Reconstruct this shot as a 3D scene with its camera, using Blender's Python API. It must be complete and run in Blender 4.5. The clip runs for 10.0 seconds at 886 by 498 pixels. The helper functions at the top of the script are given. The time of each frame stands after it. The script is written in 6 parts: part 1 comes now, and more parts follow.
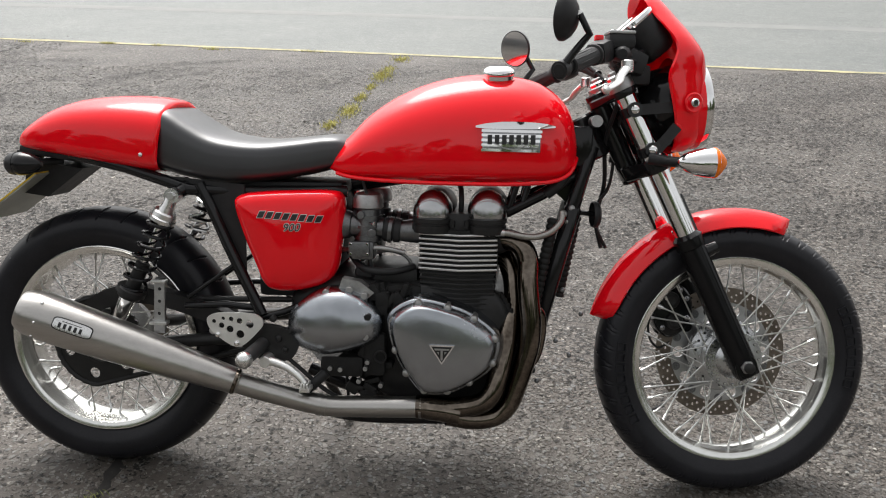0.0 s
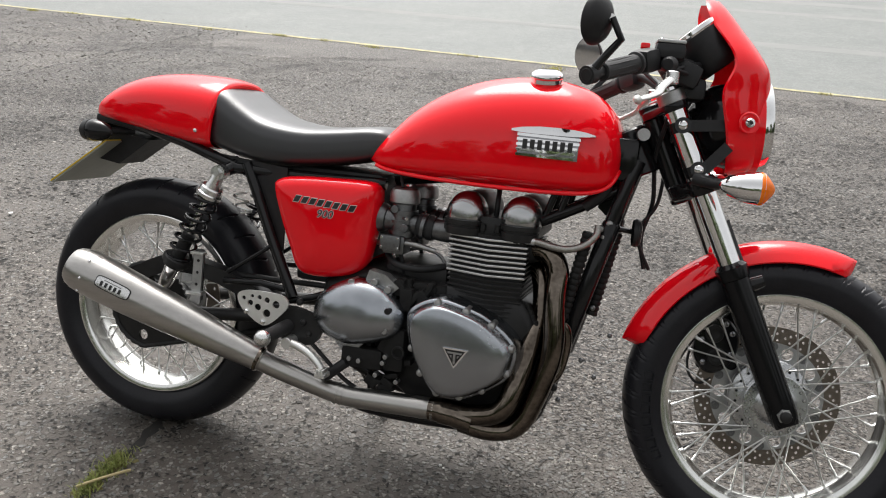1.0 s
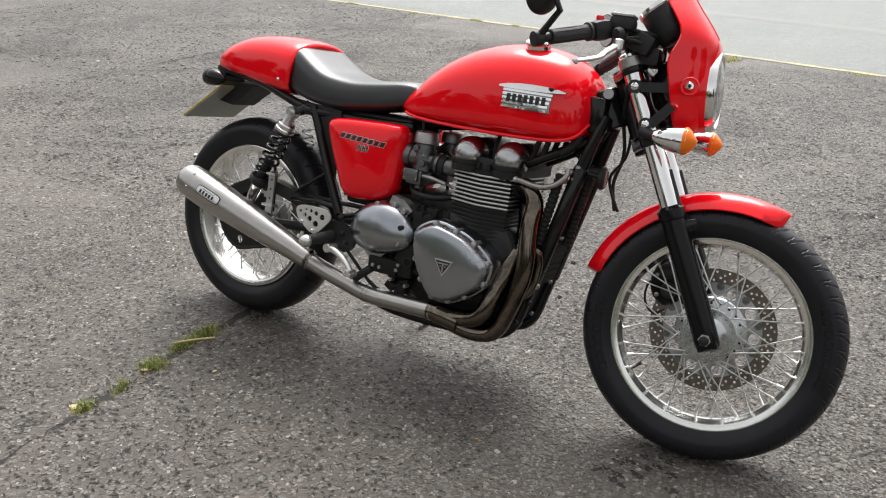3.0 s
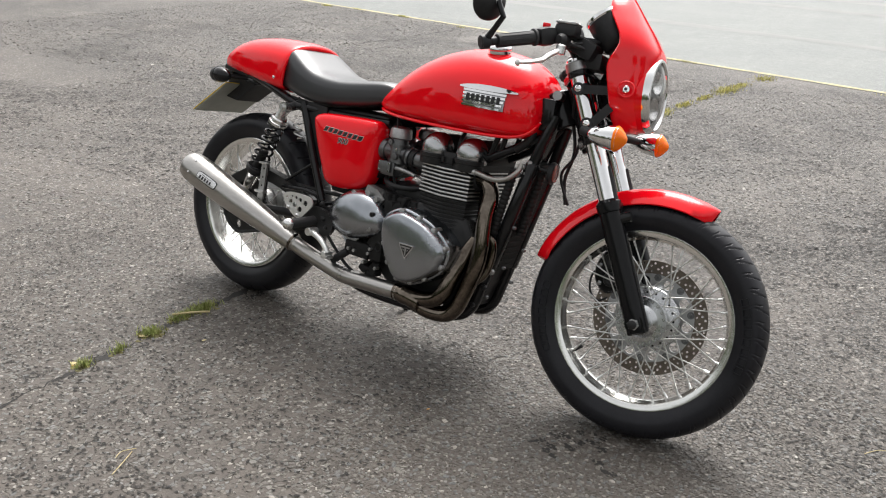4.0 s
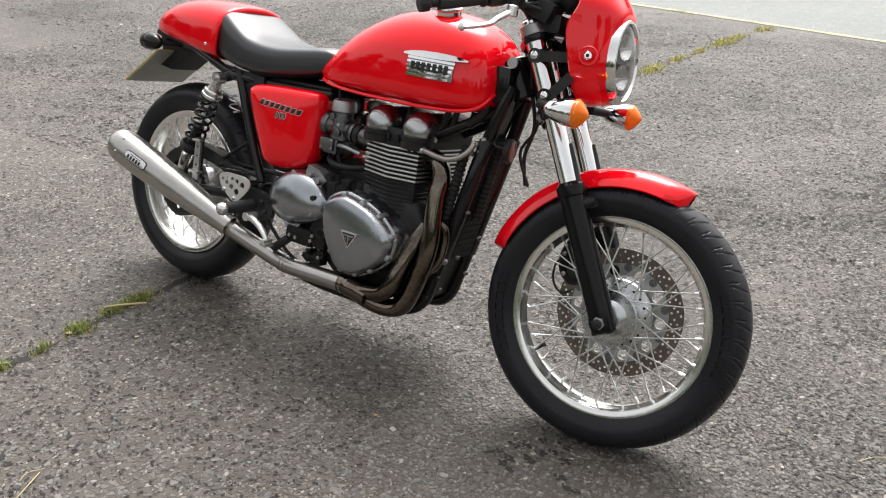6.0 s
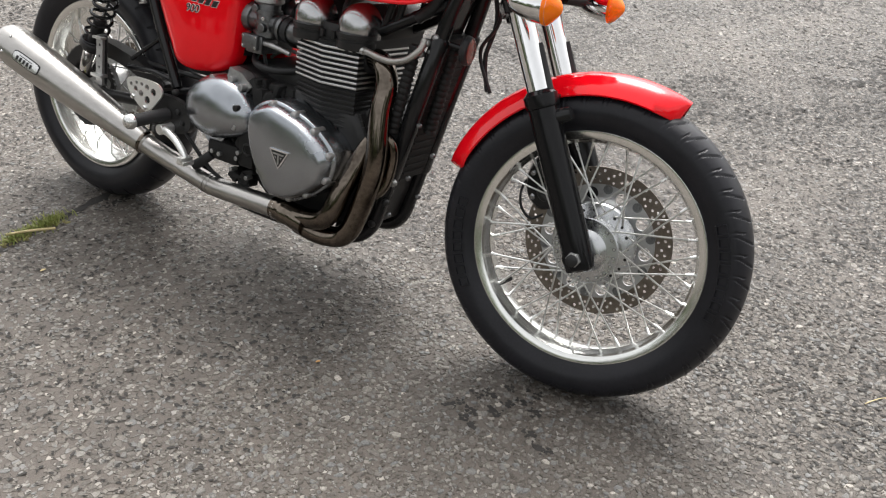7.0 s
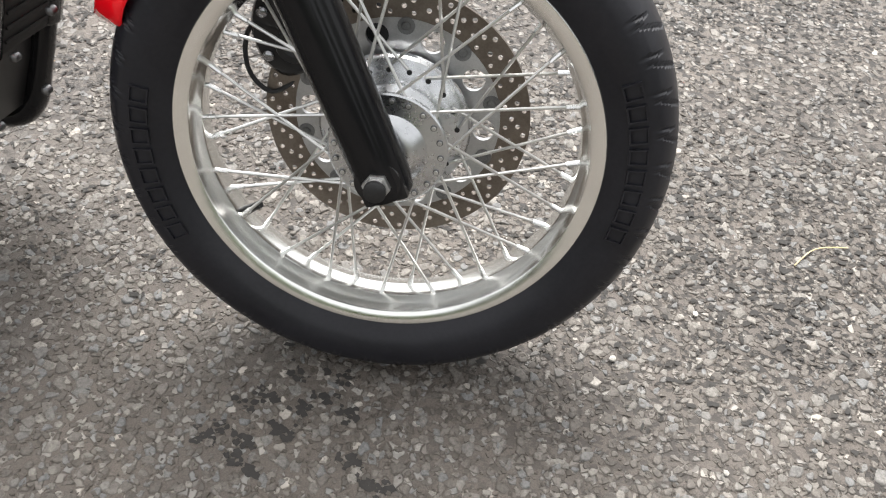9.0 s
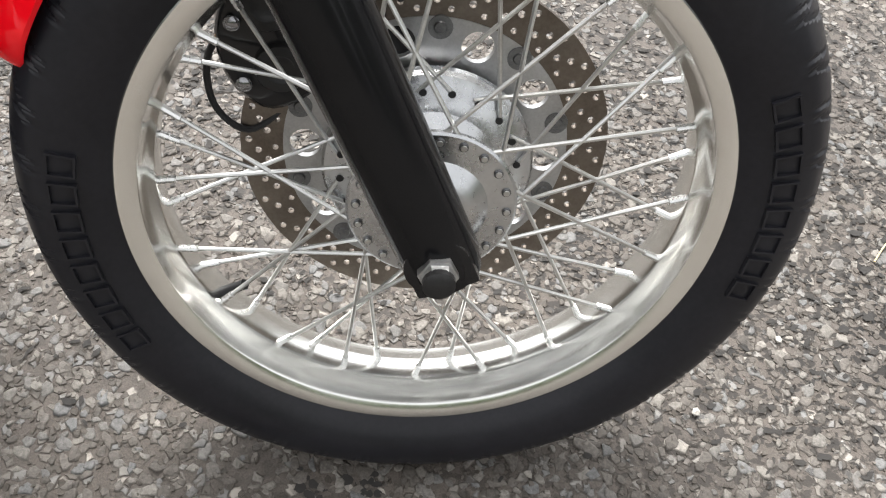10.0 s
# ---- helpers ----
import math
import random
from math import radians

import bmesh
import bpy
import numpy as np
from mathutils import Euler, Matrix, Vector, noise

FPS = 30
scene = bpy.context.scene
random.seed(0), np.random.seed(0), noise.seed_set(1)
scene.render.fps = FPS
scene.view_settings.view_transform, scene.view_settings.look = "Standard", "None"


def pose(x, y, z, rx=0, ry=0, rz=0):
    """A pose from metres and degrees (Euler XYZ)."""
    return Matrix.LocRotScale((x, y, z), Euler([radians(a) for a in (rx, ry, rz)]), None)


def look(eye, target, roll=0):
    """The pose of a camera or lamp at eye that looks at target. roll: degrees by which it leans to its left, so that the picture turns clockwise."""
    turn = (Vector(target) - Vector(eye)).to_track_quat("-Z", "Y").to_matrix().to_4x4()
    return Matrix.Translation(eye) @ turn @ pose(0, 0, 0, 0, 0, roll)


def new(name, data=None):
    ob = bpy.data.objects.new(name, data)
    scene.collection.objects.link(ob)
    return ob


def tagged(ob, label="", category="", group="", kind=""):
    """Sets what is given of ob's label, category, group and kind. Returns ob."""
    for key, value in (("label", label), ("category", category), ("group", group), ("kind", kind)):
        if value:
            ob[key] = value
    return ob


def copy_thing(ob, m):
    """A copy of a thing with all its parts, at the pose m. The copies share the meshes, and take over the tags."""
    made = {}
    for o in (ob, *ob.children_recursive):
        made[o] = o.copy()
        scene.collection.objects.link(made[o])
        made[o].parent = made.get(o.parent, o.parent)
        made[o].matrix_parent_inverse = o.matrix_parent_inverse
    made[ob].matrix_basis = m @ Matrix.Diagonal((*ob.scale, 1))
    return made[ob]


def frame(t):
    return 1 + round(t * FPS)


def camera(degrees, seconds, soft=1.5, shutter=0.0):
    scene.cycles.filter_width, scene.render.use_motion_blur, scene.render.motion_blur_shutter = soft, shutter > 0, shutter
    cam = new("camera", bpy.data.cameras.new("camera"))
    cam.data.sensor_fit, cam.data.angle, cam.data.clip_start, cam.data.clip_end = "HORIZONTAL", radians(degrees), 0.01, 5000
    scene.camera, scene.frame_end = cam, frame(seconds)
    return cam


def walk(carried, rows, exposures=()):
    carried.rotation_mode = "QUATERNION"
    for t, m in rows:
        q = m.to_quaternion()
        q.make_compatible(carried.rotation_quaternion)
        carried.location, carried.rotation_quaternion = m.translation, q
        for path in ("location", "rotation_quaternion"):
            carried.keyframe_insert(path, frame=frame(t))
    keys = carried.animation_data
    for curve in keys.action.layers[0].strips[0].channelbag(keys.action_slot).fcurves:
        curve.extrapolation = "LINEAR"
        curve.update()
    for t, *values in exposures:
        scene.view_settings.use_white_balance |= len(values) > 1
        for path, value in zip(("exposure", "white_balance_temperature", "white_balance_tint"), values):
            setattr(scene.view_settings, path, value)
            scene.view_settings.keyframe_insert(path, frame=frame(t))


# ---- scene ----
cam = camera(52.89, 10.0, soft=1.1, shutter=0.1)
PATH = [
    (0, (0.9732, -1.8300, 1.3280), (0.8226, 0.0192, 0.5812), -0.25),
    (0.5, (1.1051, -1.7362, 1.3085), (0.7672, 0.0887, 0.5630), 1.22),
    (1, (1.2705, -1.7464, 1.2981), (0.7488, 0.0415, 0.5692), 1.70),
    (1.5, (1.4614, -1.8415, 1.3132), (0.8434, -0.0843, 0.5850), 1.08),
    (2, (1.6273, -1.8520, 1.3086), (0.8720, -0.1477, 0.5841), 0.68),
    (2.5, (1.8290, -1.8442, 1.3026), (0.9394, -0.2256, 0.5353), 1.56),
    (2.7, (1.8882, -1.8873, 1.3157), (0.9608, -0.2903, 0.5478), 1.48),
    (3.8, (2.2337, -2.0236, 1.3370), (1.1539, -0.5066, 0.6070), 0.68),
    (4, (2.3266, -1.9878, 1.3351), (1.2250, -0.4852, 0.6079), 1.56),
    (4.5, (2.4770, -1.9216, 1.3359), (1.3300, -0.4638, 0.5880), 2.81),
    (5, (2.4778, -1.8687, 1.3269), (1.3294, -0.4180, 0.5676), 0.84),
    (5.5, (2.3793, -1.7756, 1.3231), (1.2767, -0.3121, 0.5217), 0.64),
    (5.7, (2.3379, -1.7397, 1.3222), (1.2345, -0.2808, 0.5134), 0.29),
    (6.8, (2.1313, -1.4365, 1.2955), (1.1543, 0.0069, 0.3146), 1.70),
    (7, (2.1054, -1.3726, 1.2651), (1.1574, 0.0304, 0.2007), 0.68),
    (7.2, (2.0600, -1.3010, 1.2330), (1.2490, 0.1440, 0.1233), 1.22),
    (7.5, (1.9924, -1.1930, 1.1853), (1.3247, 0.2788, 0.0071), 2.02),
    (8, (1.8506, -1.0202, 1.1211), (1.4011, 0.4372, -0.1726), 3.49),
    (8.5, (1.7583, -0.8350, 1.0667), (1.3255, 0.5226, -0.3367), 2.12),
    (9, (1.6980, -0.6491, 1.0043), (1.4580, 0.6140, -0.5277), 4.86),
    (9.5, (1.5827, -0.5137, 0.9242), (1.5297, 0.6862, -0.6750), 7.71),
    (10, (1.5010, -0.4002, 0.8625), (1.5239, 0.7803, -0.7517), 8.73),
]
walk(cam, [(t, look(eye, target, roll)) for t, eye, target, roll in PATH],
     exposures=[(0, 0.08), (2.5, 0.15), (4.0, 0.24), (5.5, 0.30), (7.0, 0.56), (8.5, 0.97), (10, 0.94)])

# ---- light ----
SUN_EL, SUN_AZ = 56.0, -20.0        # height; degrees from +y towards +x
world = bpy.data.worlds.new("sky")
scene.world = world
world.use_nodes = True
wn, wl = world.node_tree.nodes, world.node_tree.links
wn.clear()
sky = wn.new("ShaderNodeTexSky")
sky.sky_type = "NISHITA"
sky.sun_disc = False
sky.sun_elevation, sky.sun_rotation = radians(SUN_EL), radians(SUN_AZ)
sky.air_density, sky.dust_density, sky.ozone_density = 1.0, 7.0, 1.0
pale = wn.new("ShaderNodeHueSaturation")      # thin cloud takes the blue out of the sky
pale.inputs["Saturation"].default_value = 0.07
back = wn.new("ShaderNodeBackground")
back.inputs["Strength"].default_value = 0.26
wout = wn.new("ShaderNodeOutputWorld")
wl.new(sky.outputs[0], pale.inputs["Color"])
wl.new(pale.outputs[0], back.inputs["Color"])
wl.new(back.outputs[0], wout.inputs["Surface"])
sun = new("sun", bpy.data.lights.new("sun", "SUN"))
sun.data.energy, sun.data.angle, sun.data.color = 1.5, radians(36), (1.0, 0.95, 0.88)
se, sa = radians(SUN_EL), radians(SUN_AZ)
sun.matrix_basis = look((4 * math.sin(sa) * math.cos(se), 4 * math.cos(sa) * math.cos(se), 4 * math.sin(se)), (0, 0, 0))

# ---- materials ----
def node_mat(name):
    m = bpy.data.materials.new(name)
    m.use_nodes = True
    nt = m.node_tree
    return m, nt, nt.nodes["Principled BSDF"]


def ramp(nt, source, stops):
    r = nt.nodes.new("ShaderNodeValToRGB")
    while len(r.color_ramp.elements) < len(stops):
        r.color_ramp.elements.new(0.5)
    for e, (p, c) in zip(r.color_ramp.elements, stops):
        e.position, e.color = p, (*c, 1)
    nt.links.new(source, r.inputs[0])
    return r.outputs[0]


def noise_tex(nt, scale, detail=4.0, rough=0.6, stretch=None):
    tc = nt.nodes.new("ShaderNodeTexCoord")
    n = nt.nodes.new("ShaderNodeTexNoise")
    n.inputs["Scale"].default_value = scale
    n.inputs["Detail"].default_value = detail
    n.inputs["Roughness"].default_value = rough
    if stretch:
        mp = nt.nodes.new("ShaderNodeMapping")
        mp.inputs["Scale"].default_value = stretch
        nt.links.new(tc.outputs["Object"], mp.inputs[0])
        nt.links.new(mp.outputs[0], n.inputs["Vector"])
    else:
        nt.links.new(tc.outputs["Object"], n.inputs["Vector"])
    return n.outputs[0]


def mix(nt, fac, a, b, mode="MIX"):
    n = nt.nodes.new("ShaderNodeMix")
    n.data_type, n.blend_type = "RGBA", mode
    for sock, v in ((n.inputs[0], fac), (n.inputs[6], a), (n.inputs[7], b)):
        if isinstance(v, (int, float)):
            sock.default_value = v
        elif isinstance(v, tuple):
            sock.default_value = (*v, 1)
        else:
            nt.links.new(v, sock)
    return n.outputs[2]


def bump(nt, height, strength, distance=0.002, normal=None):
    b = nt.nodes.new("ShaderNodeBump")
    b.inputs["Strength"].default_value, b.inputs["Distance"].default_value = strength, distance
    nt.links.new(height, b.inputs["Height"])
    if normal:
        nt.links.new(normal, b.inputs["Normal"])
    return b.outputs[0]


def surface(name, dark, light, rough, rough2=None, metal=0.0, coat=0.0, scale=30.0, grain=400.0, relief=0.0, stretch=None, spec=0.5):
    """A surface whose colour wanders between two tones at two scales, with grain in its gloss and relief."""
    m, nt, p = node_mat(name)
    big, fine = noise_tex(nt, scale, 5, 0.65, stretch), noise_tex(nt, grain, 3, 0.5, stretch)
    both = mix(nt, 0.35, big, fine)
    nt.links.new(ramp(nt, both, [(0.32, dark), (0.68, light)]), p.inputs["Base Color"])
    rough2 = rough if rough2 is None else rough2
    nt.links.new(ramp(nt, both, [(0.3, (rough,) * 3), (0.7, (rough2,) * 3)]), p.inputs["Roughness"])
    p.inputs["Metallic"].default_value = metal
    p.inputs["Coat Weight"].default_value = coat
    p.inputs["Coat Roughness"].default_value = 0.04
    p.inputs["Specular IOR Level"].default_value = spec
    if relief:
        nt.links.new(bump(nt, fine, relief, 0.0008), p.inputs["Normal"])
    return m


RED = surface("red_paint", (0.88, 0.003, 0.010), (0.92, 0.004, 0.013), 0.45, 0.5, coat=1.0, scale=6, grain=900, spec=0.0)
BLACK = surface("black_gloss_paint", (0.009, 0.009, 0.0098), (0.013, 0.013, 0.0138), 0.10, 0.15, coat=0.12, spec=0.25, scale=25, grain=600)
FORKPAINT = surface("black_fork_paint", (0.007, 0.007, 0.0078), (0.010, 0.010, 0.0108), 0.12, 0.20, coat=0.06, spec=0.16, scale=25, grain=600)
SATIN = surface("black_satin_metal", (0.013, 0.013, 0.0138), (0.026, 0.0255, 0.025), 0.30, 0.48, scale=35, grain=500, relief=0.15, spec=0.28)
GRIME = surface("oily_black_casting", (0.011, 0.011, 0.011), (0.023, 0.0225, 0.022), 0.50, 0.68, scale=40, grain=400, relief=0.3, spec=0.18)
PLASTIC = surface("black_plastic", (0.012, 0.012, 0.013), (0.025, 0.025, 0.026), 0.4, 0.55, scale=40, grain=1200, relief=0.2, spec=0.3)
RUBBER = surface("tyre_rubber", (0.009, 0.009, 0.0114), (0.018, 0.018, 0.022), 0.28, 0.42, scale=10, grain=200, relief=0.08, spec=0.28)
GRIP = surface("grip_rubber", (0.012, 0.012, 0.013), (0.022, 0.022, 0.023), 0.6, 0.75, scale=60, grain=900, relief=0.3)
FOLIAGE = surface("dark_foliage", (0.030, 0.050, 0.012), (0.075, 0.105, 0.030), 0.6, 0.7, scale=3, grain=40)
BARK = surface("bark", (0.05, 0.04, 0.03), (0.11, 0.09, 0.07), 0.85, 0.9, scale=8, grain=60, relief=0.5)
VINYL = surface("seat_vinyl", (0.013, 0.0135, 0.016), (0.020, 0.0205, 0.024), 0.32, 0.37, scale=9, grain=1500, relief=0.03, spec=0.9)
CHROME = surface("chrome", (0.78, 0.78, 0.78), (0.86, 0.86, 0.86), 0.04, 0.09, metal=1.0, scale=30, grain=500)
BADGE = surface("badge_chrome", (0.70, 0.70, 0.70), (0.82, 0.82, 0.82), 0.12, 0.20, metal=1.0, scale=40, grain=400)
RIM = surface("polished_rim", (0.80, 0.80, 0.77), (0.90, 0.90, 0.87), 0.15, 0.24, metal=1.0, scale=5, grain=60)
COVER = surface("polished_cover", (0.31, 0.328, 0.352), (0.40, 0.42, 0.446), 0.22, 0.29, metal=1.0, scale=11, grain=30)
ALLOY = surface("cast_alloy", (0.30, 0.30, 0.30), (0.52, 0.52, 0.51), 0.38, 0.55, metal=1.0, scale=50, grain=700, relief=0.2)
STEEL = surface("brushed_stainless", (0.40, 0.385, 0.365), (0.52, 0.505, 0.485), 0.27, 0.34, metal=1.0, scale=6, grain=120, stretch=(1, 10, 10))
SPOKE = surface("zinc_spoke", (0.52, 0.52, 0.51), (0.72, 0.72, 0.70), 0.28, 0.45, metal=1.0, scale=60, grain=500)
DARKCHROME = surface("dark_chrome", (0.22, 0.22, 0.23), (0.34, 0.34, 0.35), 0.14, 0.22, metal=1.0, scale=40, grain=400)
CAST = surface("grey_casting", (0.11, 0.112, 0.115), (0.24, 0.243, 0.246), 0.34, 0.50, metal=1.0, scale=60, grain=700, relief=0.2)
DISC = surface("worn_disc_steel", (0.12, 0.10, 0.085), (0.22, 0.19, 0.16), 0.35, 0.5, metal=1.0, scale=30, grain=400)
CARRIER = surface("disc_carrier", (0.36, 0.365, 0.37), (0.52, 0.525, 0.53), 0.30, 0.44, metal=1.0, scale=40, grain=500)
HEADER = surface("heat_tinted_steel", (0.048, 0.037, 0.028), (0.22, 0.188, 0.156), 0.09, 0.16, metal=1.0, scale=14, grain=120)
POLISHED = surface("polished_alloy", (0.68, 0.68, 0.67), (0.82, 0.82, 0.81), 0.22, 0.34, metal=1.0, scale=30, grain=400)
HUB = surface("bright_hub", (0.46, 0.47, 0.48), (0.60, 0.61, 0.62), 0.22, 0.34, metal=1.0, scale=20, grain=200)
DOME = surface("satin_dome", (0.40, 0.405, 0.41), (0.50, 0.505, 0.51), 0.20, 0.28, metal=1.0, scale=14, grain=300)
FINEDGE = surface("machined_fin_edge", (0.55, 0.55, 0.54), (0.78, 0.78, 0.77), 0.3, 0.42, metal=1.0, scale=60, grain=500)
ORANGE = surface("amber_lens", (0.95, 0.15, 0.002), (0.98, 0.24, 0.004), 0.20, 0.28, coat=0.25, spec=0.3, scale=20, grain=200)
PLATEBACK = surface("plate_back", (0.30, 0.31, 0.26), (0.42, 0.43, 0.38), 0.35, 0.5, scale=20, grain=300)
YELLOW = surface("yellow_plate_face", (0.72, 0.48, 0.02), (0.80, 0.56, 0.04), 0.35, 0.45, scale=20, grain=300)
WHITE = surface("white_print", (0.72, 0.72, 0.70), (0.80, 0.80, 0.78), 0.4, 0.5, scale=20, grain=300)
INK = surface("black_ink", (0.010, 0.010, 0.010), (0.016, 0.016, 0.016), 0.3, 0.4, scale=20, grain=300)
REFLECTOR = surface("red_reflector", (0.16, 0.03, 0.02), (0.24, 0.06, 0.04), 0.2, 0.3, coat=0.6, scale=30, grain=300)
HOSE = surface("braided_hose", (0.26, 0.25, 0.23), (0.52, 0.51, 0.48), 0.35, 0.5, metal=1.0, scale=300, grain=900, relief=0.3)
STRAW = surface("dry_straw", (0.42, 0.33, 0.16), (0.60, 0.50, 0.28), 0.7, 0.8, scale=60, grain=500)
LEAF = surface("dry_leaf", (0.34, 0.17, 0.05), (0.50, 0.28, 0.09), 0.7, 0.8, scale=60, grain=500)
GRASS = surface("grass", (0.10, 0.15, 0.022), (0.33, 0.34, 0.10), 0.6, 0.7, scale=25, grain=300)
FARGRASS = surface("yellow_moss_grass", (0.32, 0.31, 0.05), (0.62, 0.56, 0.17), 0.6, 0.7, scale=25, grain=300)
BRIGHT = surface("satin_bright_alloy", (0.80, 0.80, 0.78), (0.90, 0.90, 0.88), 0.40, 0.52, metal=1.0, scale=40, grain=500)
EARTH = surface("soil_and_moss", (0.05, 0.045, 0.020), (0.19, 0.165, 0.06), 0.9, 0.95, scale=30, grain=300, relief=0.6)
# bare bitumen in joints and pits; also the painted shade between chips
CRACK_GAP = surface("crack_and_gap_shade", (0.010, 0.009, 0.008), (0.030, 0.027, 0.024), 0.8, 0.9, scale=30, grain=300, relief=0.5)
LINE = surface("faded_yellow_line", (0.15, 0.138, 0.095), (0.54, 0.475, 0.25), 0.75, 0.85, scale=9, grain=160, relief=0.4)
PALELINE = surface("worn_pale_line", (0.145, 0.150, 0.145), (0.21, 0.21, 0.20), 0.75, 0.85, scale=3, grain=120, relief=0.4)

# mirror, lamp glass
MIRROR, _nt, _p = node_mat("mirror_glass")
_p.inputs["Metallic"].default_value, _p.inputs["Roughness"].default_value = 1.0, 0.02
_p.inputs["Base Color"].default_value = (0.72, 0.73, 0.74, 1)
GLASS, _nt, _p = node_mat("lamp_glass")
_p.inputs["Transmission Weight"].default_value, _p.inputs["Roughness"].default_value = 1.0, 0.01
_p.inputs["IOR"].default_value = 1.45


def asphalt(name, chip_scale, binder, chips, chip_share, patch, relief=0.6, pitted=True):
    """Bitumen with stone chips: cells of random tone over the binder, wide stains, and relief from the cells."""
    m, nt, p = node_mat(name)
    tc = nt.nodes.new("ShaderNodeTexCoord")
    warp = nt.nodes.new("ShaderNodeTexNoise")
    warp.inputs["Scale"].default_value = chip_scale * 0.8
    nt.links.new(tc.outputs["Object"], warp.inputs["Vector"])
    shift = mix(nt, 0.012 * 60 / chip_scale, tc.outputs["Object"], warp.outputs[1], "ADD")
    cell = nt.nodes.new("ShaderNodeTexVoronoi")
    cell.inputs["Scale"].default_value = chip_scale
    nt.links.new(shift, cell.inputs["Vector"])
    edge = nt.nodes.new("ShaderNodeTexVoronoi")
    edge.feature = "DISTANCE_TO_EDGE"
    edge.inputs["Scale"].default_value = chip_scale
    nt.links.new(shift, edge.inputs["Vector"])
    hue = nt.nodes.new("ShaderNodeSeparateColor")
    nt.links.new(cell.outputs["Color"], hue.inputs[0])
    stone = ramp(nt, hue.outputs[0], chips)
    shown = ramp(nt, hue.outputs[1], [(chip_share - 0.02, (1, 1, 1)), (chip_share + 0.02, (0, 0, 0))])
    inside = ramp(nt, edge.outputs["Distance"], [(0.03, (0, 0, 0)), (0.16, (1, 1, 1))])
    mask = mix(nt, 1.0, shown, inside, "MULTIPLY")
    fine = noise_tex(nt, chip_scale * 5, 4, 0.7)
    base = mix(nt, 0.6, binder, ramp(nt, fine, [(0.3, tuple(c * 0.35 for c in binder)), (0.7, tuple(c * 1.65 for c in binder))]))
    col = mix(nt, mask, base, stone)
    wide = ramp(nt, noise_tex(nt, 1.1, 6, 0.65), [(0.3, patch[0]), (0.7, patch[1])])
    mid = ramp(nt, noise_tex(nt, 9, 5, 0.7), [(0.25, (0.78, 0.78, 0.79)), (0.75, (1.12, 1.11, 1.09))])
    col = mix(nt, 1.0, mix(nt, 1.0, col, wide, "MULTIPLY"), mid, "MULTIPLY")
    if pitted:
        pits = ramp(nt, noise_tex(nt, 75, 2.5, 0.55), [(0.435, (0.10, 0.09, 0.08)), (0.475, (1, 1, 1))])
        hollow = ramp(nt, noise_tex(nt, 42, 4.5, 0.62, (1, 1.6, 1)), [(0.415, (0.13, 0.12, 0.11)), (0.445, (1, 1, 1))])
        pits = mix(nt, 1.0, pits, hollow, "MULTIPLY")
        where = ramp(nt, noise_tex(nt, 1.4, 4, 0.6), [(0.46, (0.0, 0.0, 0.0)), (0.66, (0.95, 0.95, 0.95))])
        place = nt.nodes.new("ShaderNodeSeparateXYZ")
        nt.links.new(tc.outputs["Object"], place.inputs[0])
        slope = nt.nodes.new("ShaderNodeMath")       # the surface is sound on the near side
        slope.operation = "MULTIPLY_ADD"
        slope.inputs[1].default_value = 0.35
        nt.links.new(place.outputs["X"], slope.inputs[0])
        nt.links.new(place.outputs["Y"], slope.inputs[2])
        sound = ramp(nt, slope.outputs[0], [(0.25, (1, 1, 1)), (0.85, (0, 0, 0))])
        where = mix(nt, 1.0, where, sound, "LIGHTEN")
        pits = mix(nt, where, pits, (1, 1, 1))
        col = mix(nt, 1.0, col, pits, "MULTIPLY")
    nt.links.new(col, p.inputs["Base Color"])
    p.inputs["Roughness"].default_value = 0.62
    p.inputs["Specular IOR Level"].default_value = 0.32
    lift = mix(nt, 0.35, mask, fine)
    if pitted:
        lift = mix(nt, 0.7, lift, pits, "MULTIPLY")
    nt.links.new(bump(nt, lift, relief, 0.003), p.inputs["Normal"])
    return m


STONES = [(0.0, (0.066, 0.060, 0.053)), (0.3, (0.132, 0.121, 0.109)), (0.6, (0.207, 0.195, 0.179)), (0.85, (0.167, 0.169, 0.169)), (1.0, (0.334, 0.312, 0.282))]
ASPHALT = asphalt("chipped_asphalt", 92, (0.086, 0.075, 0.066), STONES, 0.45, ((0.78, 0.77, 0.76), (1.15, 1.13, 1.10)), 1.0)
ROAD = asphalt("smooth_road_asphalt", 95, (0.122, 0.130, 0.125), [(0.0, (0.11, 0.116, 0.112)), (1.0, (0.21, 0.218, 0.212))], 0.6, ((0.86, 0.88, 0.88), (1.10, 1.10, 1.08)), 0.3, False)

STONE_LOOSE = surface("loose_stone", (0.24, 0.23, 0.21), (0.42, 0.40, 0.36), 0.7, 0.8, scale=80, grain=600, relief=0.3)


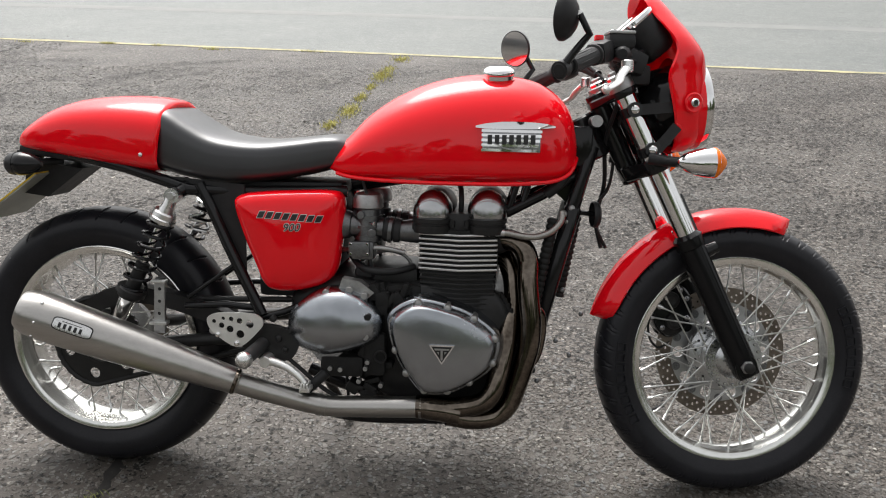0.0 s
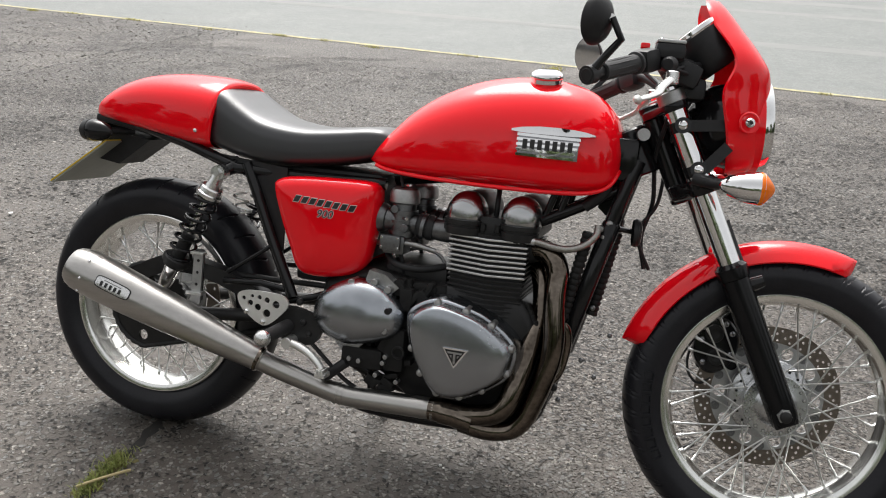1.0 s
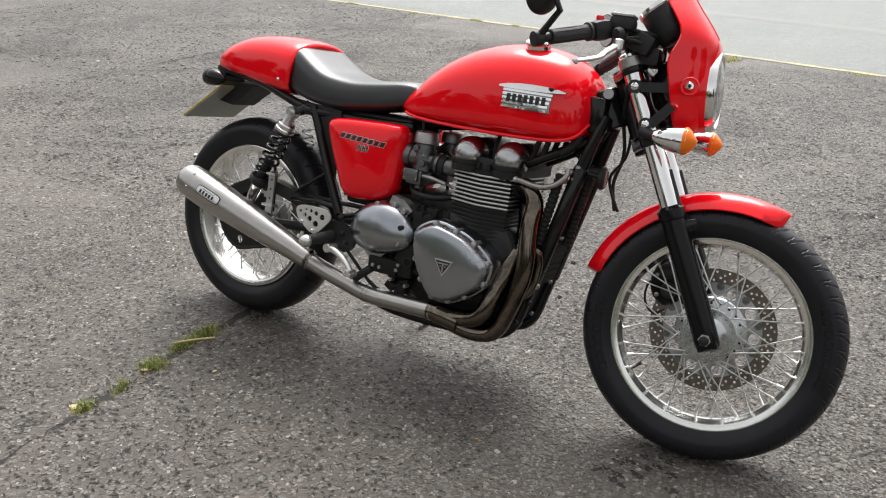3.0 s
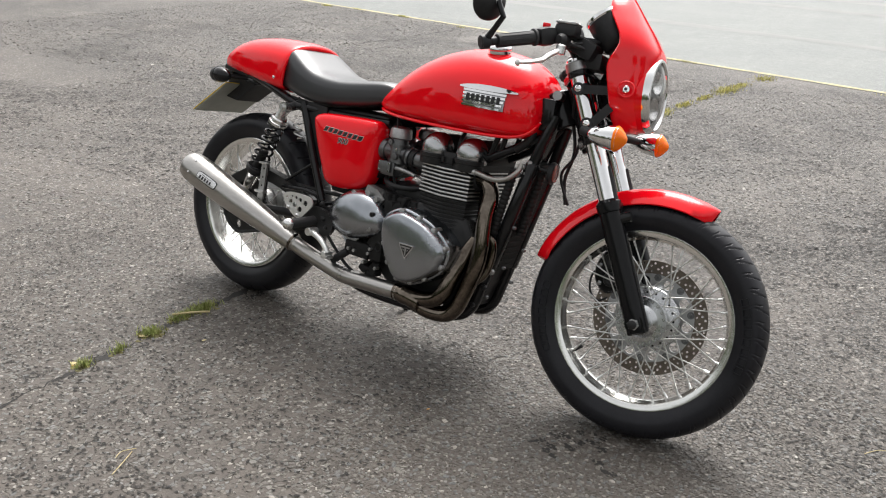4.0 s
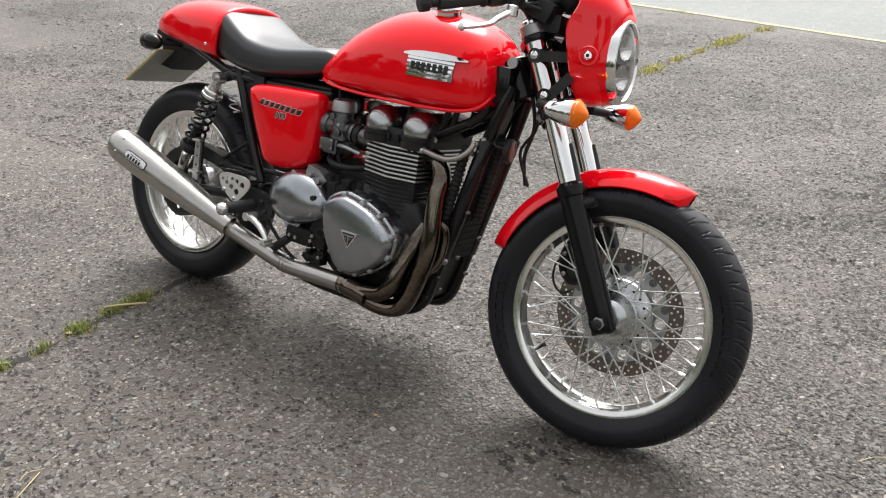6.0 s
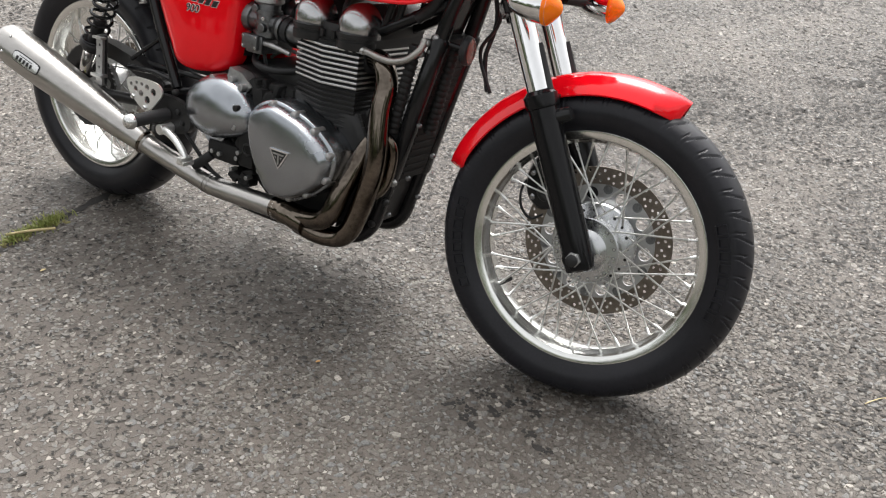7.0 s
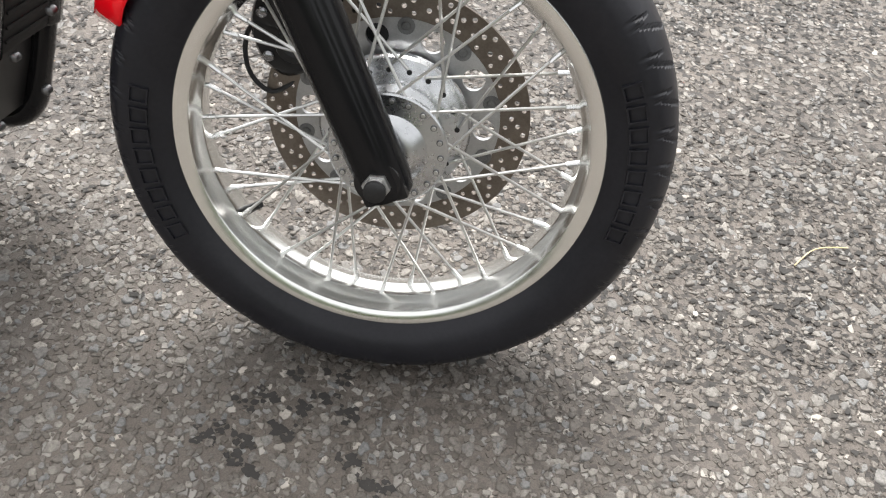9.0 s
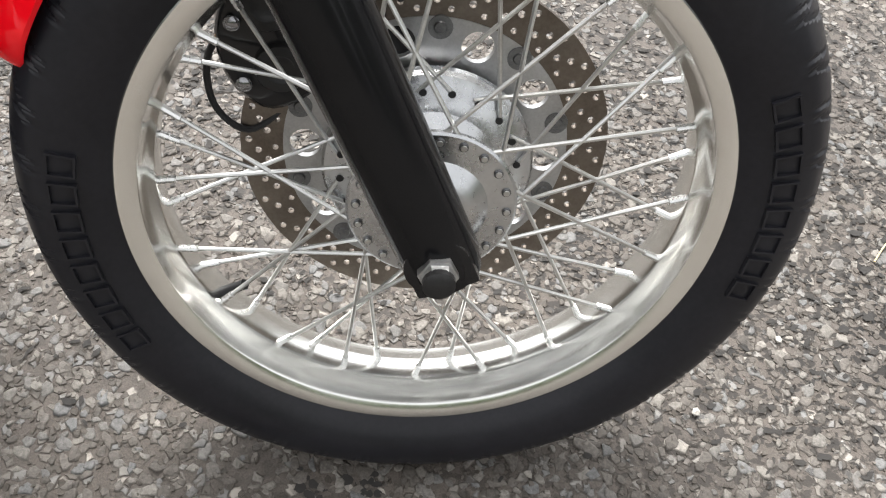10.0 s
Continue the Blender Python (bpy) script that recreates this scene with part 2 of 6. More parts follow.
def chip_mat(name, tones, low, high):
    """Stones of random tone, each mottled, with a rough broken face."""
    m, nt, p = node_mat(name)
    geo = nt.nodes.new("ShaderNodeNewGeometry")
    tone = ramp(nt, geo.outputs["Random Per Island"], tones)
    speck = ramp(nt, noise_tex(nt, 260, 5, 0.7), [(0.3, (low, low, low * 0.98)), (0.7, (high, high, high))])
    wide = ramp(nt, noise_tex(nt, 1.1, 6, 0.65), [(0.3, (0.84, 0.83, 0.82)), (0.7, (1.12, 1.10, 1.08))])
    nt.links.new(mix(nt, 1.0, mix(nt, 1.0, tone, speck, "MULTIPLY"), wide, "MULTIPLY"), p.inputs["Base Color"])
    p.inputs["Roughness"].default_value = 0.62
    p.inputs["Specular IOR Level"].default_value = 0.3
    nt.links.new(bump(nt, noise_tex(nt, 420, 4, 0.65), 0.6, 0.0012), p.inputs["Normal"])
    return m


CHIP = chip_mat("stone_chip", [(0.0, (0.070, 0.063, 0.056)), (0.2, (0.092, 0.083, 0.074)), (0.5, (0.114, 0.105, 0.095)), (0.7, (0.112, 0.114, 0.115)), (0.88, (0.140, 0.131, 0.118)), (0.985, (0.175, 0.165, 0.150)), (1.0, (0.32, 0.30, 0.27))], 0.55, 1.4)
WORNCHIP = chip_mat("worn_stone_chip", [(0.0, (0.062, 0.056, 0.050)), (0.2, (0.090, 0.082, 0.073)), (0.5, (0.118, 0.107, 0.096)), (0.75, (0.122, 0.123, 0.122)), (0.92, (0.160, 0.151, 0.138)), (0.992, (0.19, 0.18, 0.165)), (1.0, (0.34, 0.32, 0.29))], 0.65, 1.3)
GRITMAT = chip_mat("fine_grit_stone", [(0.0, (0.052, 0.045, 0.038)), (0.5, (0.072, 0.063, 0.054)), (0.9, (0.095, 0.085, 0.075)), (1.0, (0.16, 0.15, 0.135))], 0.6, 1.35)

# ---- building tools ----
V = Vector


def spread(a, b, n):
    """n even steps from a to b."""
    return [a + (b - a) * k / (n - 1) for k in range(n)]


def part(name, bm, material, parent=None, label="", m=None, sharp=38, fix=True):
    """One mesh object out of a bmesh, under a thing or a part."""
    if fix:
        bmesh.ops.recalc_face_normals(bm, faces=bm.faces)
    me = bpy.data.meshes.new(name)
    bm.to_mesh(me)
    bm.free()
    me.materials.append(material)
    me.shade_smooth()
    me.set_sharp_from_angle(angle=radians(sharp))
    ob = new(name, me)
    if parent:
        ob.parent = parent
    if m is not None:
        ob.matrix_basis = m
    if label:
        ob["label"] = label
    return ob


def smooth_path(pts, steps=6, closed=False):
    """Catmull-Rom through the points (of any number of values each)."""
    pts = [tuple(p) for p in pts]
    n, out = len(pts), []
    for i in range(n if closed else n - 1):
        a, b, c, d = (pts[j % n] if closed else pts[min(max(j, 0), n - 1)] for j in (i - 1, i, i + 1, i + 2))
        for k in range(steps):
            t = k / steps
            out.append(tuple(0.5 * (2 * q + (r - p) * t + (2 * p - 5 * q + 4 * r - s) * t * t + (3 * q - p - 3 * r + s) * t ** 3) for p, q, r, s in zip(a, b, c, d)))
    if not closed:
        out.append(pts[-1])
    return out


def interp(table, x):
    """Smooth values from rows of (x, value, ...)."""
    xs = [r[0] for r in table]
    return [float(np.interp(x, xs, [r[k] for r in table])) for k in range(1, len(table[0]))]


def rings_mesh(rings, bm=None, closed=True, cap0=True, cap1=True):
    bm = bm or bmesh.new()
    vs = [[bm.verts.new(p) for p in ring] for ring in rings]
    n = len(rings[0])
    for a, b in zip(vs, vs[1:]):
        for i in range(n if closed else n - 1):
            j = (i + 1) % n
            bm.faces.new((a[i], a[j], b[j], b[i]))
    if cap0:
        bm.faces.new(vs[0][::-1])
    if cap1:
        bm.faces.new(vs[-1])
    return bm


def tube(pts, r, n=12, bm=None, caps=True, squash=1.0):
    """A tube along points; r a number or one for each point."""
    pts = [V(p[:3]) for p in pts]
    rs = [r] * len(pts) if isinstance(r, (int, float)) else [float(v) for v in r]
    tang = [(pts[min(i + 1, len(pts) - 1)] - pts[max(i - 1, 0)]).normalized() for i in range(len(pts))]
    up = V((0, 0, 1)) if abs(tang[0].z) < 0.9 else V((0, 1, 0))
    side = tang[0].cross(up).normalized()
    rings = []
    for p, t, q in zip(pts, tang, rs):
        side = (side - t * side.dot(t)).normalized()
        other = t.cross(side)
        rings.append([p + q * (math.cos(a) * side + squash * math.sin(a) * other) for a in (2 * math.pi * k / n for k in range(n))])
    return rings_mesh(rings, bm, True, caps, caps)


def rod(a, b, r, r2=None, n=16, bev=0.12, bm=None):
    """A round bar with eased ends."""
    a, b = V(a), V(b)
    r2 = r if r2 is None else r2
    d = (b - a).normalized()
    e = bev * min(r, r2)
    up = V((0, 0, 1)) if abs(d.z) < 0.9 else V((0, 1, 0))
    side = d.cross(up).normalized()
    other = d.cross(side)
    rings = [[p + q * (math.cos(t) * side + math.sin(t) * other) for t in (2 * math.pi * k / n for k in range(n))]
             for p, q in ((a, r - e), (a + d * e, r), (b - d * e, r2), (b, r2 - e))]
    return rings_mesh(rings, bm)


def lathe(profile, n=48, bm=None, axis_shift=0.0, wobble=None):
    """Revolve (radius, y) about the y axis; a closed profile if it ends where it starts."""
    bm = bm or bmesh.new()
    loop = profile[0] == profile[-1]
    prof = profile[:-1] if loop else profile
    rings = []
    for k in range(n):
        a = 2 * math.pi * k / n
        rings.append([bm.verts.new((r * math.cos(a), y + axis_shift, r * math.sin(a))) for r, y in prof])
    m = len(prof)
    for k in range(n):
        p, q = rings[k], rings[(k + 1) % n]
        for i in range(m if loop else m - 1):
            j = (i + 1) % m
            bm.faces.new((p[i], p[j], q[j], q[i]))
    bmesh.ops.remove_doubles(bm, verts=bm.verts, dist=1e-6)
    return bm


def box(c, s, bev=0.002, bm=None, seg=2, m=None):
    b = bmesh.new()
    bmesh.ops.create_cube(b, size=1)
    bmesh.ops.scale(b, vec=s, verts=b.verts)
    if bev:
        bmesh.ops.bevel(b, geom=b.edges[:], offset=bev, segments=seg, affect="EDGES", profile=0.6)
    b.transform(Matrix.Translation(c) @ (m or Matrix()))
    return joined(bm, b)


def joined(bm, b):
    if bm is None:
        return b
    me = bpy.data.meshes.new("scratch")
    b.to_mesh(me)
    b.free()
    bm.from_mesh(me)
    bpy.data.meshes.remove(me)
    return bm


def circle(cx, cz, r, n=16):
    return [(cx + r * math.cos(2 * math.pi * k / n), cz + r * math.sin(2 * math.pi * k / n)) for k in range(n)]


def plate(outline, y0, y1, holes=(), bev=0.0):
    """A flat sheet in the x-z plane between y0 and y1, with real holes."""
    bm = bmesh.new()
    edges = []
    for loop in (outline, *holes):
        vs = [bm.verts.new((x, y0, z)) for x, z in loop]
        edges += [bm.edges.new((vs[i], vs[(i + 1) % len(vs)])) for i in range(len(vs))]
    bmesh.ops.triangle_fill(bm, edges=edges, use_beauty=True)
    made = bmesh.ops.extrude_face_region(bm, geom=bm.faces[:])
    bmesh.ops.translate(bm, vec=(0, y1 - y0, 0), verts=[v for v in made["geom"] if isinstance(v, bmesh.types.BMVert)])
    return bm


def pillow(outline, levels, slope=0.0, tilt=0.0, bm=None):
    """A domed cover: rings of an outline in x-z, each (share of size, y), closed in the middle."""
    cx = sum(p[0] for p in outline) / len(outline)
    cz = sum(p[1] for p in outline) / len(outline)
    rings = []
    for s, y in levels:
        rings.append([V((cx + (x - cx) * s, y + slope * (x - cx) * s + tilt * (z - cz) * s, cz + (z - cz) * s)) for x, z in outline])
    bm = rings_mesh(rings, bm, True, False, False)
    bm.verts.ensure_lookup_table()
    mid = bm.verts.new((cx, levels[-1][1], cz))
    last = bm.verts[len(bm.verts) - 1 - len(outline):len(bm.verts) - 1]
    for i in range(len(last)):
        bm.faces.new((last[i], last[(i + 1) % len(last)], mid))
    return bm


def section(x, top, low, half, power_up=2.4, power_low=3.2, waist=0.42, n=40, lean=0.0):
    """A rounded cross-section of a body at x: widest at the waist."""
    mid = low + (top - low) * waist
    ring = []
    for k in range(n):
        a = 2 * math.pi * k / n
        c, s = math.cos(a), math.sin(a)
        q = power_up if s > 0 else power_low
        y = half * math.copysign(abs(c) ** (2 / q), c)
        z = mid + (top - mid if s > 0 else mid - low) * math.copysign(abs(s) ** (2 / q), s)
        ring.append(V((x + lean * (z - mid), y, z)))
    return ring


def bolt(at, way, r, h, parent, material=None, m=None, name="bolt"):
    """A domed screw head that stands on a surface."""
    at, way = V(at), V(way).normalized()
    bm = tube([at - way * h * 0.6, at + way * h * 0.45, at + way * h * 0.8, at + way * h], [r, r, r * 0.8, r * 0.3], 10)
    return part(name, bm, material or CHROME, parent, m=m)


def bar_letters(count, length, height, gap=0.25):
    """Boxes of a word's size: one bar for each letter, centred along x."""
    step = length / count
    return [((k + 0.5) * step - length / 2, step * (1 - gap)) for k in range(count)]

# ---- ground ----
def sheet(name, corners, material, z=0.0, label="", category=""):
    bm = bmesh.new()
    bm.faces.new([bm.verts.new((x, y, z)) for x, y in corners])
    ob = part(name, bm, material)
    return tagged(ob, label, category, kind="structure")


sheet("ground", [(-900, -900), (900, -900), (900, 900), (-900, 900)], ASPHALT, 0.0, "worn grey asphalt with exposed stone chips and stains", "ground")


def strip(name, xs, y_low, y_high, material, z, label, category, wobble=0.0, kind="structure", thick=0.0):
    rng = random.Random(len(name))
    bm = bmesh.new()
    low = [bm.verts.new((x, y_low(x) + rng.uniform(-wobble, wobble), z)) for x in xs]
    high = [bm.verts.new((x, y_high(x) + rng.uniform(-wobble, wobble), z)) for x in xs]
    for i in range(len(xs) - 1):
        bm.faces.new((low[i], low[i + 1], high[i + 1], high[i]))
    return tagged(part(name, bm, material), label, category, kind=kind)


WIDE = [-60 + 1.0 * k for k in range(121)]


def far_y(x):
    return 5.87 - 0.17 * x


strip("road", WIDE, lambda x: far_y(x) + 0.05, lambda x: far_y(x) + 60, ROAD, 0.002, "smooth pale grey-green road surface with worn tracks", "road")
FINE = [-14 + 0.12 * k for k in range(240)]
strip("line_marking", FINE, lambda x: far_y(x) + 0.055, lambda x: far_y(x) + 0.125, LINE, 0.0036, "faded yellow painted line along the road edge", "line", 0.012)
for off, wide in ((2.45, 0.30), (5.75, 0.34), (7.4, 0.5)):
    strip("worn_line_marking", WIDE, lambda x: far_y(x) + off, lambda x: far_y(x) + off + wide, PALELINE, 0.0036, "worn pale painted line on the road", "line", 0.03)


def seam(name, pts, width, material, label, category, z=0.003, seed=3, kind="structure"):
    """A ragged crack or joint along points on the ground."""
    rng = random.Random(seed)
    line = smooth_path([(*p, 0) for p in pts], 24)
    bm = bmesh.new()
    rows = []
    for i, p in enumerate(line):
        a, b = V(line[max(i - 1, 0)]), V(line[min(i + 1, len(line) - 1)])
        d = (b - a).normalized()
        nrm = V((-d.y, d.x, 0))
        w = width * (1.0 if p[1] < 1.5 else 0.35) * rng.uniform(0.12, 1.0) * (0.55 + 0.45 * math.sin(0.31 * i + seed))
        c = V((p[0], p[1], z)) + nrm * rng.uniform(-0.4, 0.4) * width
        rows.append((bm.verts.new(c - nrm * w), bm.verts.new(c + nrm * w)))
    for a, b in zip(rows, rows[1:]):
        bm.faces.new((a[0], b[0], b[1], a[1]))
    return tagged(part(name, bm, material), label, category, kind=kind)


JOINT = [(0.14, -1.5), (0.084, -0.92), (0.038, -0.46), (0.012, -0.2), (-0.01, 0.6), (-0.04, 1.8), (-0.085, 3.6), (-0.11, 4.4), (-0.06, 5.0), (0.02, 5.86)]
seam("pavement_joint", JOINT, 0.022, CRACK_GAP, "dark open joint in the asphalt with soil in it", "joint", 0.0012, 3)
seam("pavement_joint", [(-3.60, 2.0), (-3.64, 3.3), (-3.69, 4.4), (-3.62, 5.6), (-3.62, 6.7)], 0.060, CRACK_GAP, "dark crack across the asphalt far from the motorcycle", "crack", 0.0042, 8)
seam("pavement_joint", [(0.10, 2.93), (0.37, 2.95), (0.60, 3.25), (0.9, 3.3)], 0.014, CRACK_GAP, "thin dark crack wandering over the asphalt", "crack", 0.0042, 9)


def stain(centre, blobs, seed):
    """Missing chips: a patch of small dark pits with ragged outlines."""
    rng = random.Random(seed)
    bm = bmesh.new()
    for _ in range(blobs):
        x, y = rng.gauss(centre[0], centre[2]), rng.gauss(centre[1], centre[3])
        r = rng.uniform(0.003, 0.0075)
        vs = [bm.verts.new((x + r * rng.uniform(0.5, 1.2) * math.cos(a), y + r * rng.uniform(0.4, 1.0) * math.sin(a), 0.0007 + 0.0002 * rng.random())) for a in (k * 0.7854 for k in range(8))]
        bm.faces.new(vs)
    return bm


BARE = [(1.326, -0.203), (1.348, -0.185), (1.381, -0.188), (1.414, -0.165), (1.433, -0.169), (1.368, -0.140), (1.387, -0.122), (1.412, -0.085), (1.453, -0.109), (1.435, -0.131),
        (1.467, -0.076), (1.408, -0.228), (1.385, -0.217), (1.497, -0.119), (1.509, -0.186), (1.567, -0.208), (1.541, -0.203)]
for k, (x, y) in enumerate(BARE):
    tagged(part("bitumen_stain", stain((x, y, 0.008, 0.006), 11, 4 + k), CRACK_GAP), "black patch of bare bitumen beside the front tyre", "stain", kind="structure")
for k, (x, y) in enumerate(((0.041, -0.624), (0.044, -0.655), (-0.002, -0.862), (0.007, -0.828), (0.084, -0.764), (0.089, -0.818), (0.081, -0.518), (0.064, -0.057), (0.069, -0.009))):
    tagged(part("bitumen_stain", stain((x, y, 0.010, 0.012), 16, 80 + k), CRACK_GAP), "dark broken edge along the asphalt joint", "stain", kind="structure")
for k, (x, y) in enumerate(((1.864, 0.839), (1.923, 0.976), (2.026, 1.09), (1.81, 0.851), (1.906, 0.889), (2.078, 0.891))):
    tagged(part("bitumen_stain", stain((x, y, 0.018, 0.010), 14, 40 + k), CRACK_GAP), "dark pits in the asphalt behind the motorcycle", "stain", kind="structure")


# trees that stand round the open side of the parking area, behind the walk
def tree(x, y, height, spread_, seed):
    rng = random.Random(seed)
    root = new("tree")
    root.matrix_basis = pose(x, y, 0, 0, 0, rng.uniform(0, 360))
    tagged(root, "broad leafy tree at the edge of the parking area", "tree", "trees round the parking area")
    part("trunk", tube([(0, 0, -0.1), (0.05, 0.02, height * 0.25), (-0.04, 0.06, height * 0.55), (0.03, 0, height * 0.85)], [0.26, 0.20, 0.13, 0.04], 10), BARK, root)
    for k in range(5):
        a, h = k * 1.257 + rng.uniform(-0.3, 0.3), height * rng.uniform(0.25, 0.5)
        part("limb", tube([(0, 0, h), (spread_ * 0.3 * math.cos(a), spread_ * 0.3 * math.sin(a), h + 0.6), (spread_ * 0.7 * math.cos(a), spread_ * 0.7 * math.sin(a), h + 1.5)], [0.10, 0.07, 0.03], 7), BARK, root)
    bm = bmesh.new()
    clumps = []
    for _ in range(34):
        a, q = rng.uniform(0, 6.283), math.sqrt(rng.random())
        h = rng.uniform(0.08, 1.0)
        w = spread_ * (0.55 + 0.45 * math.sin(math.pi * min(h * 0.9 + 0.1, 1.0)))
        clumps.append((w * q * math.cos(a), w * q * math.sin(a), height * (0.06 + 0.90 * h), rng.uniform(0.5, 1.0)))
    for cx, cy, cz, r in clumps:
        for _ in range(70):
            d = V((rng.gauss(0, 1), rng.gauss(0, 1), rng.gauss(0, 1))).normalized() * r * rng.uniform(0.5, 1.05)
            p, u = V((cx, cy, cz)) + d, V((rng.gauss(0, 1), rng.gauss(0, 1), rng.gauss(0, 1))).normalized()
            w_ = u.orthogonal().normalized()
            s_ = rng.uniform(0.12, 0.26)
            bm.faces.new([bm.verts.new(p + u * s_ * i + w_ * s_ * 0.55 * j) for i, j in ((-1, 0), (0, -1), (1, 0), (0, 1))])
    tagged(part("crown", bm, FOLIAGE, root, fix=False), kind="stuff")


for k in range(20):
    a = radians(186 + 168 * k / 19)
    tree(0.8 + (19.5 + 1.8 * math.sin(3.1 * k)) * math.cos(a), 0.5 + (19.0 + 1.8 * math.cos(2.3 * k)) * math.sin(a), 5.0 + 1.6 * math.sin(1.7 * k + 1), 2.2 + 0.3 * math.cos(k), 300 + k)

# ---- motorcycle: frame of reference ----
bike = new("motorcycle")
bike.matrix_basis = pose(0, 0, 0.004, -12.31, 0, 0)     # rests on its side stand, leaning away
bike.empty_display_size = 0.2
tagged(bike, "red cafe-racer motorcycle with chrome trim parked on asphalt", "motorcycle")
STEER = Matrix.Translation((1.491, 0.0035, 0.3113)) @ Matrix.Rotation(radians(8.97), 4, V((-math.sin(radians(27)), 0, math.cos(radians(27)))))
HALF = math.pi / 2


# ---- wheels ----
def tyre_mesh(radius, half, bead, groove, pitch, n=1440):
    """A tyre with tread grooves cut into its crown; groove(share across, share round) gives depth."""
    prof = []
    steps = 34
    for k in range(steps + 1):
        a = -1 + 2 * k / steps                      # across the crown, bead to bead
        s = abs(a)
        if s < 0.62:                                # crown
            u = s / 0.62
            y, r = half * 0.93 * math.sin(u * 1.15) / math.sin(1.15), radius - half * 0.72 * (1 - math.cos(u * 1.15)) / (1 - math.cos(1.15)) * 0.62
        else:                                       # sidewall
            u = (s - 0.62) / 0.38
            r0 = radius - half * 0.72 * 0.62
            r = r0 + (bead - r0) * u
            y = half * (0.93 + 0.09 * math.sin(u * math.pi) - 0.26 * u * u)
        prof.append((r, math.copysign(y, a) if a else 0.0, a))
    bm = bmesh.new()
    rings = []
    for k in range(n):
        t = k / n
        ang = 2 * math.pi * t
        ring = []
        for r, y, a in prof:
            q = r - groove(a, (t * pitch) % 1.0)
            ring.append(bm.verts.new((q * math.cos(ang), y, q * math.sin(ang))))
        rings.append(ring)
    for k in range(n):
        p, q = rings[k], rings[(k + 1) % n]
        for i in range(len(p) - 1):
            bm.faces.new((p[i], p[i + 1], q[i + 1], q[i]))
    return bm


def front_groove(a, t):
    s = abs(a)
    u = (t + (0.5 if a > 0 else 0.0)) % 1.0
    d = 0.0
    if 0.07 < s < 0.60 and abs((u + 0.38 - 1.15 * (s - 0.07)) % 1.0 - 0.5) < 0.042:
        d = 0.0026
    if 0.36 < s < 0.61 and abs((u - 0.28 - 0.7 * (s - 0.36)) % 1.0 - 0.5) < 0.036:
        d = 0.0024
    return d


def rear_groove(a, t):
    s = abs(a)
    u = (t + (0.5 if a > 0 else 0.0)) % 1.0
    return 0.003 if 0.08 < s < 0.58 and abs(u - 0.25 - 0.55 * s) < 0.035 else 0.0


def rim_profile(flange, half, well):
    """A closed section: flange, side wall, shoulder and the well that holds the spokes."""
    f, h, w = flange, half, well
    outer = [(f - 0.003, h - 0.003), (f + 0.0005, h - 0.001), (f + 0.001, h + 0.002), (f - 0.001, h + 0.0035), (f - 0.003, h + 0.0035), (f - 0.0155, h + 0.0012), (f - 0.0168, h + 0.0002), (f - 0.0175, h - 0.002),
             (f - 0.0180, h - 0.006), (w + 0.0062, h * 0.72), (w + 0.0052, h * 0.62), (w + 0.001, h * 0.42), (w, h * 0.30)]
    inner = [(w + 0.004, h * 0.3), (w + 0.012, h * 0.60), (w + 0.0165, h * 0.8), (f - 0.010, h - 0.005)]
    left = [(r, y) for r, y in outer]
    right = [(r, -y) for r, y in outer[::-1]]
    back_r = [(r, -y) for r, y in inner[::-1]]
    loop = left + right + back_r + inner
    return loop + [loop[0]]


def spoke_set(wheel, count, r_rim, rim_off, flanges, turn=0.0, cross=4.2):
    """Laced spokes: pairs that lean either way from each hub flange to the nipples in the rim."""
    for k in range(count):
        side = k % 2                                   # 0: right flange, 1: left flange
        fr, fy = flanges[side]
        a = turn + 2 * math.pi * k / count
        lean = (1 if (k // 2) % 2 else -1) * cross * 2 * math.pi / count
        b = a + lean
        end = V((r_rim * math.cos(a), rim_off * (1 if side else -1), r_rim * math.sin(a)))
        root = V((fr * math.cos(b), fy, fr * math.sin(b)))
        d = (root - end).normalized()
        part("spoke", tube([end, end + d * 0.5 * (root - end).length, root], 0.0019, 7), SPOKE, wheel)
        part("nipple", tube([end - d * 0.004, end + d * 0.001, end + d * 0.002, end + d * 0.018, end + d * 0.0185], [0.0046, 0.0044, 0.0033, 0.0030, 0.0019], 8), POLISHED, wheel)
        part("rim_dimple", tube([end - d * 0.006, end - d * 0.003, end - d * 0.0006, end + d * 0.0004], [0.0090, 0.0076, 0.0056, 0.0044], 10), RIM, wheel)


def wheel_disc(r_out, r_in, y, thick, rows, wave=0.0):
    """A brake disc ring with drilled holes."""
    outline = [((r_out + wave * math.cos(10 * a)) * math.cos(a), (r_out + wave * math.cos(10 * a)) * math.sin(a)) for a in (2 * math.pi * k / 96 for k in range(96))]
    holes = [circle(0, 0, r_in, 72)]
    for r, count, hr, start in rows:
        holes += [circle(r * math.cos(a), r * math.sin(a), hr, 8 if hr < 0.01 else 18) for a in (start + 2 * math.pi * k / count for k in range(count))]
    return plate(outline, y - thick / 2, y + thick / 2, holes)


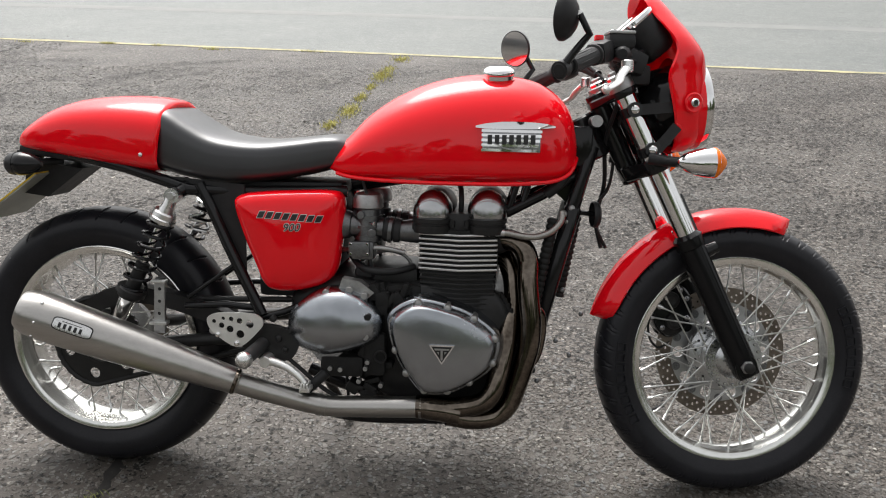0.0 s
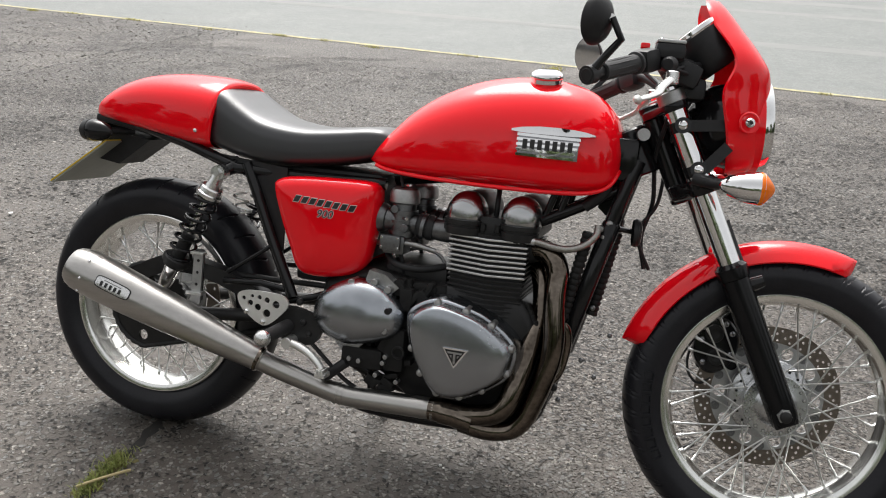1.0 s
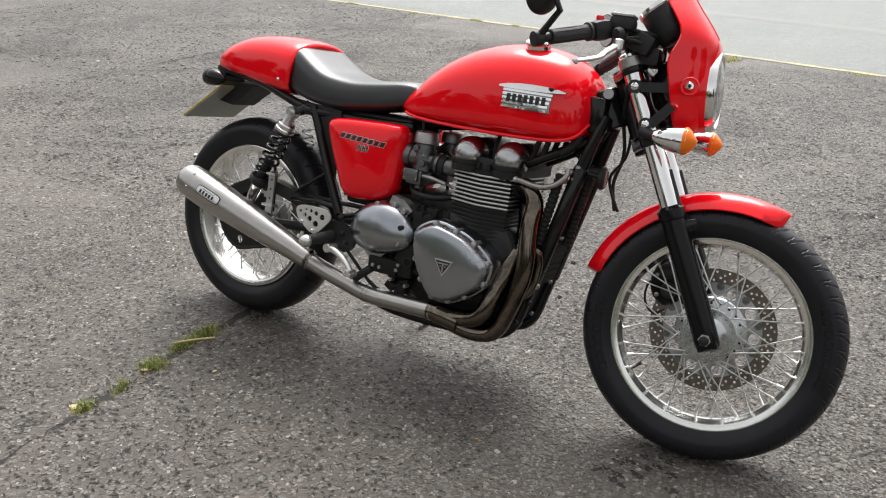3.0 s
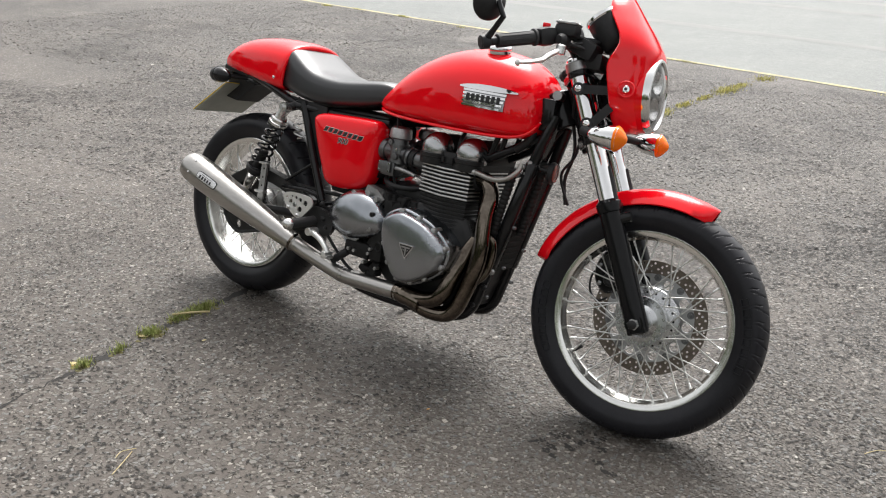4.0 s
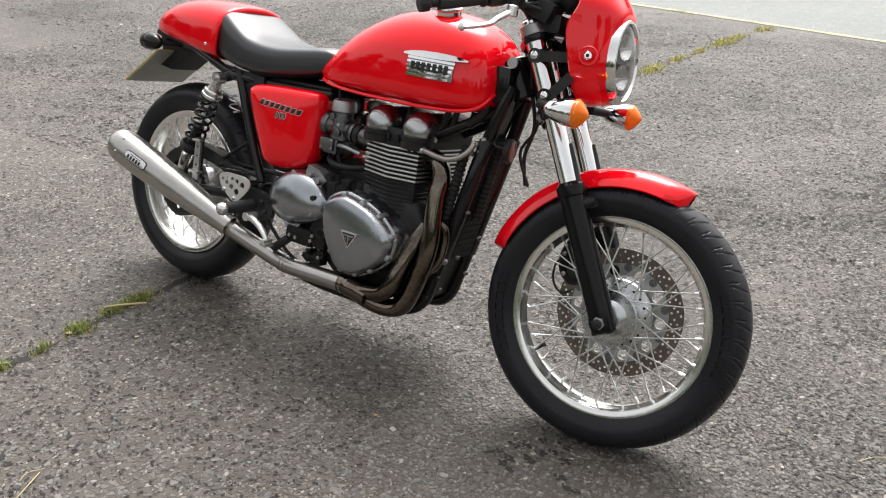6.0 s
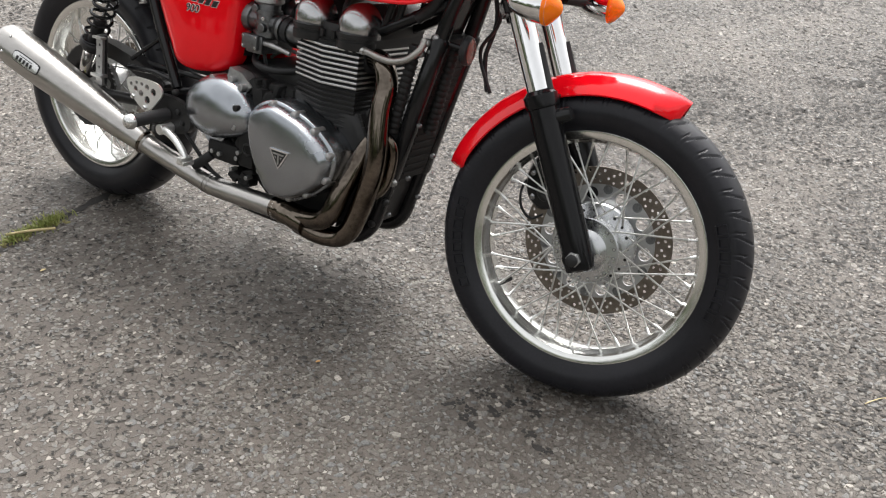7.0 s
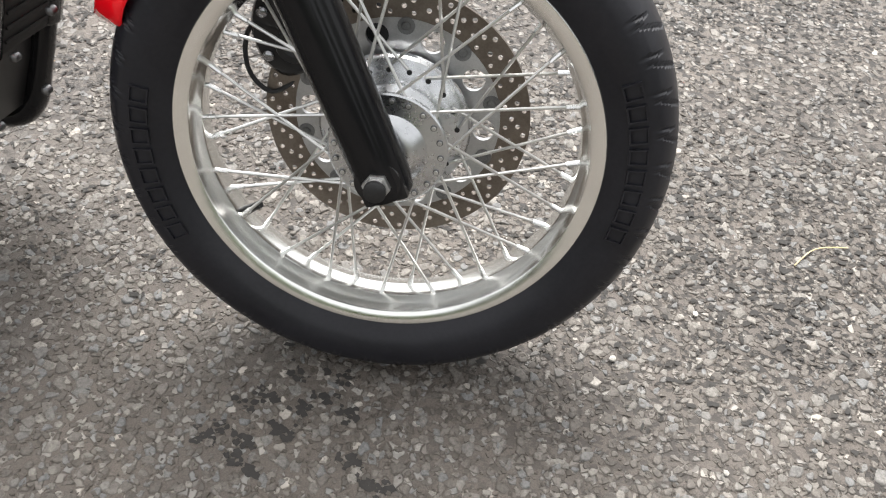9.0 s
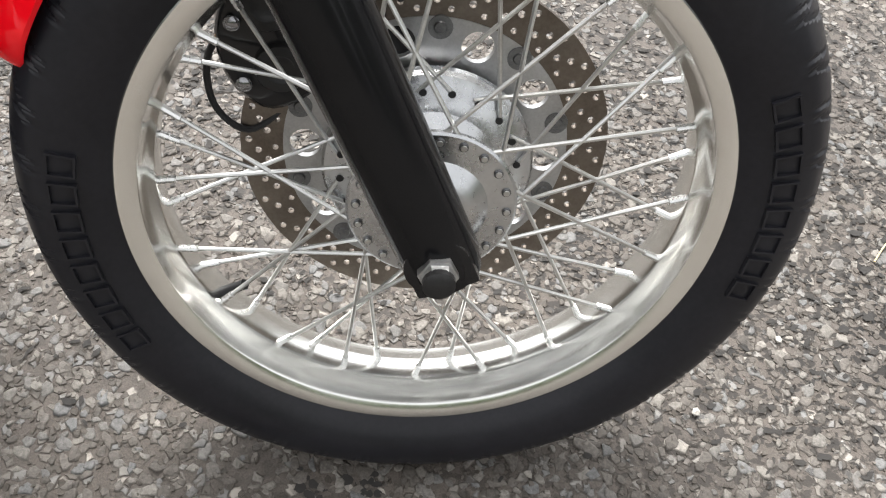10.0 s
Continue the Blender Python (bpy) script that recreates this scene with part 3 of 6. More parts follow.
# front wheel
front = part("wheel", lathe(rim_profile(0.2395, 0.036, 0.2135), 160), RIM, bike, "polished aluminium front rim with wire spokes", STEER, sharp=30)
part("tyre", tyre_mesh(0.3180, 0.0545, 0.2365, front_groove, 45), RUBBER, front, "black rubber tyre with angled tread grooves", sharp=25)
hub_prof = [(0.0, -0.060), (0.016, -0.060), (0.017, -0.048), (0.030, -0.047), (0.036, -0.043), (0.044, -0.036), (0.056, -0.0345), (0.0655, -0.0345), (0.0675, -0.033), (0.0675, -0.029), (0.0645, -0.0275),
            (0.050, -0.026), (0.046, -0.018), (0.047, 0.004), (0.058, 0.014), (0.072, 0.017), (0.0745, 0.019), (0.086, 0.022), (0.0885, 0.026), (0.0885, 0.033), (0.082, 0.040), (0.0, 0.040)]
part("hub", lathe(hub_prof, 72), HUB, front, "polished aluminium hub with drilled flanges", sharp=30)
for k in range(20):
    a = 2 * math.pi * k / 20
    part("spoke_seat", rod((0.0595 * math.cos(a), -0.0362, 0.0595 * math.sin(a)), (0.0595 * math.cos(a), -0.0335, 0.0595 * math.sin(a)), 0.0038, n=12), CAST, front)
    part("spoke_head", rod((0.0595 * math.cos(a), -0.0372, 0.0595 * math.sin(a)), (0.0595 * math.cos(a), -0.0340, 0.0595 * math.sin(a)), 0.0026, n=10), SPOKE, front)
for k in range(20):
    a = 2 * math.pi * (k + 0.5) / 20
    part("spoke_hole", rod((0.0735 * math.cos(a), 0.0160, 0.0735 * math.sin(a)), (0.0735 * math.cos(a), 0.0180, 0.0735 * math.sin(a)), 0.0032, n=10), SATIN, front)
spoke_set(front, 40, 0.2165, 0.008, ((0.0595, -0.0325), (0.074, 0.0185)), 0.03)
part("brake_disc", wheel_disc(0.157, 0.1215, 0.054, 0.005, [(0.1500, 30, 0.0032, 0.0), (0.1425, 30, 0.0032, 0.07), (0.1350, 30, 0.0032, 0.14), (0.1280, 30, 0.0028, 0.05)]), DISC, front, "drilled steel brake disc worn brown")
part("disc_carrier", wheel_disc(0.1215, 0.060, 0.0535, 0.006, [(0.1030, 10, 0.0135, 0.0)]), CARRIER, front, "grey alloy disc carrier with round cut-outs")
for k in range(10):
    a = 2 * math.pi * (k + 0.5) / 10
    c = V((0.113 * math.cos(a), 0.0, 0.113 * math.sin(a)))
    part("disc_button", tube([c + V((0, 0.048, 0)), c + V((0, 0.0495, 0)), c + V((0, 0.0495, 0)), c + V((0, 0.059, 0))], [0.0045, 0.0055, 0.0100, 0.0100], 18), CAST, front)
part("valve_stem", tube([(0.2145 * math.cos(3.80), 0.004, 0.2145 * math.sin(3.80)), (0.199 * math.cos(3.80), 0.002, 0.199 * math.sin(3.80)), (0.190 * math.cos(3.80), 0.0, 0.190 * math.sin(3.80))], [0.0065, 0.0048, 0.0050], 10), PLASTIC, front)


def sidewall_bars(wheel, radius, height, y, start, count, step):
    """Raised plain bars where the sidewall carries moulded writing."""
    for k in range(count):
        a = start + k * step
        bm = bmesh.new()
        t0, t1, r0, r1 = a - step * 0.38, a + step * 0.38, radius - height / 2, radius + height / 2
        w, wa = 0.0018, 0.0018 / radius
        outer = [(t0, r0), (t1, r0), (t1, r1), (t0, r1)]
        inner = [(t0 + wa, r0 + w), (t1 - wa, r0 + w), (t1 - wa, r1 - w), (t0 + wa, r1 - w)]
        ring = lambda pts, yy: [bm.verts.new((r * math.cos(t), yy, r * math.sin(t))) for t, r in pts]
        o1, i1, o0, i0 = ring(outer, y), ring(inner, y), ring(outer, y + 0.004), ring(inner, y + 0.004)
        for j in range(4):
            q = (j + 1) % 4
            bm.faces.new((o1[j], o1[q], i1[q], i1[j]))
            bm.faces.new((o0[j], o0[q], o1[q], o1[j]))
            bm.faces.new((i1[j], i1[q], i0[q], i0[j]))
        part("sidewall_mark", bm, RUBBER, wheel)


sidewall_bars(front, 0.2715, 0.021, -0.0560, -0.20, 8, 0.092)
sidewall_bars(front, 0.2715, 0.021, -0.0560, 3.02, 8, 0.092)

# rear wheel
AXLE = pose(0, 0, 0.316)
rear = part("wheel", lathe(rim_profile(0.2285, 0.050, 0.2005), 160), RIM, bike, "polished aluminium rear rim with wire spokes", AXLE, sharp=30)
part("tyre", tyre_mesh(0.3185, 0.066, 0.2255, rear_groove, 30), RUBBER, rear, "wide black rear tyre with diagonal grooves", sharp=25)
part("hub", lathe([(0.0, -0.07), (0.03, -0.07), (0.035, -0.05), (0.075, -0.045), (0.08, -0.035), (0.055, -0.028), (0.055, 0.028), (0.085, 0.035), (0.085, 0.05), (0.0, 0.05)], 48), ALLOY, rear)
spoke_set(rear, 40, 0.2035, 0.012, ((0.072, -0.036), (0.078, 0.036)), 0.05)
teeth = 43
sprocket = [(q * math.cos(a), q * math.sin(a)) for k in range(teeth * 2) for a, q in ((math.pi * k / teeth, 0.108 if k % 2 else 0.103),)]
part("sprocket", plate(sprocket, -0.074, -0.068, [circle(0, 0, 0.05, 32)] + [circle(0.08 * math.cos(a), 0.08 * math.sin(a), 0.013, 12) for a in (0.3 + 1.0472 * k for k in range(6))]), SATIN, rear, "black drive sprocket")
part("brake_disc", wheel_disc(0.110, 0.075, 0.075, 0.005, [(0.098, 20, 0.004, 0.0)]), DISC, rear)

# ---- fuel tank, seat, tail ----
TANK = [  # x, top, low edge, half width
    (0.562, 0.780, 0.738, 0.084), (0.580, 0.796, 0.730, 0.096), (0.605, 0.822, 0.724, 0.108), (0.645, 0.862, 0.720, 0.122), (0.700, 0.900, 0.7175, 0.135), (0.765, 0.930, 0.716, 0.144),
    (0.830, 0.948, 0.7155, 0.149), (0.895, 0.956, 0.7155, 0.150), (0.960, 0.954, 0.716, 0.146), (1.020, 0.941, 0.718, 0.136), (1.060, 0.920, 0.722, 0.124), (1.088, 0.894, 0.731, 0.110), (1.104, 0.866, 0.745, 0.094), (1.113, 0.835, 0.765, 0.074), (1.117, 0.812, 0.785, 0.045)]
rows = smooth_path(TANK, 4)
tank = part("fuel_tank", rings_mesh([section(x, t, b, w, 2.25, 4.2, 0.36, 64) for x, t, b, w in rows]), RED, bike, "glossy bright red fuel tank", sharp=60)
lip = [(x, -w * 0.975, b + 0.004) for x, t, b, w in rows[4:-3]]
for s in (1, -1):
    part("tank_seam", tube([(x, s * -y, z) for x, y, z in lip], 0.0045, 8), RED, tank)
part("filler_cap", lathe([(0.0, 0.030), (0.020, 0.030), (0.026, 0.0285), (0.033, 0.024), (0.0355, 0.019), (0.0355, 0.016), (0.032, 0.012), (0.0315, 0.0), (0.034, -0.01)], 40), CHROME, tank, "chrome screw-on filler cap", Matrix.Translation((0.938, -0.050, 0.943)) @ Matrix.Rotation(radians(102), 4, "X"))
part("cap_collar", lathe([(0.036, 0.006), (0.037, 0.0), (0.040, -0.012)], 40), RED, tank, "", Matrix.Translation((0.938, -0.050, 0.940)) @ Matrix.Rotation(radians(102), 4, "X"))

SEAT = [  # x, top, low, half width
    (0.150, 0.884, 0.735, 0.128), (0.195, 0.872, 0.724, 0.131), (0.235, 0.848, 0.714, 0.134), (0.288, 0.819, 0.706, 0.134), (0.342, 0.806, 0.703, 0.131), (0.410, 0.801, 0.709, 0.125), (0.490, 0.808, 0.720, 0.112),
    (0.545, 0.814, 0.732, 0.099), (0.580, 0.813, 0.744, 0.090), (0.600, 0.803, 0.757, 0.078)]
seat = part("seat", rings_mesh([section(x, t, b, w, 4.6, 3.6, 0.40, 72) for x, t, b, w in smooth_path(SEAT, 4)]), VINYL, bike, "black vinyl single seat", sharp=70)

for s in (1, -1):
    line = [(x, s * -w * 0.965, b + (t - b) * 0.70) for x, t, b, w in smooth_path(SEAT, 4)[4:-4]]
    part("seat_seam", tube(line, 0.0014, 6), VINYL, seat)
COWL = [  # x, top, low, half width
    (-0.184, 0.797, 0.786, 0.040), (-0.176, 0.810, 0.778, 0.062), (-0.150, 0.834, 0.772, 0.088), (-0.100, 0.865, 0.765, 0.111), (-0.040, 0.886, 0.757, 0.126), (0.030, 0.896, 0.747, 0.137), (0.095, 0.898, 0.738, 0.144), (0.150, 0.895, 0.731, 0.147), (0.178, 0.889, 0.730, 0.147)]
crow = smooth_path(COWL, 4)
rings = [section(x, t, b, w, 2.5, 4.5, 0.38, 56, lean=0.10 * max(0, (x + 0.2) / 0.38)) for x, t, b, w in crow]
for dx, k, dz in ((0.006, 0.985, 0.0), (0.009, 0.95, -0.002), (0.006, 0.90, -0.004), (-0.02, 0.86, -0.006)):
    x, t, b, w = crow[-1]
    rings.append([V((p.x + dx, p.y * k, (p.z - b) * k + b + dz)) for p in section(x, t, b, w, 2.5, 4.5, 0.38, 56, lean=0.10)])
cowl = part("seat_cowl", rings_mesh(rings), RED, bike, "glossy red rounded tail cowl", sharp=60)
bolt((0.151, -0.146, 0.770), (0, -1, 0.05), 0.0055, 0.006, cowl)

# ---- side covers ----
COVERLINE = [(0.360, 0.660), (0.367, 0.682), (0.410, 0.691), (0.498, 0.695), (0.566, 0.695), (0.593, 0.686), (0.599, 0.652), (0.593, 0.584), (0.583, 0.516), (0.552, 0.481), (0.495, 0.466), (0.444, 0.467), (0.420, 0.484), (0.403, 0.527), (0.379, 0.592)]
ring = smooth_path(COVERLINE, 5, True)
for s, nm in ((1, "side_cover"), (-1, "side_cover")):
    cover = part(nm, pillow(ring, [(0.985, -s * 0.085), (1.0, -s * 0.105), (0.995, -s * 0.118), (0.975, -s * 0.130), (0.93, -s * 0.139), (0.80, -s * 0.147), (0.55, -s * 0.153), (0.25, -s * 0.156)], slope=s * 0.16, tilt=s * -0.02), RED, bike, "glossy red side cover with black and silver lettering", sharp=60)
    if s == 1:
        side_cover = cover
LEVELS = [(0.985, 0.085), (1.0, 0.105), (0.995, 0.118), (0.975, 0.130), (0.93, 0.139), (0.80, 0.147), (0.55, 0.153), (0.25, 0.156), (0.0, 0.156)]
CCX, CCZ = sum(p[0] for p in ring) / len(ring), sum(p[1] for p in ring) / len(ring)


def cover_point(x, z, lift):
    """The skin of the right side cover at x, z."""
    dx, dz = x - CCX, z - CCZ
    share = 0.0
    for a, b in zip(ring, ring[1:] + ring[:1]):
        ax_, az_, bx_, bz_ = a[0] - CCX, a[1] - CCZ, b[0] - CCX, b[1] - CCZ
        den = ax_ * bz_ - az_ * bx_
        u, v = (dx * bz_ - dz * bx_) / den, (ax_ * dz - az_ * dx) / den
        if u >= 0 and v >= 0:
            share = u + v
    y = interp(sorted(LEVELS[2:]), min(share, 0.99))[0]
    return V((x, -y + 0.16 * dx - 0.02 * dz - lift, z))


def cover_patch(pts, lift, n=5):
    """A slanted four-cornered plate that follows the cover: corners low-left, low-right, high-right, high-left."""
    bm = bmesh.new()
    (a, b, c, d) = pts
    grid = []
    for i in range(n + 1):
        u = i / n
        low, high = (a[0] + (b[0] - a[0]) * u, a[1] + (b[1] - a[1]) * u), (d[0] + (c[0] - d[0]) * u, d[1] + (c[1] - d[1]) * u)
        grid.append([bm.verts.new(cover_point(low[0] + (high[0] - low[0]) * k / 2, low[1] + (high[1] - low[1]) * k / 2, lift)) for k in range(3)])
    for i in range(n):
        for k in range(2):
            bm.faces.new((grid[i][k], grid[i + 1][k], grid[i + 1][k + 1], grid[i][k + 1]))
    made = bmesh.ops.extrude_face_region(bm, geom=bm.faces[:])
    bmesh.ops.translate(bm, vec=(0, 0.0008, 0), verts=[v for v in made["geom"] if isinstance(v, bmesh.types.BMVert)])
    return bm


for x, w in bar_letters(8, 0.142, 0.016, 0.30):
    px, z0, sk = 0.487 + x, 0.6395 - 0.085 * x, 0.45
    for grow, mat_, lift in ((0.0011, WHITE, 0.0012), (0.0, INK, 0.0020)):
        h, hw = 0.0070 + grow, w / 2 + grow * 0.8
        part("decal_bar", cover_patch([(px - hw - sk * h, z0 - h), (px + hw - sk * h, z0 - h), (px + hw + sk * h, z0 + h), (px - hw + sk * h, z0 + h)], lift, 3), mat_, side_cover)


def lettering(text, size, m, material, parent, name, depth=0.0006, shear=0.25, grow=0.0):
    cu = bpy.data.curves.new("scratch", "FONT")
    cu.body, cu.size, cu.extrude, cu.shear = text, size, depth, shear
    cu.offset = grow
    cu.align_x, cu.align_y = "CENTER", "CENTER"
    ob = bpy.data.objects.new("scratch", cu)
    me = bpy.data.meshes.new_from_object(ob)
    bpy.data.objects.remove(ob)
    bpy.data.curves.remove(cu)
    me.name = name
    me.materials.clear()
    me.materials.append(material)
    made = new(name, me)
    made.parent = parent
    made.matrix_basis = m
    return made


spot = cover_point(0.489, 0.6155, 0.0)
lettering("900", 0.025, pose(spot.x, spot.y - 0.0012, spot.z, 90, 0, 9), WHITE, side_cover, "decal_edge", 0.0010, grow=0.0009)
lettering("900", 0.025, pose(spot.x, spot.y - 0.0020, spot.z, 90, 0, 9), INK, side_cover, "decal_number", 0.0012)

# ---- engine ----
CASE = [(0.470, 0.430), (0.500, 0.470), (0.600, 0.500), (0.720, 0.480), (0.780, 0.490), (0.930, 0.480), (0.985, 0.420), (0.985, 0.330), (0.950, 0.240), (0.880, 0.190), (0.740, 0.190), (0.650, 0.245), (0.560, 0.300), (0.500, 0.330)]
engine = part("engine", pillow(smooth_path(CASE, 3, True), [(0.90, 0.150), (0.98, 0.140), (1.0, 0.12), (1.0, -0.085), (0.97, -0.100), (0.90, -0.108)]), SATIN, bike, "black finned parallel-twin engine with polished covers", sharp=45)
CLUTCH = [(0.708, 0.415), (0.728, 0.447), (0.775, 0.466), (0.838, 0.456), (0.894, 0.435), (0.950, 0.388), (0.948, 0.335), (0.930, 0.306), (0.892, 0.278), (0.842, 0.254), (0.789, 0.253), (0.755, 0.288), (0.722, 0.346)]
ring = smooth_path(CLUTCH, 4, True)
part("clutch_cover", pillow(ring, [(1.02, -0.090), (1.02, -0.168), (1.005, -0.172), (0.965, -0.174), (0.955, -0.180), (0.93, -0.188), (0.89, -0.1965), (0.86, -0.2010), (0.82, -0.2030), (0.60, -0.2055), (0.30, -0.2075), (0.12, -0.208)]), COVER, engine, "polished aluminium clutch cover", sharp=50)
for x, z in ((0.722, 0.420), (0.776, 0.459), (0.840, 0.450), (0.898, 0.428), (0.944, 0.385), (0.940, 0.330), (0.890, 0.284), (0.842, 0.262), (0.790, 0.262), (0.750, 0.300), (0.726, 0.352)):
    part("cover_bolt", tube([(x, -0.150, z), (x, -0.182, z), (x, -0.186, z), (x, -0.188, z)], [0.0088, 0.0088, 0.0072, 0.0025], 12), ALLOY, engine)
SPRK = [(0.478, 0.400), (0.494, 0.438), (0.545, 0.472), (0.598, 0.479), (0.648, 0.463), (0.686, 0.426), (0.692, 0.388), (0.673, 0.360), (0.622, 0.339), (0.560, 0.328), (0.508, 0.342), (0.484, 0.368)]
part("sprocket_cover", pillow(smooth_path(SPRK, 4, True), [(1.0, -0.085), (1.0, -0.150), (0.985, -0.156), (0.94, -0.164), (0.82, -0.176), (0.60, -0.187), (0.30, -0.193)]), COVER, engine, "polished aluminium sprocket cover", sharp=50)
part("cover_flange", plate([(0.515, 0.350), (0.620, 0.350), (0.572, 0.305), (0.556, 0.305)], -0.150, -0.130), COVER, engine)
part("cover_flange", plate([(0.590, 0.470), (0.655, 0.455), (0.672, 0.470), (0.640, 0.495), (0.600, 0.502)], -0.140, -0.110), ALLOY, engine)
for x, z, y in ((0.567, 0.472, -0.158), (0.618, 0.478, -0.150), (0.652, 0.466, -0.152)):
    part("cover_bolt", rod((x, -0.12, z), (x, y - 0.006, z), 0.008, n=12), ALLOY, engine)
for x, z in ((0.664, 0.424), (0.658, 0.378), (0.565, 0.312)):
    part("cover_bolt", rod((x, -0.15, z), (x, -0.183 if z > 0.4 else -0.180 if z > 0.35 else -0.153, z), 0.0075, n=12), SATIN if z > 0.4 else ALLOY, engine)
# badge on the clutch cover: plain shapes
part("cover_badge", plate([(0.803, 0.3745), (0.859, 0.3745), (0.831, 0.331)], -0.2115, -0.206), CHROME, engine, "chrome-edged triangular badge")
part("badge_field", plate([(0.8085, 0.3715), (0.8535, 0.3715), (0.831, 0.3365)], -0.2125, -0.2116), INK, engine)
for pts in ([(0.814, 0.3675), (0.848, 0.3675), (0.8455, 0.3635), (0.8165, 0.3635)], [(0.8285, 0.3635), (0.8335, 0.3635), (0.8335, 0.3440), (0.831, 0.3405), (0.8285, 0.3440)], [(0.820, 0.3600), (0.825, 0.3600), (0.825, 0.3535)], [(0.837, 0.3600), (0.842, 0.3600), (0.837, 0.3535)]):
    part("badge_bar", plate(pts, -0.2132, -0.2126), ALLOY, engine)

# cylinder block: pointed fins in plan, bright machined edges on the upper ones
PLAN = [(0.768, -0.104), (0.862, -0.128), (0.944, -0.108), (0.950, 0.108), (0.862, 0.128), (0.762, 0.104)]
part("cylinder_block", rings_mesh([[V((0.855 + (x - 0.855) * 0.93, y * 0.93, z)) for x, y in PLAN] for z in (0.425, 0.612)]), SATIN, engine, "black cylinder block with bright-edged cooling fins")


def fin(z, thick, grow):
    rows = []
    for dz, k in ((0, grow - 0.01), (thick * 0.25, grow), (thick * 0.75, grow), (thick, grow - 0.01)):
        rows.append([V((0.855 + (x - 0.855) * k, y * k, z + dz)) for x, y in PLAN])
    return rings_mesh(rows)


for k in range(8):
    z = 0.5205 + 0.0112 * k
    part("fin", fin(z, 0.0058, 1.0), SATIN, engine)
    part("fin_edge", rings_mesh([[V((0.855 + (x - 0.855) * q, y * q, z + dz)) for x, y in PLAN] for q, dz in ((1.0005, 0.0008), (1.0035, 0.0014), (1.0035, 0.0046), (1.0005, 0.0052))], cap0=False, cap1=False), FINEDGE, engine)
for k in range(8):
    part("fin", fin(0.432 + 0.0112 * k, 0.0045, 0.985 - 0.004 * (7 - k)), SATIN, engine)
# cylinder head and cam covers
part("cylinder_head", rings_mesh([[V((0.857 + (x - 0.857) * k, y * k, z)) for x, y in ((0.752, -0.100), (0.857, -0.108), (0.960, -0.100), (0.960, 0.100), (0.857, 0.108), (0.752, 0.100))] for z, k in ((0.607, 0.96), (0.612, 1.0), (0.630, 1.0), (0.648, 0.96))]), SATIN, engine, sharp=40)
for cx, cz in ((0.797, 0.648), (0.920, 0.650)):
    prof = [(0.0, -0.126), (0.012, -0.1255), (0.024, -0.122), (0.034, -0.114), (0.041, -0.103), (0.0445, -0.088), (0.0445, -0.062)]
    part("cam_cover_end", lathe(prof, 40), DOME, engine, "satin aluminium domed cam cover end", Matrix.Translation((cx, 0, cz)) @ Matrix.Diagonal((1.0, 1.0, 1.12, 1)), sharp=60)
    part("cam_cover", tube([(cx, y, cz) for y in (-0.062, -0.055, 0.055, 0.100, 0.118)], [0.043, 0.046, 0.046, 0.044, 0.020], 32), SATIN, engine)
    part("cam_base", tube([(cx, -0.090, z) for z in (0.605, 0.612, 0.622, 0.623, 0.628, 0.629, 0.638)], [0.042, 0.0435, 0.0435, 0.041, 0.041, 0.0445, 0.0445], 32), SATIN, engine)
part("spark_plug_lead", tube(smooth_path([(0.858, -0.06, 0.63), (0.860, -0.062, 0.68), (0.850, -0.03, 0.71), (0.80, 0.0, 0.715)], 6), 0.006, 10), PLASTIC, engine)
for x in (0.843, 0.875):
    part("head_bolt", rod((x, -0.112, 0.618), (x, -0.112, 0.634), 0.006, n=8), SATIN, engine)
# lower case clutter
for (x, y, z), s in (((0.60, -0.135, 0.300), (0.10, 0.04, 0.05)), ((0.675, -0.140, 0.330), (0.05, 0.03, 0.10)), ((0.735, -0.085, 0.470), (0.08, 0.06, 0.03))):
    part("case_boss", box((x, y, z), s, 0.012), GRIME, engine)
rng_ = random.Random(12)
for k in range(26):
    x, z = (rng_.uniform(0.52, 0.74), rng_.uniform(0.22, 0.34)) if k % 2 else (rng_.uniform(0.66, 0.74), rng_.uniform(0.43, 0.475))
    if z < 0.34 and x > 0.70:
        continue
    part("case_boss", box((x, -0.105 - rng_.uniform(0, 0.03), z), (rng_.uniform(0.012, 0.05), rng_.uniform(0.02, 0.05), rng_.uniform(0.010, 0.04)), 0.0055, m=Matrix.Rotation(rng_.uniform(-0.6, 0.6), 4, "Y")), GRIME, engine)
for k in range(5):
    x = 0.70 + 0.022 * k
    part("case_rib", tube([(0.955 + 0.008 * k, -0.10, 0.470 - 0.012 * k), (0.985 + 0.004 * k, -0.085, 0.405 - 0.02 * k)], 0.0045, 8), SATIN, engine)
for x, z in ((0.575, 0.298), (0.598, 0.296), (0.655, 0.300), (0.640, 0.270), (0.690, 0.262), (0.660, 0.315)):
    part("case_bolt", rod((x, -0.145, z), (x, -0.165, z), 0.0055, n=8), ALLOY, engine)
part("breather_ring", tube([(0.690 + 0.013 * math.cos(a), -0.162, 0.330 + 0.013 * math.sin(a)) for a in spread(0, 6.283, 20)], 0.0025, 6), SATIN, engine)
part("oil_pipe", tube(smooth_path([(0.60, -0.04, 0.545), (0.640, -0.10, 0.520), (0.70, -0.105, 0.512), (0.755, -0.07, 0.52)], 8), 0.008, 12), PLASTIC, engine)
part("oil_pipe", tube(smooth_path([(0.56, -0.05, 0.55), (0.62, -0.09, 0.560), (0.68, -0.10, 0.566), (0.735, -0.09, 0.555)], 8), 0.006, 12), ALLOY, engine)

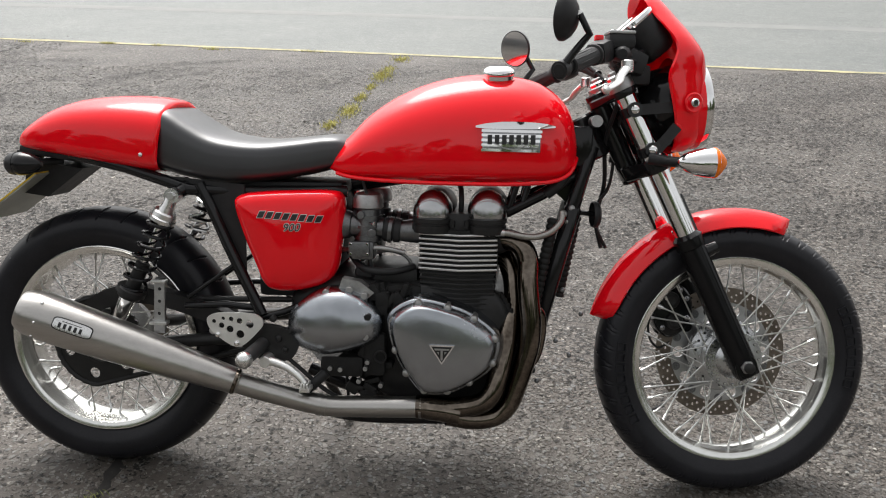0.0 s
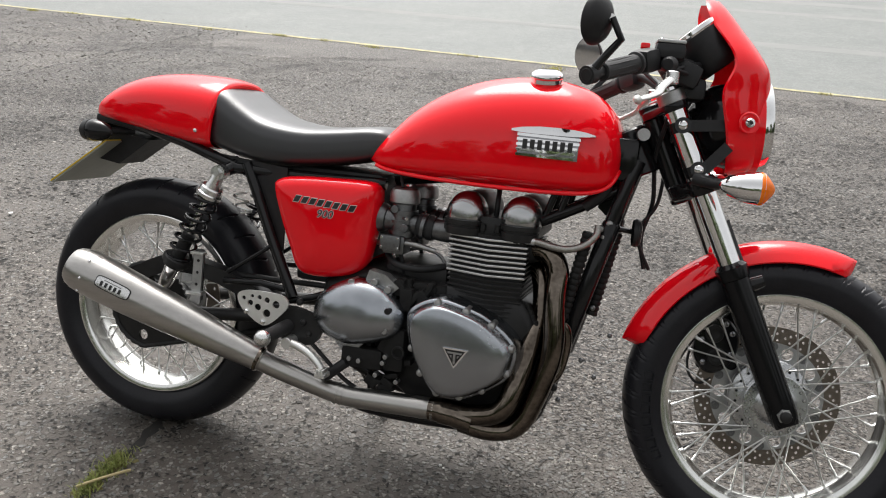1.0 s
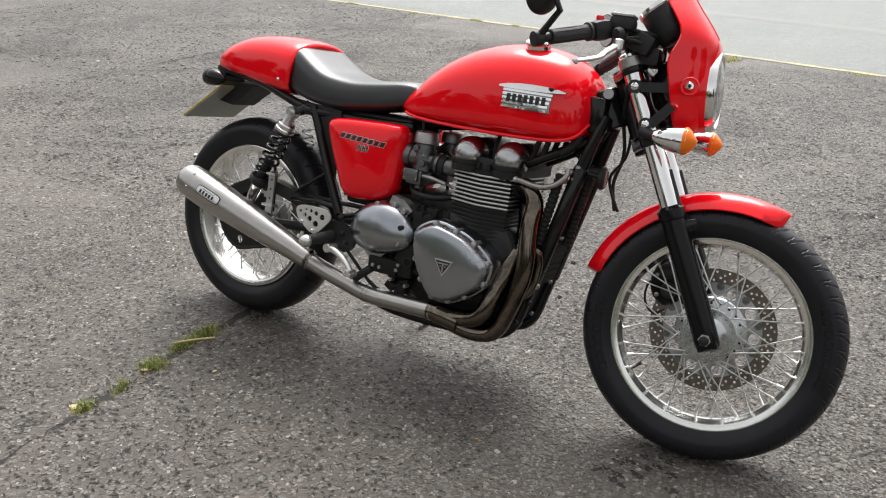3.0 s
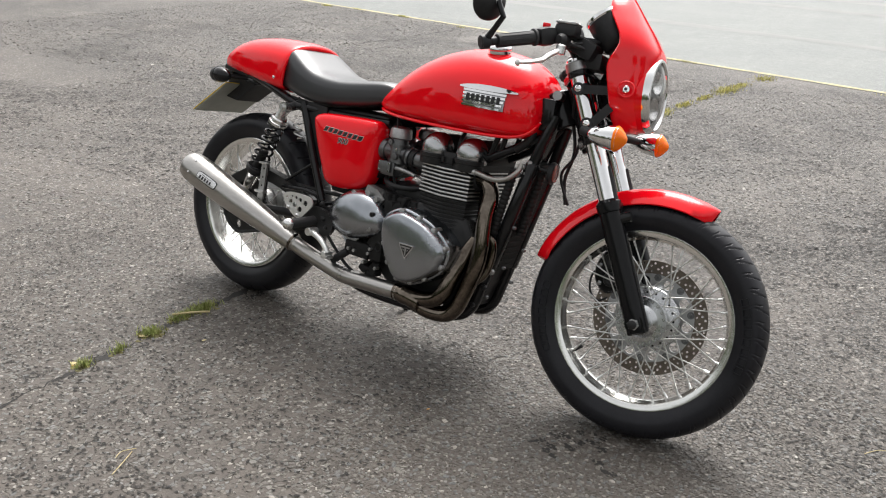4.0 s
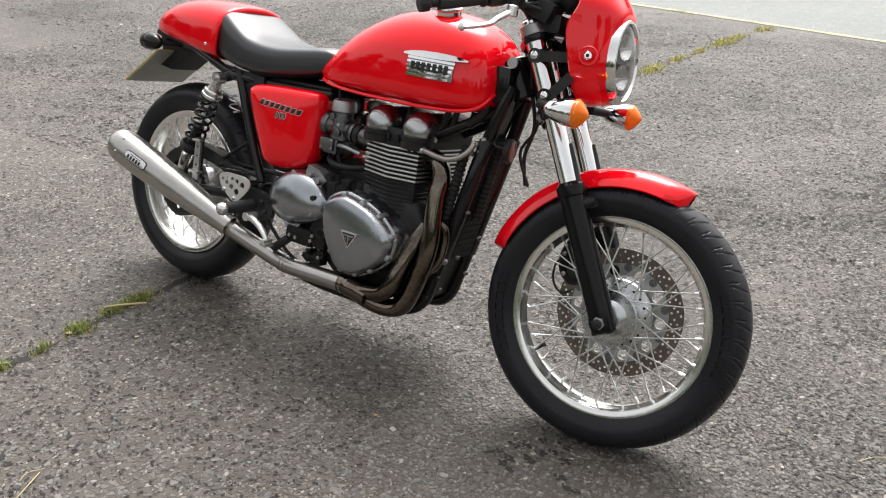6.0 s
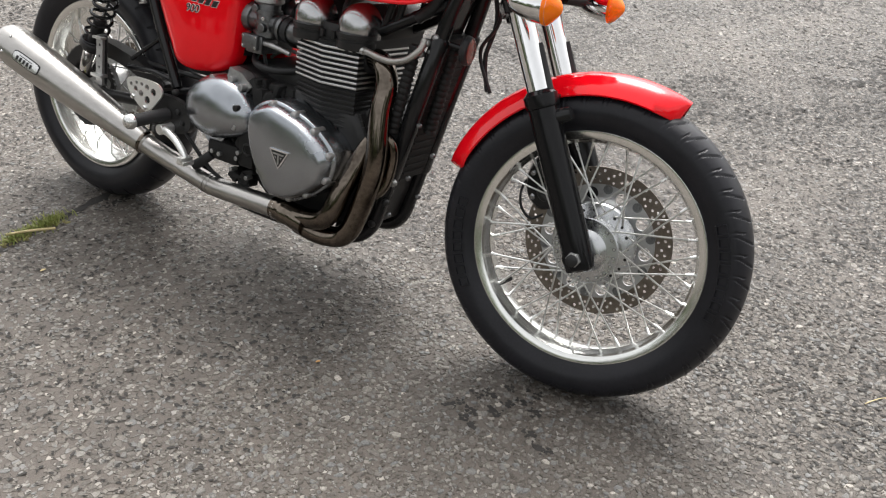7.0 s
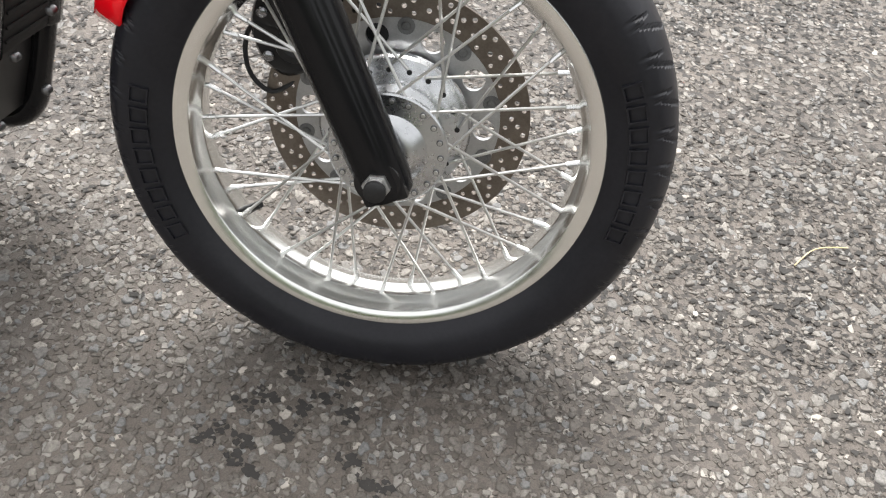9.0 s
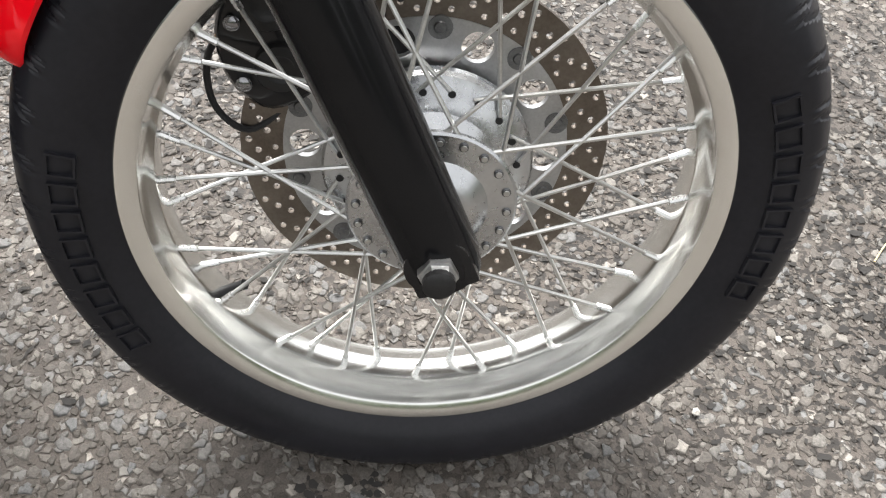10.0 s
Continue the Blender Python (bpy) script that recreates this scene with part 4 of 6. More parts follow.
part("breather_arc", tube(smooth_path([(0.623, -0.030, 0.521), (0.652, -0.030, 0.539), (0.691, -0.030, 0.548), (0.726, -0.030, 0.538), (0.743, -0.030, 0.520)], 6), 0.004, 8), ALLOY, engine)

# carburettor and inlet
carb = part("carburettor", rod((0.648, -0.073, 0.575), (0.648, -0.073, 0.655), 0.030, 0.027, n=20), CAST, bike, "cast alloy carburettor with chrome top")
part("carb_top", lathe([(0.0, 0.034), (0.022, 0.033), (0.030, 0.029), (0.034, 0.020), (0.035, 0.0), (0.030, -0.004)], 28), ALLOY, carb, "", Matrix.Translation((0.648, -0.073, 0.656)) @ Matrix.Rotation(HALF, 4, "X"))
part("float_bowl", box((0.640, -0.082, 0.560), (0.052, 0.055, 0.042), 0.007), CAST, carb)
part("bowl_plate", box((0.634, -0.112, 0.565), (0.048, 0.012, 0.034), 0.004), CAST, carb)
for dx, dz in ((-0.019, 0.011), (0.019, 0.011), (-0.019, -0.011), (0.019, -0.011)):
    part("screw", rod((0.634 + dx, -0.115, 0.565 + dz), (0.634 + dx, -0.1195, 0.565 + dz), 0.003, n=8), CHROME, carb)
part("inlet_bell", tube([(x, -0.073, 0.610 + 0.08 * (0.65 - x)) for x in (0.585, 0.590, 0.600, 0.610, 0.612, 0.640)], [0.030, 0.034, 0.034, 0.030, 0.026, 0.026], 24), CAST, carb)
part("throttle_drum", rod((0.662, -0.100, 0.600), (0.662, -0.112, 0.600), 0.010, n=18), CAST, carb)
for z in (0.588, 0.612, 0.634):
    part("body_band", tube([(0.648, -0.073, z - 0.0035), (0.648, -0.073, z + 0.0035)], 0.0325, 24), CAST, carb)
part("idle_screw", rod((0.656, -0.100, 0.622), (0.668, -0.112, 0.622), 0.004, n=10), BADGE, carb)
part("throttle_cable", tube(smooth_path([(0.648, -0.095, 0.690), (0.640, -0.085, 0.720), (0.665, -0.06, 0.735)], 6), 0.0035, 8), PLASTIC, carb)
part("choke_knob", rod((0.636, -0.095, 0.640), (0.636, -0.108, 0.640), 0.009, n=14), CAST, carb)
part("inlet_stub", tube([(0.670, -0.073, 0.608), (0.684, -0.073, 0.607), (0.7, -0.073, 0.606)], [0.023, 0.024, 0.024], 20), CAST, carb)
part("inlet_rubber", tube([(x, -0.073, 0.606 - 0.1 * (x - 0.69)) for x in (0.684, 0.688, 0.697, 0.699, 0.708, 0.710, 0.724)], [0.025, 0.029, 0.029, 0.026, 0.026, 0.029, 0.028], 20), PLASTIC, carb)
part("hose_clamp", tube([(0.6965, -0.073, 0.605), (0.7045, -0.073, 0.604)], 0.0305, 20), CAST, carb)
part("inlet_manifold", tube([(0.722, -0.073, 0.603), (0.742, -0.072, 0.602), (0.768, -0.070, 0.604)], [0.024, 0.026, 0.030], 20), CAST, carb)
part("fuel_hose", tube(smooth_path([(0.652, -0.085, 0.54), (0.660, -0.08, 0.50), (0.655, -0.05, 0.46)], 6), 0.005, 8), PLASTIC, carb)
copy_thing(carb, Matrix.Translation((0, 0.146, 0)))
part("air_box", box((0.505, 0.0, 0.600), (0.17, 0.19, 0.17), 0.02), PLASTIC, bike)
# plain box added to block the bright ground seen through below the carburettors
part("gap_blocker", box((0.690, 0.0, 0.492), (0.15, 0.16, 0.055), 0.016), SATIN, bike)
part("battery_box", box((0.44, 0.0, 0.50), (0.10, 0.15, 0.12), 0.015), PLASTIC, bike)
part("tool_tray", box((0.42, 0.0, 0.695), (0.34, 0.14, 0.03), 0.010), PLASTIC, bike)

# ---- exhaust ----
A = smooth_path([(0.930, -0.060, 0.580), (0.965, -0.070, 0.588), (0.997, -0.085, 0.578), (1.014, -0.095, 0.545), (1.015, -0.107, 0.500), (1.019, -0.114, 0.455), (1.024, -0.118, 0.405), (1.021, -0.120, 0.355), (1.010, -0.121, 0.310), (0.995, -0.122, 0.262), (0.977, -0.123, 0.216), (0.948, -0.123, 0.188), (0.898, -0.131, 0.181), (0.840, -0.140, 0.192)], 6)
exhaust = part("exhaust_header", tube(A, 0.0240, 24), HEADER, bike, "heat-browned steel exhaust header", sharp=60)
B = smooth_path([(0.930, 0.000, 0.570), (0.960, -0.030, 0.545), (0.978, -0.052, 0.505), (0.984, -0.064, 0.465), (0.984, -0.074, 0.428), (0.976, -0.098, 0.388), (0.966, -0.123, 0.345), (0.955, -0.142, 0.300), (0.943, -0.152, 0.256), (0.918, -0.152, 0.228), (0.868, -0.147, 0.214), (0.810, -0.147, 0.210)], 6)
part("exhaust_header", tube(B, 0.0232, 24), HEADER, bike, "heat-browned steel exhaust header", sharp=60)
part("balance_pipe", tube(smooth_path([(1.028, -0.100, 0.440), (1.044, -0.094, 0.425), (1.049, -0.092, 0.395), (1.044, -0.094, 0.350), (1.034, -0.101, 0.320), (1.014, -0.112, 0.300)], 5), 0.0115, 14), HEADER, exhaust, "thin balance pipe beside the header")
part("exhaust_sleeve", tube([(0.925, -0.058, 0.578), (0.945, -0.062, 0.583), (0.960, -0.068, 0.587)], [0.030, 0.030, 0.026], 20), SATIN, bike)
part("exhaust_collector", tube(smooth_path([(0.870, -0.143, 0.200), (0.845, -0.143, 0.204), (0.815, -0.144, 0.208), (0.785, -0.145, 0.210), (0.770, -0.145, 0.210)], 5), [0.030] * 8 + [0.029] * 6 + [0.0265] * 7, 24), HEADER, bike, "dark heat-tinted exhaust collector")
PIPE = smooth_path([(0.782, -0.145, 0.210), (0.72, -0.145, 0.208), (0.65, -0.145, 0.206), (0.590, -0.145, 0.204), (0.550, -0.146, 0.207), (0.500, -0.152, 0.219), (0.440, -0.165, 0.238), (0.395, -0.176, 0.254), (0.362, -0.185, 0.268)], 6)
link = part("exhaust_pipe", tube(PIPE, 0.0245, 28), STEEL, bike, "brushed stainless exhaust link pipe", sharp=60)
for i, grow in ((0, 0.0265), (24, 0.0262), (22, 0.0258)):
    a, b = V(PIPE[i]), V(PIPE[i + 1])
    part("pipe_clamp", tube([a, a + (b - a).normalized() * 0.006], grow, 28), STEEL, link)
P0, P1 = V((0.372, -0.183, 0.265)), V((-0.085, -0.262, 0.440))
shape = [(0.0, 0.0245), (0.01, 0.0285), (0.03, 0.0300), (0.06, 0.0305), (0.16, 0.0345), (0.32, 0.0405), (0.50, 0.0465), (0.68, 0.0505), (0.82, 0.0525), (0.91, 0.0520), (0.955, 0.0495), (0.985, 0.0445), (1.0, 0.0385), (1.0, 0.0345), (0.985, 0.0325), (0.85, 0.0315)]
silencer = part("silencer", tube([P0 + (P1 - P0) * s for s, _ in shape], [r for _, r in shape], 56), STEEL, bike, "brushed stainless tapered silencer", sharp=50)
ax = (P1 - P0).normalized()
part("silencer_weld", tube([P0 + ax * 0.004, P0 + ax * 0.008, P0 + ax * 0.013], [0.0295, 0.0315, 0.0300], 32), HEADER, silencer)
out = V((0, -1, 0)) - ax * V((0, -1, 0)).dot(ax)
out = (out.normalized() + V((0, 0, 0.35))).normalized()
out = (out - ax * out.dot(ax)).normalized()
across = ax.cross(out)


def on_silencer(s, u, lift):
    """A point of the shell: s metres from the front end, u metres round it."""
    share = s / (P1 - P0).length
    r = interp(shape[:12], share)[0] + lift
    t = u / r
    return P0 + ax * s + r * (math.cos(t) * out + math.sin(t) * across)


def curved_patch(s0, s1, u0, u1, lift, rounding, n=28):
    """A rounded label bent over the shell."""
    bm = bmesh.new()
    cs, cu, hs, hu = (s0 + s1) / 2, (u0 + u1) / 2, (s1 - s0) / 2, (u1 - u0) / 2
    rows = []
    for k in (1.0, 0.85, 0.5):
        loop = []
        for j in range(n * 2):
            a = math.pi * j / n
            c, q = math.cos(a), math.sin(a)
            e = 2 / rounding
            loop.append(bm.verts.new(on_silencer(cs + k * hs * math.copysign(abs(c) ** e, c), cu + k * hu * math.copysign(abs(q) ** e, q), lift)))
        rows.append(loop)
    for a, b in zip(rows, rows[1:]):
        for i in range(len(a)):
            bm.faces.new((a[i], a[(i + 1) % len(a)], b[(i + 1) % len(b)], b[i]))
    bm.faces.new(rows[-1])
    return bm


part("silencer_badge", curved_patch(0.326, 0.412, -0.0150, 0.0150, 0.0012, 5), INK, silencer, "oval maker's plate with dark border")
part("badge_field", curved_patch(0.3285, 0.4095, -0.0127, 0.0127, 0.0026, 5), POLISHED, silencer)
for k in range(5):
    s = 0.3475 + 0.0112 * k
    part("badge_bar", curved_patch(s, s + 0.0058, -0.0080, 0.0032, 0.0040, 9), INK, silencer)
part("badge_bar", curved_patch(0.350, 0.392, 0.0062, 0.0076, 0.0040, 9), INK, silencer)
for u in (-0.055, -0.015, 0.03):
    bolt(on_silencer(0.447, u, 0.0), on_silencer(0.447, u, 0.02) - on_silencer(0.447, u, 0.0), 0.0035, 0.003, silencer)

# ---- frame, swing arm, suspension ----
for s in (1, -1):
    part("frame_tube", tube(smooth_path([(1.150, s * -0.045, 0.800), (1.125, s * -0.055, 0.715), (1.085, s * -0.058, 0.560), (1.045, s * -0.060, 0.410), (1.010, s * -0.060, 0.275), (0.985, s * -0.062, 0.205), (0.930, s * -0.070, 0.172), (0.80, s * -0.085, 0.165), (0.60, s * -0.095, 0.170), (0.47, s * -0.10, 0.215)], 6), 0.0165, 16), BLACK, bike, "black painted steel frame tube", sharp=60)
    part("frame_tube", tube(smooth_path([(0.272, s * -0.118, 0.705), (0.300, s * -0.122, 0.650), (0.350, s * -0.126, 0.540), (0.412, s * -0.128, 0.410)], 5), 0.013, 14), BLACK, bike)
    part("frame_tube", tube([(-0.04, s * -0.085, 0.765), (0.100, s * -0.108, 0.738), (0.250, s * -0.118, 0.692), (0.400, s * -0.095, 0.688), (0.600, s * -0.070, 0.690)], 0.0135, 14), BLACK, bike)
    part("frame_tube", tube([(1.118, s * -0.040, 0.735), (1.040, s * -0.055, 0.690), (0.965, s * -0.060, 0.650), (0.930, s * -0.055, 0.640)], 0.013, 14), BLACK, bike)
    part("frame_tube", tube([(0.985, s * -0.060, 0.715), (0.965, s * -0.062, 0.650)], 0.008, 12), BLACK, bike)
    part("frame_tube", tube([(1.010, s * -0.060, 0.715), (1.000, s * -0.062, 0.675)], 0.008, 12), BLACK, bike)
    part("swing_arm", tube(smooth_path([(0.470, s * -0.100, 0.360), (0.30, s * -0.112, 0.345), (0.10, s * -0.118, 0.325), (-0.03, s * -0.118, 0.316)], 5), 0.019, 16, squash=0.8), SATIN, bike, "black swing arm")
    part("axle_nut", rod((0, s * -0.100, 0.316), (0, s * -0.142, 0.316), 0.014, n=6), SPOKE, bike)
    part("side_rail", tube([(0.395, s * -0.128, 0.425), (0.330, s * -0.130, 0.432), (0.235, s * -0.130, 0.425)], 0.008, 10), BLACK, bike)
    part("side_rail", tube([(0.405, s * -0.126, 0.400), (0.460, s * -0.120, 0.415), (0.545, s * -0.10, 0.448)], 0.008, 10), BLACK, bike)
    part("frame_brace", tube([(0.240, s * -0.125, 0.445), (0.345, s * -0.118, 0.520)], 0.0055, 10), BLACK, bike)
    # spring and damper
    top, low = V((0.222, s * -0.150, 0.681)), V((0.072, s * -0.142, 0.375))
    d = (low - top).normalized()
    shock = part("shock_absorber", rod(top + d * 0.055, low - d * 0.03, 0.009, n=16), CHROME, bike, "rear shock absorber with black coil spring")
    up = V((0, 1, 0))
    e1 = d.cross(up).normalized()
    e2 = d.cross(e1)
    coil = [top + d * (0.066 + 0.180 * k / 150) + 0.0275 * (math.cos(2 * math.pi * 6.6 * k / 150) * e1 + math.sin(2 * math.pi * 6.6 * k / 150) * e2) for k in range(151)]
    part("coil_spring", tube(coil, 0.0042, 8), BLACK, shock, "black coil spring")
    part("spring_seat", tube([top + d * t for t in (0.040, 0.043, 0.054, 0.056, 0.064)], [0.024, 0.027, 0.028, 0.031, 0.031], 24), POLISHED, shock)
    part("adjuster_ring", tube([top + d * t for t in (0.236, 0.240, 0.252, 0.254, 0.262)], [0.030, 0.034, 0.034, 0.029, 0.026], 24), SATIN, shock)
    part("damper_body", tube([top + d * t for t in (0.170, 0.173, 0.258)], [0.012, 0.016, 0.017], 20), SATIN, shock)
    part("damper_foot", tube([top + d * t for t in (0.256, 0.262, 0.300, 0.330, 0.338)], [0.019, 0.020, 0.0185, 0.016, 0.010], 20), CHROME, shock, "chrome lower end of the damper")
    part("top_eye", tube([top + V((0, 0.015, 0)), top + V((0, -0.012 * s, 0))], 0.017, 20), POLISHED, shock)
    part("top_arm", tube([top, top + d * 0.02, top + d * 0.045], [0.0165, 0.0185, 0.0235], 18, squash=0.75), POLISHED, shock)
    part("eye_bolt", tube([top + V((0, -0.010 * s, 0)), top + V((0, -0.020 * s, 0))], 0.009, 6), SPOKE, shock)
    part("low_eye", tube([low + V((0, 0.015, 0)), low + V((0, -0.015, 0))], 0.015, 18), SATIN, shock)
    part("shock_mount", tube([top + V((0.02, 0.05 * s, 0.02)), top + V((0, 0.012 * s, 0))], [0.020, 0.014], 14), BLACK, bike)
part("head_stock", rod((1.165, 0, 0.770), (1.118, 0, 0.862), 0.034, n=24), BLACK, bike)
part("frame_spine", tube([(1.13, 0, 0.800), (0.95, 0, 0.760), (0.60, 0, 0.705)], 0.022, 16), BLACK, bike)
part("frame_gusset", plate([(1.150, 0.800), (1.105, 0.665), (1.075, 0.690), (1.085, 0.780)], -0.030, 0.030), BLACK, bike)
part("frame_cross_plate", plate([(1.040, 0.405), (1.008, 0.285), (0.982, 0.212), (0.930, 0.178), (0.880, 0.172), (0.900, 0.250), (0.970, 0.405)], -0.056, 0.056), SATIN, bike, "black cross plate between the frame tubes", sharp=15)
for s in (1, -1):
    part("engine_mount", plate(smooth_path([(1.058, 0.470), (1.050, 0.400), (1.015, 0.270), (0.985, 0.205), (0.960, 0.230), (0.975, 0.330), (1.010, 0.440)], 3, True), s * -0.074, s * -0.068, [circle(1.028, 0.390, 0.008, 10), circle(1.005, 0.310, 0.010, 10), circle(0.988, 0.255, 0.006, 10)]), PLASTIC, bike, "black engine mounting plate")
for x, z in ((1.045, 0.335), (1.030, 0.285), (1.000, 0.225), (1.078, 0.625), (1.090, 0.650), (0.985, 0.25)):
    bolt((x, -0.076, z), (0, -1, 0), 0.0085, 0.008, bike, SATIN if z < 0.3 else ALLOY, name="frame_bolt")
# oil cooler and its corrugated hoses
cooler = part("oil_cooler", box((1.066, 0.0, 0.50), (0.034, 0.110, 0.34), 0.008, m=Matrix.Rotation(radians(14.6), 4, "Y")), GRIME, bike, "black finned oil cooler between the frame tubes")
for k in range(17):
    z = 0.350 + 0.0185 * k
    part("cooler_fin", box((1.071 + 0.26 * (z - 0.50), 0, z), (0.030, 0.080, 0.004), 0), GRIME, cooler)
for y in (-0.060, 0.060):
    part("cooler_tank", tube([(1.070 + 0.26 * (z - 0.50), y, z) for z in (0.335, 0.340, 0.660, 0.665)], [0.016, 0.020, 0.020, 0.016], 12), BLACK, cooler)
for y, x0 in ((-0.082, 1.046), (-0.020, 1.100)):
    pts = [(x0 + 0.022 - 0.035 * t, y, 0.640 - 0.19 * t) for t in spread(0, 1, 45)]
    part("corrugated_hose", tube(pts, [0.0135 if k % 3 else 0.0110 for k in range(45)], 14), GRIME, bike, "black corrugated breather hose", sharp=30)
hose = part("braided_hose", tube(smooth_path([(0.930, -0.108, 0.610), (0.968, -0.110, 0.608), (1.000, -0.108, 0.602), (1.031, -0.104, 0.601), (1.062, -0.098, 0.612), (1.084, -0.090, 0.635), (1.086, -0.080, 0.655)], 7), 0.0075, 14), HOSE, bike, "braided steel oil hose")
for x, z in ((1.022, 0.385), (1.000, 0.300), (0.975, 0.235), (0.935, 0.200)):
    bolt((x, -0.0575, z), (0, -1, 0), 0.009, 0.009, bike, SATIN, name="frame_bolt")
for x, z in ((1.082, 0.356), (1.137, 0.421), (1.042, 0.259), (1.094, 0.476), (1.114, 0.323)):
    bolt((x, -0.0745, z), (0, -1, 0), 0.0055, 0.006, bike, CAST, name="frame_bolt")
part("hose_union", rod((0.918, -0.100, 0.610), (0.940, -0.112, 0.610), 0.012, n=12), SATIN, hose)
part("banjo_bolt", rod((0.920, -0.098, 0.610), (0.920, -0.124, 0.610), 0.010, n=6), SATIN, hose)
part("hose_ferrule", tube([(0.938, -0.109, 0.610), (0.960, -0.110, 0.6085)], 0.009, 14), SPOKE, hose)
refl = part("reflector", lathe([(0.0, 0.006), (0.024, 0.006), (0.029, 0.003), (0.031, -0.004), (0.028, -0.010)], 32), PLASTIC, bike, "round reflector on the frame tube", Matrix.Translation((1.166, -0.036, 0.645)) @ Matrix.Rotation(radians(280), 4, "Z"))
part("reflector_stay", tube([(1.160, -0.030, 0.645), (1.125, -0.040, 0.650), (1.106, -0.052, 0.655)], 0.006, 8), BLACK, bike)
for x, z in ((1.108, 0.662), (1.100, 0.632)):
    bolt((x, -0.072, z), (0, -1, 0), 0.008, 0.007, bike, ALLOY, name="frame_bolt")
part("reflector_lens", lathe([(0.0, 0.0085), (0.020, 0.008), (0.0255, 0.006)], 32), REFLECTOR, refl, "dull red reflector lens")
# chain guard, chain
part("chain_guard", plate(smooth_path([(0.330, 0.395), (0.250, 0.430), (0.170, 0.450), (0.080, 0.462), (0.010, 0.440), (-0.050, 0.395), (-0.085, 0.330), (-0.070, 0.320), (-0.030, 0.370), (0.030, 0.405), (0.110, 0.420), (0.200, 0.405), (0.300, 0.372)], 4, True), -0.100, -0.062), SATIN, bike, "black chain guard")
chain = [(0.108 * math.sin(a), -0.071, 0.316 + 0.108 * math.cos(a)) for a in spread(-0.1, -3.04, 30)]
loop = [(0.555, -0.071, 0.435)] + chain + [(0.555, -0.071, 0.365)]
part("drive_chain", tube(loop, [0.0085 if k % 2 else 0.0065 for k in range(len(loop))], 8), SATIN, bike, "dark oily drive chain")
part("torque_arm", box((0.10, 0.11, 0.27), (0.2, 0.01, 0.02), 0.002), SATIN, bike)
# silencer hanger with slots
hanger = part("silencer_hanger", plate([(0.188, 0.497), (0.211, 0.497), (0.207, 0.375), (0.182, 0.375)], -0.190, -0.183, [circle(0.199, 0.476, 0.004, 10), circle(0.1975, 0.448, 0.004, 10), circle(0.196, 0.420, 0.004, 10)]), ALLOY, bike, "drilled bright steel silencer hanger")
part("hanger_clip", box((0.196, -0.190, 0.400), (0.040, 0.022, 0.008), 0.002), SPOKE, hanger)
part("hanger_clip", box((0.199, -0.190, 0.494), (0.034, 0.018, 0.006), 0.002), SPOKE, hanger)
part("hanger_tube", rod((0.197, -0.178, 0.500), (0.195, -0.178, 0.380), 0.011, n=14), SATIN, hanger)

# ---- rider's controls on the right ----
HEEL = smooth_path([(0.306, 0.415), (0.330, 0.426), (0.380, 0.428), (0.420, 0.424), (0.433, 0.405), (0.415, 0.380), (0.385, 0.353), (0.362, 0.352), (0.330, 0.372), (0.310, 0.392)], 4, True)
heel = part("heel_guard", plate(HEEL, -0.192, -0.188, [circle(x, z, r, 14) for x, z, r in ((0.321, 0.407, 0.0048), (0.342, 0.414, 0.0042), (0.360, 0.413, 0.0055), (0.379, 0.409, 0.0068), (0.402, 0.402, 0.0088), (0.338, 0.398, 0.0065), (0.357, 0.390, 0.0080), (0.380, 0.379, 0.0092))]), BRIGHT, bike, "drilled aluminium heel guard")
bolt((0.330, -0.192, 0.377), (0, -1, 0), 0.0065, 0.006, heel)
bolt((0.372, -0.192, 0.358), (0, -1, 0), 0.0065, 0.006, heel)
bolt((0.305, -0.150, 0.375), (0, -1, 0), 0.009, 0.010, bike, SPOKE, name="mount_bolt")
part("footrest_plate", plate(smooth_path([(0.345, 0.385), (0.440, 0.395), (0.500, 0.370), (0.490, 0.320), (0.430, 0.310), (0.380, 0.340)], 4, True), -0.165, -0.150), SATIN, bike, "black footrest mounting plate")
peg = part("footrest", rod((0.424, -0.165, 0.352), (0.410, -0.262, 0.342), 0.0155, n=20), GRIP, bike, "rubber footrest with bright end")
part("footrest_end", lathe([(0.0, 0.018), (0.010, 0.016), (0.017, 0.009), (0.019, 0.0), (0.016, -0.006)], 20), POLISHED, peg, "", Matrix.Translation((0.409, -0.263, 0.342)) @ Matrix.Rotation(radians(188), 4, "Z"))
pedal_pts = smooth_path([(0.436, -0.190, 0.320), (0.462, -0.194, 0.317), (0.490, -0.197, 0.306), (0.512, -0.199, 0.290), (0.526, -0.200, 0.274)], 6)
pedal = part("brake_pedal", tube(pedal_pts, list(np.linspace(0.0115, 0.0080, len(pedal_pts))), 14, squash=0.9), BRIGHT, bike, "polished aluminium brake pedal")
part("pedal_pivot", rod((0.436, -0.155, 0.320), (0.436, -0.203, 0.320), 0.013, n=20), BRIGHT, pedal)
for k in range(3):
    part("pedal_tread", box((0.523 + 0.006 * k, -0.204, 0.270), (0.0045, 0.034, 0.015), 0.001), BRIGHT, pedal)
part("pedal_toe", box((0.529, -0.202, 0.263), (0.024, 0.034, 0.010), 0.002), BRIGHT, pedal)
part("brake_switch", rod((0.52, -0.165, 0.245), (0.565, -0.150, 0.285), 0.012, n=14), PLASTIC, bike)
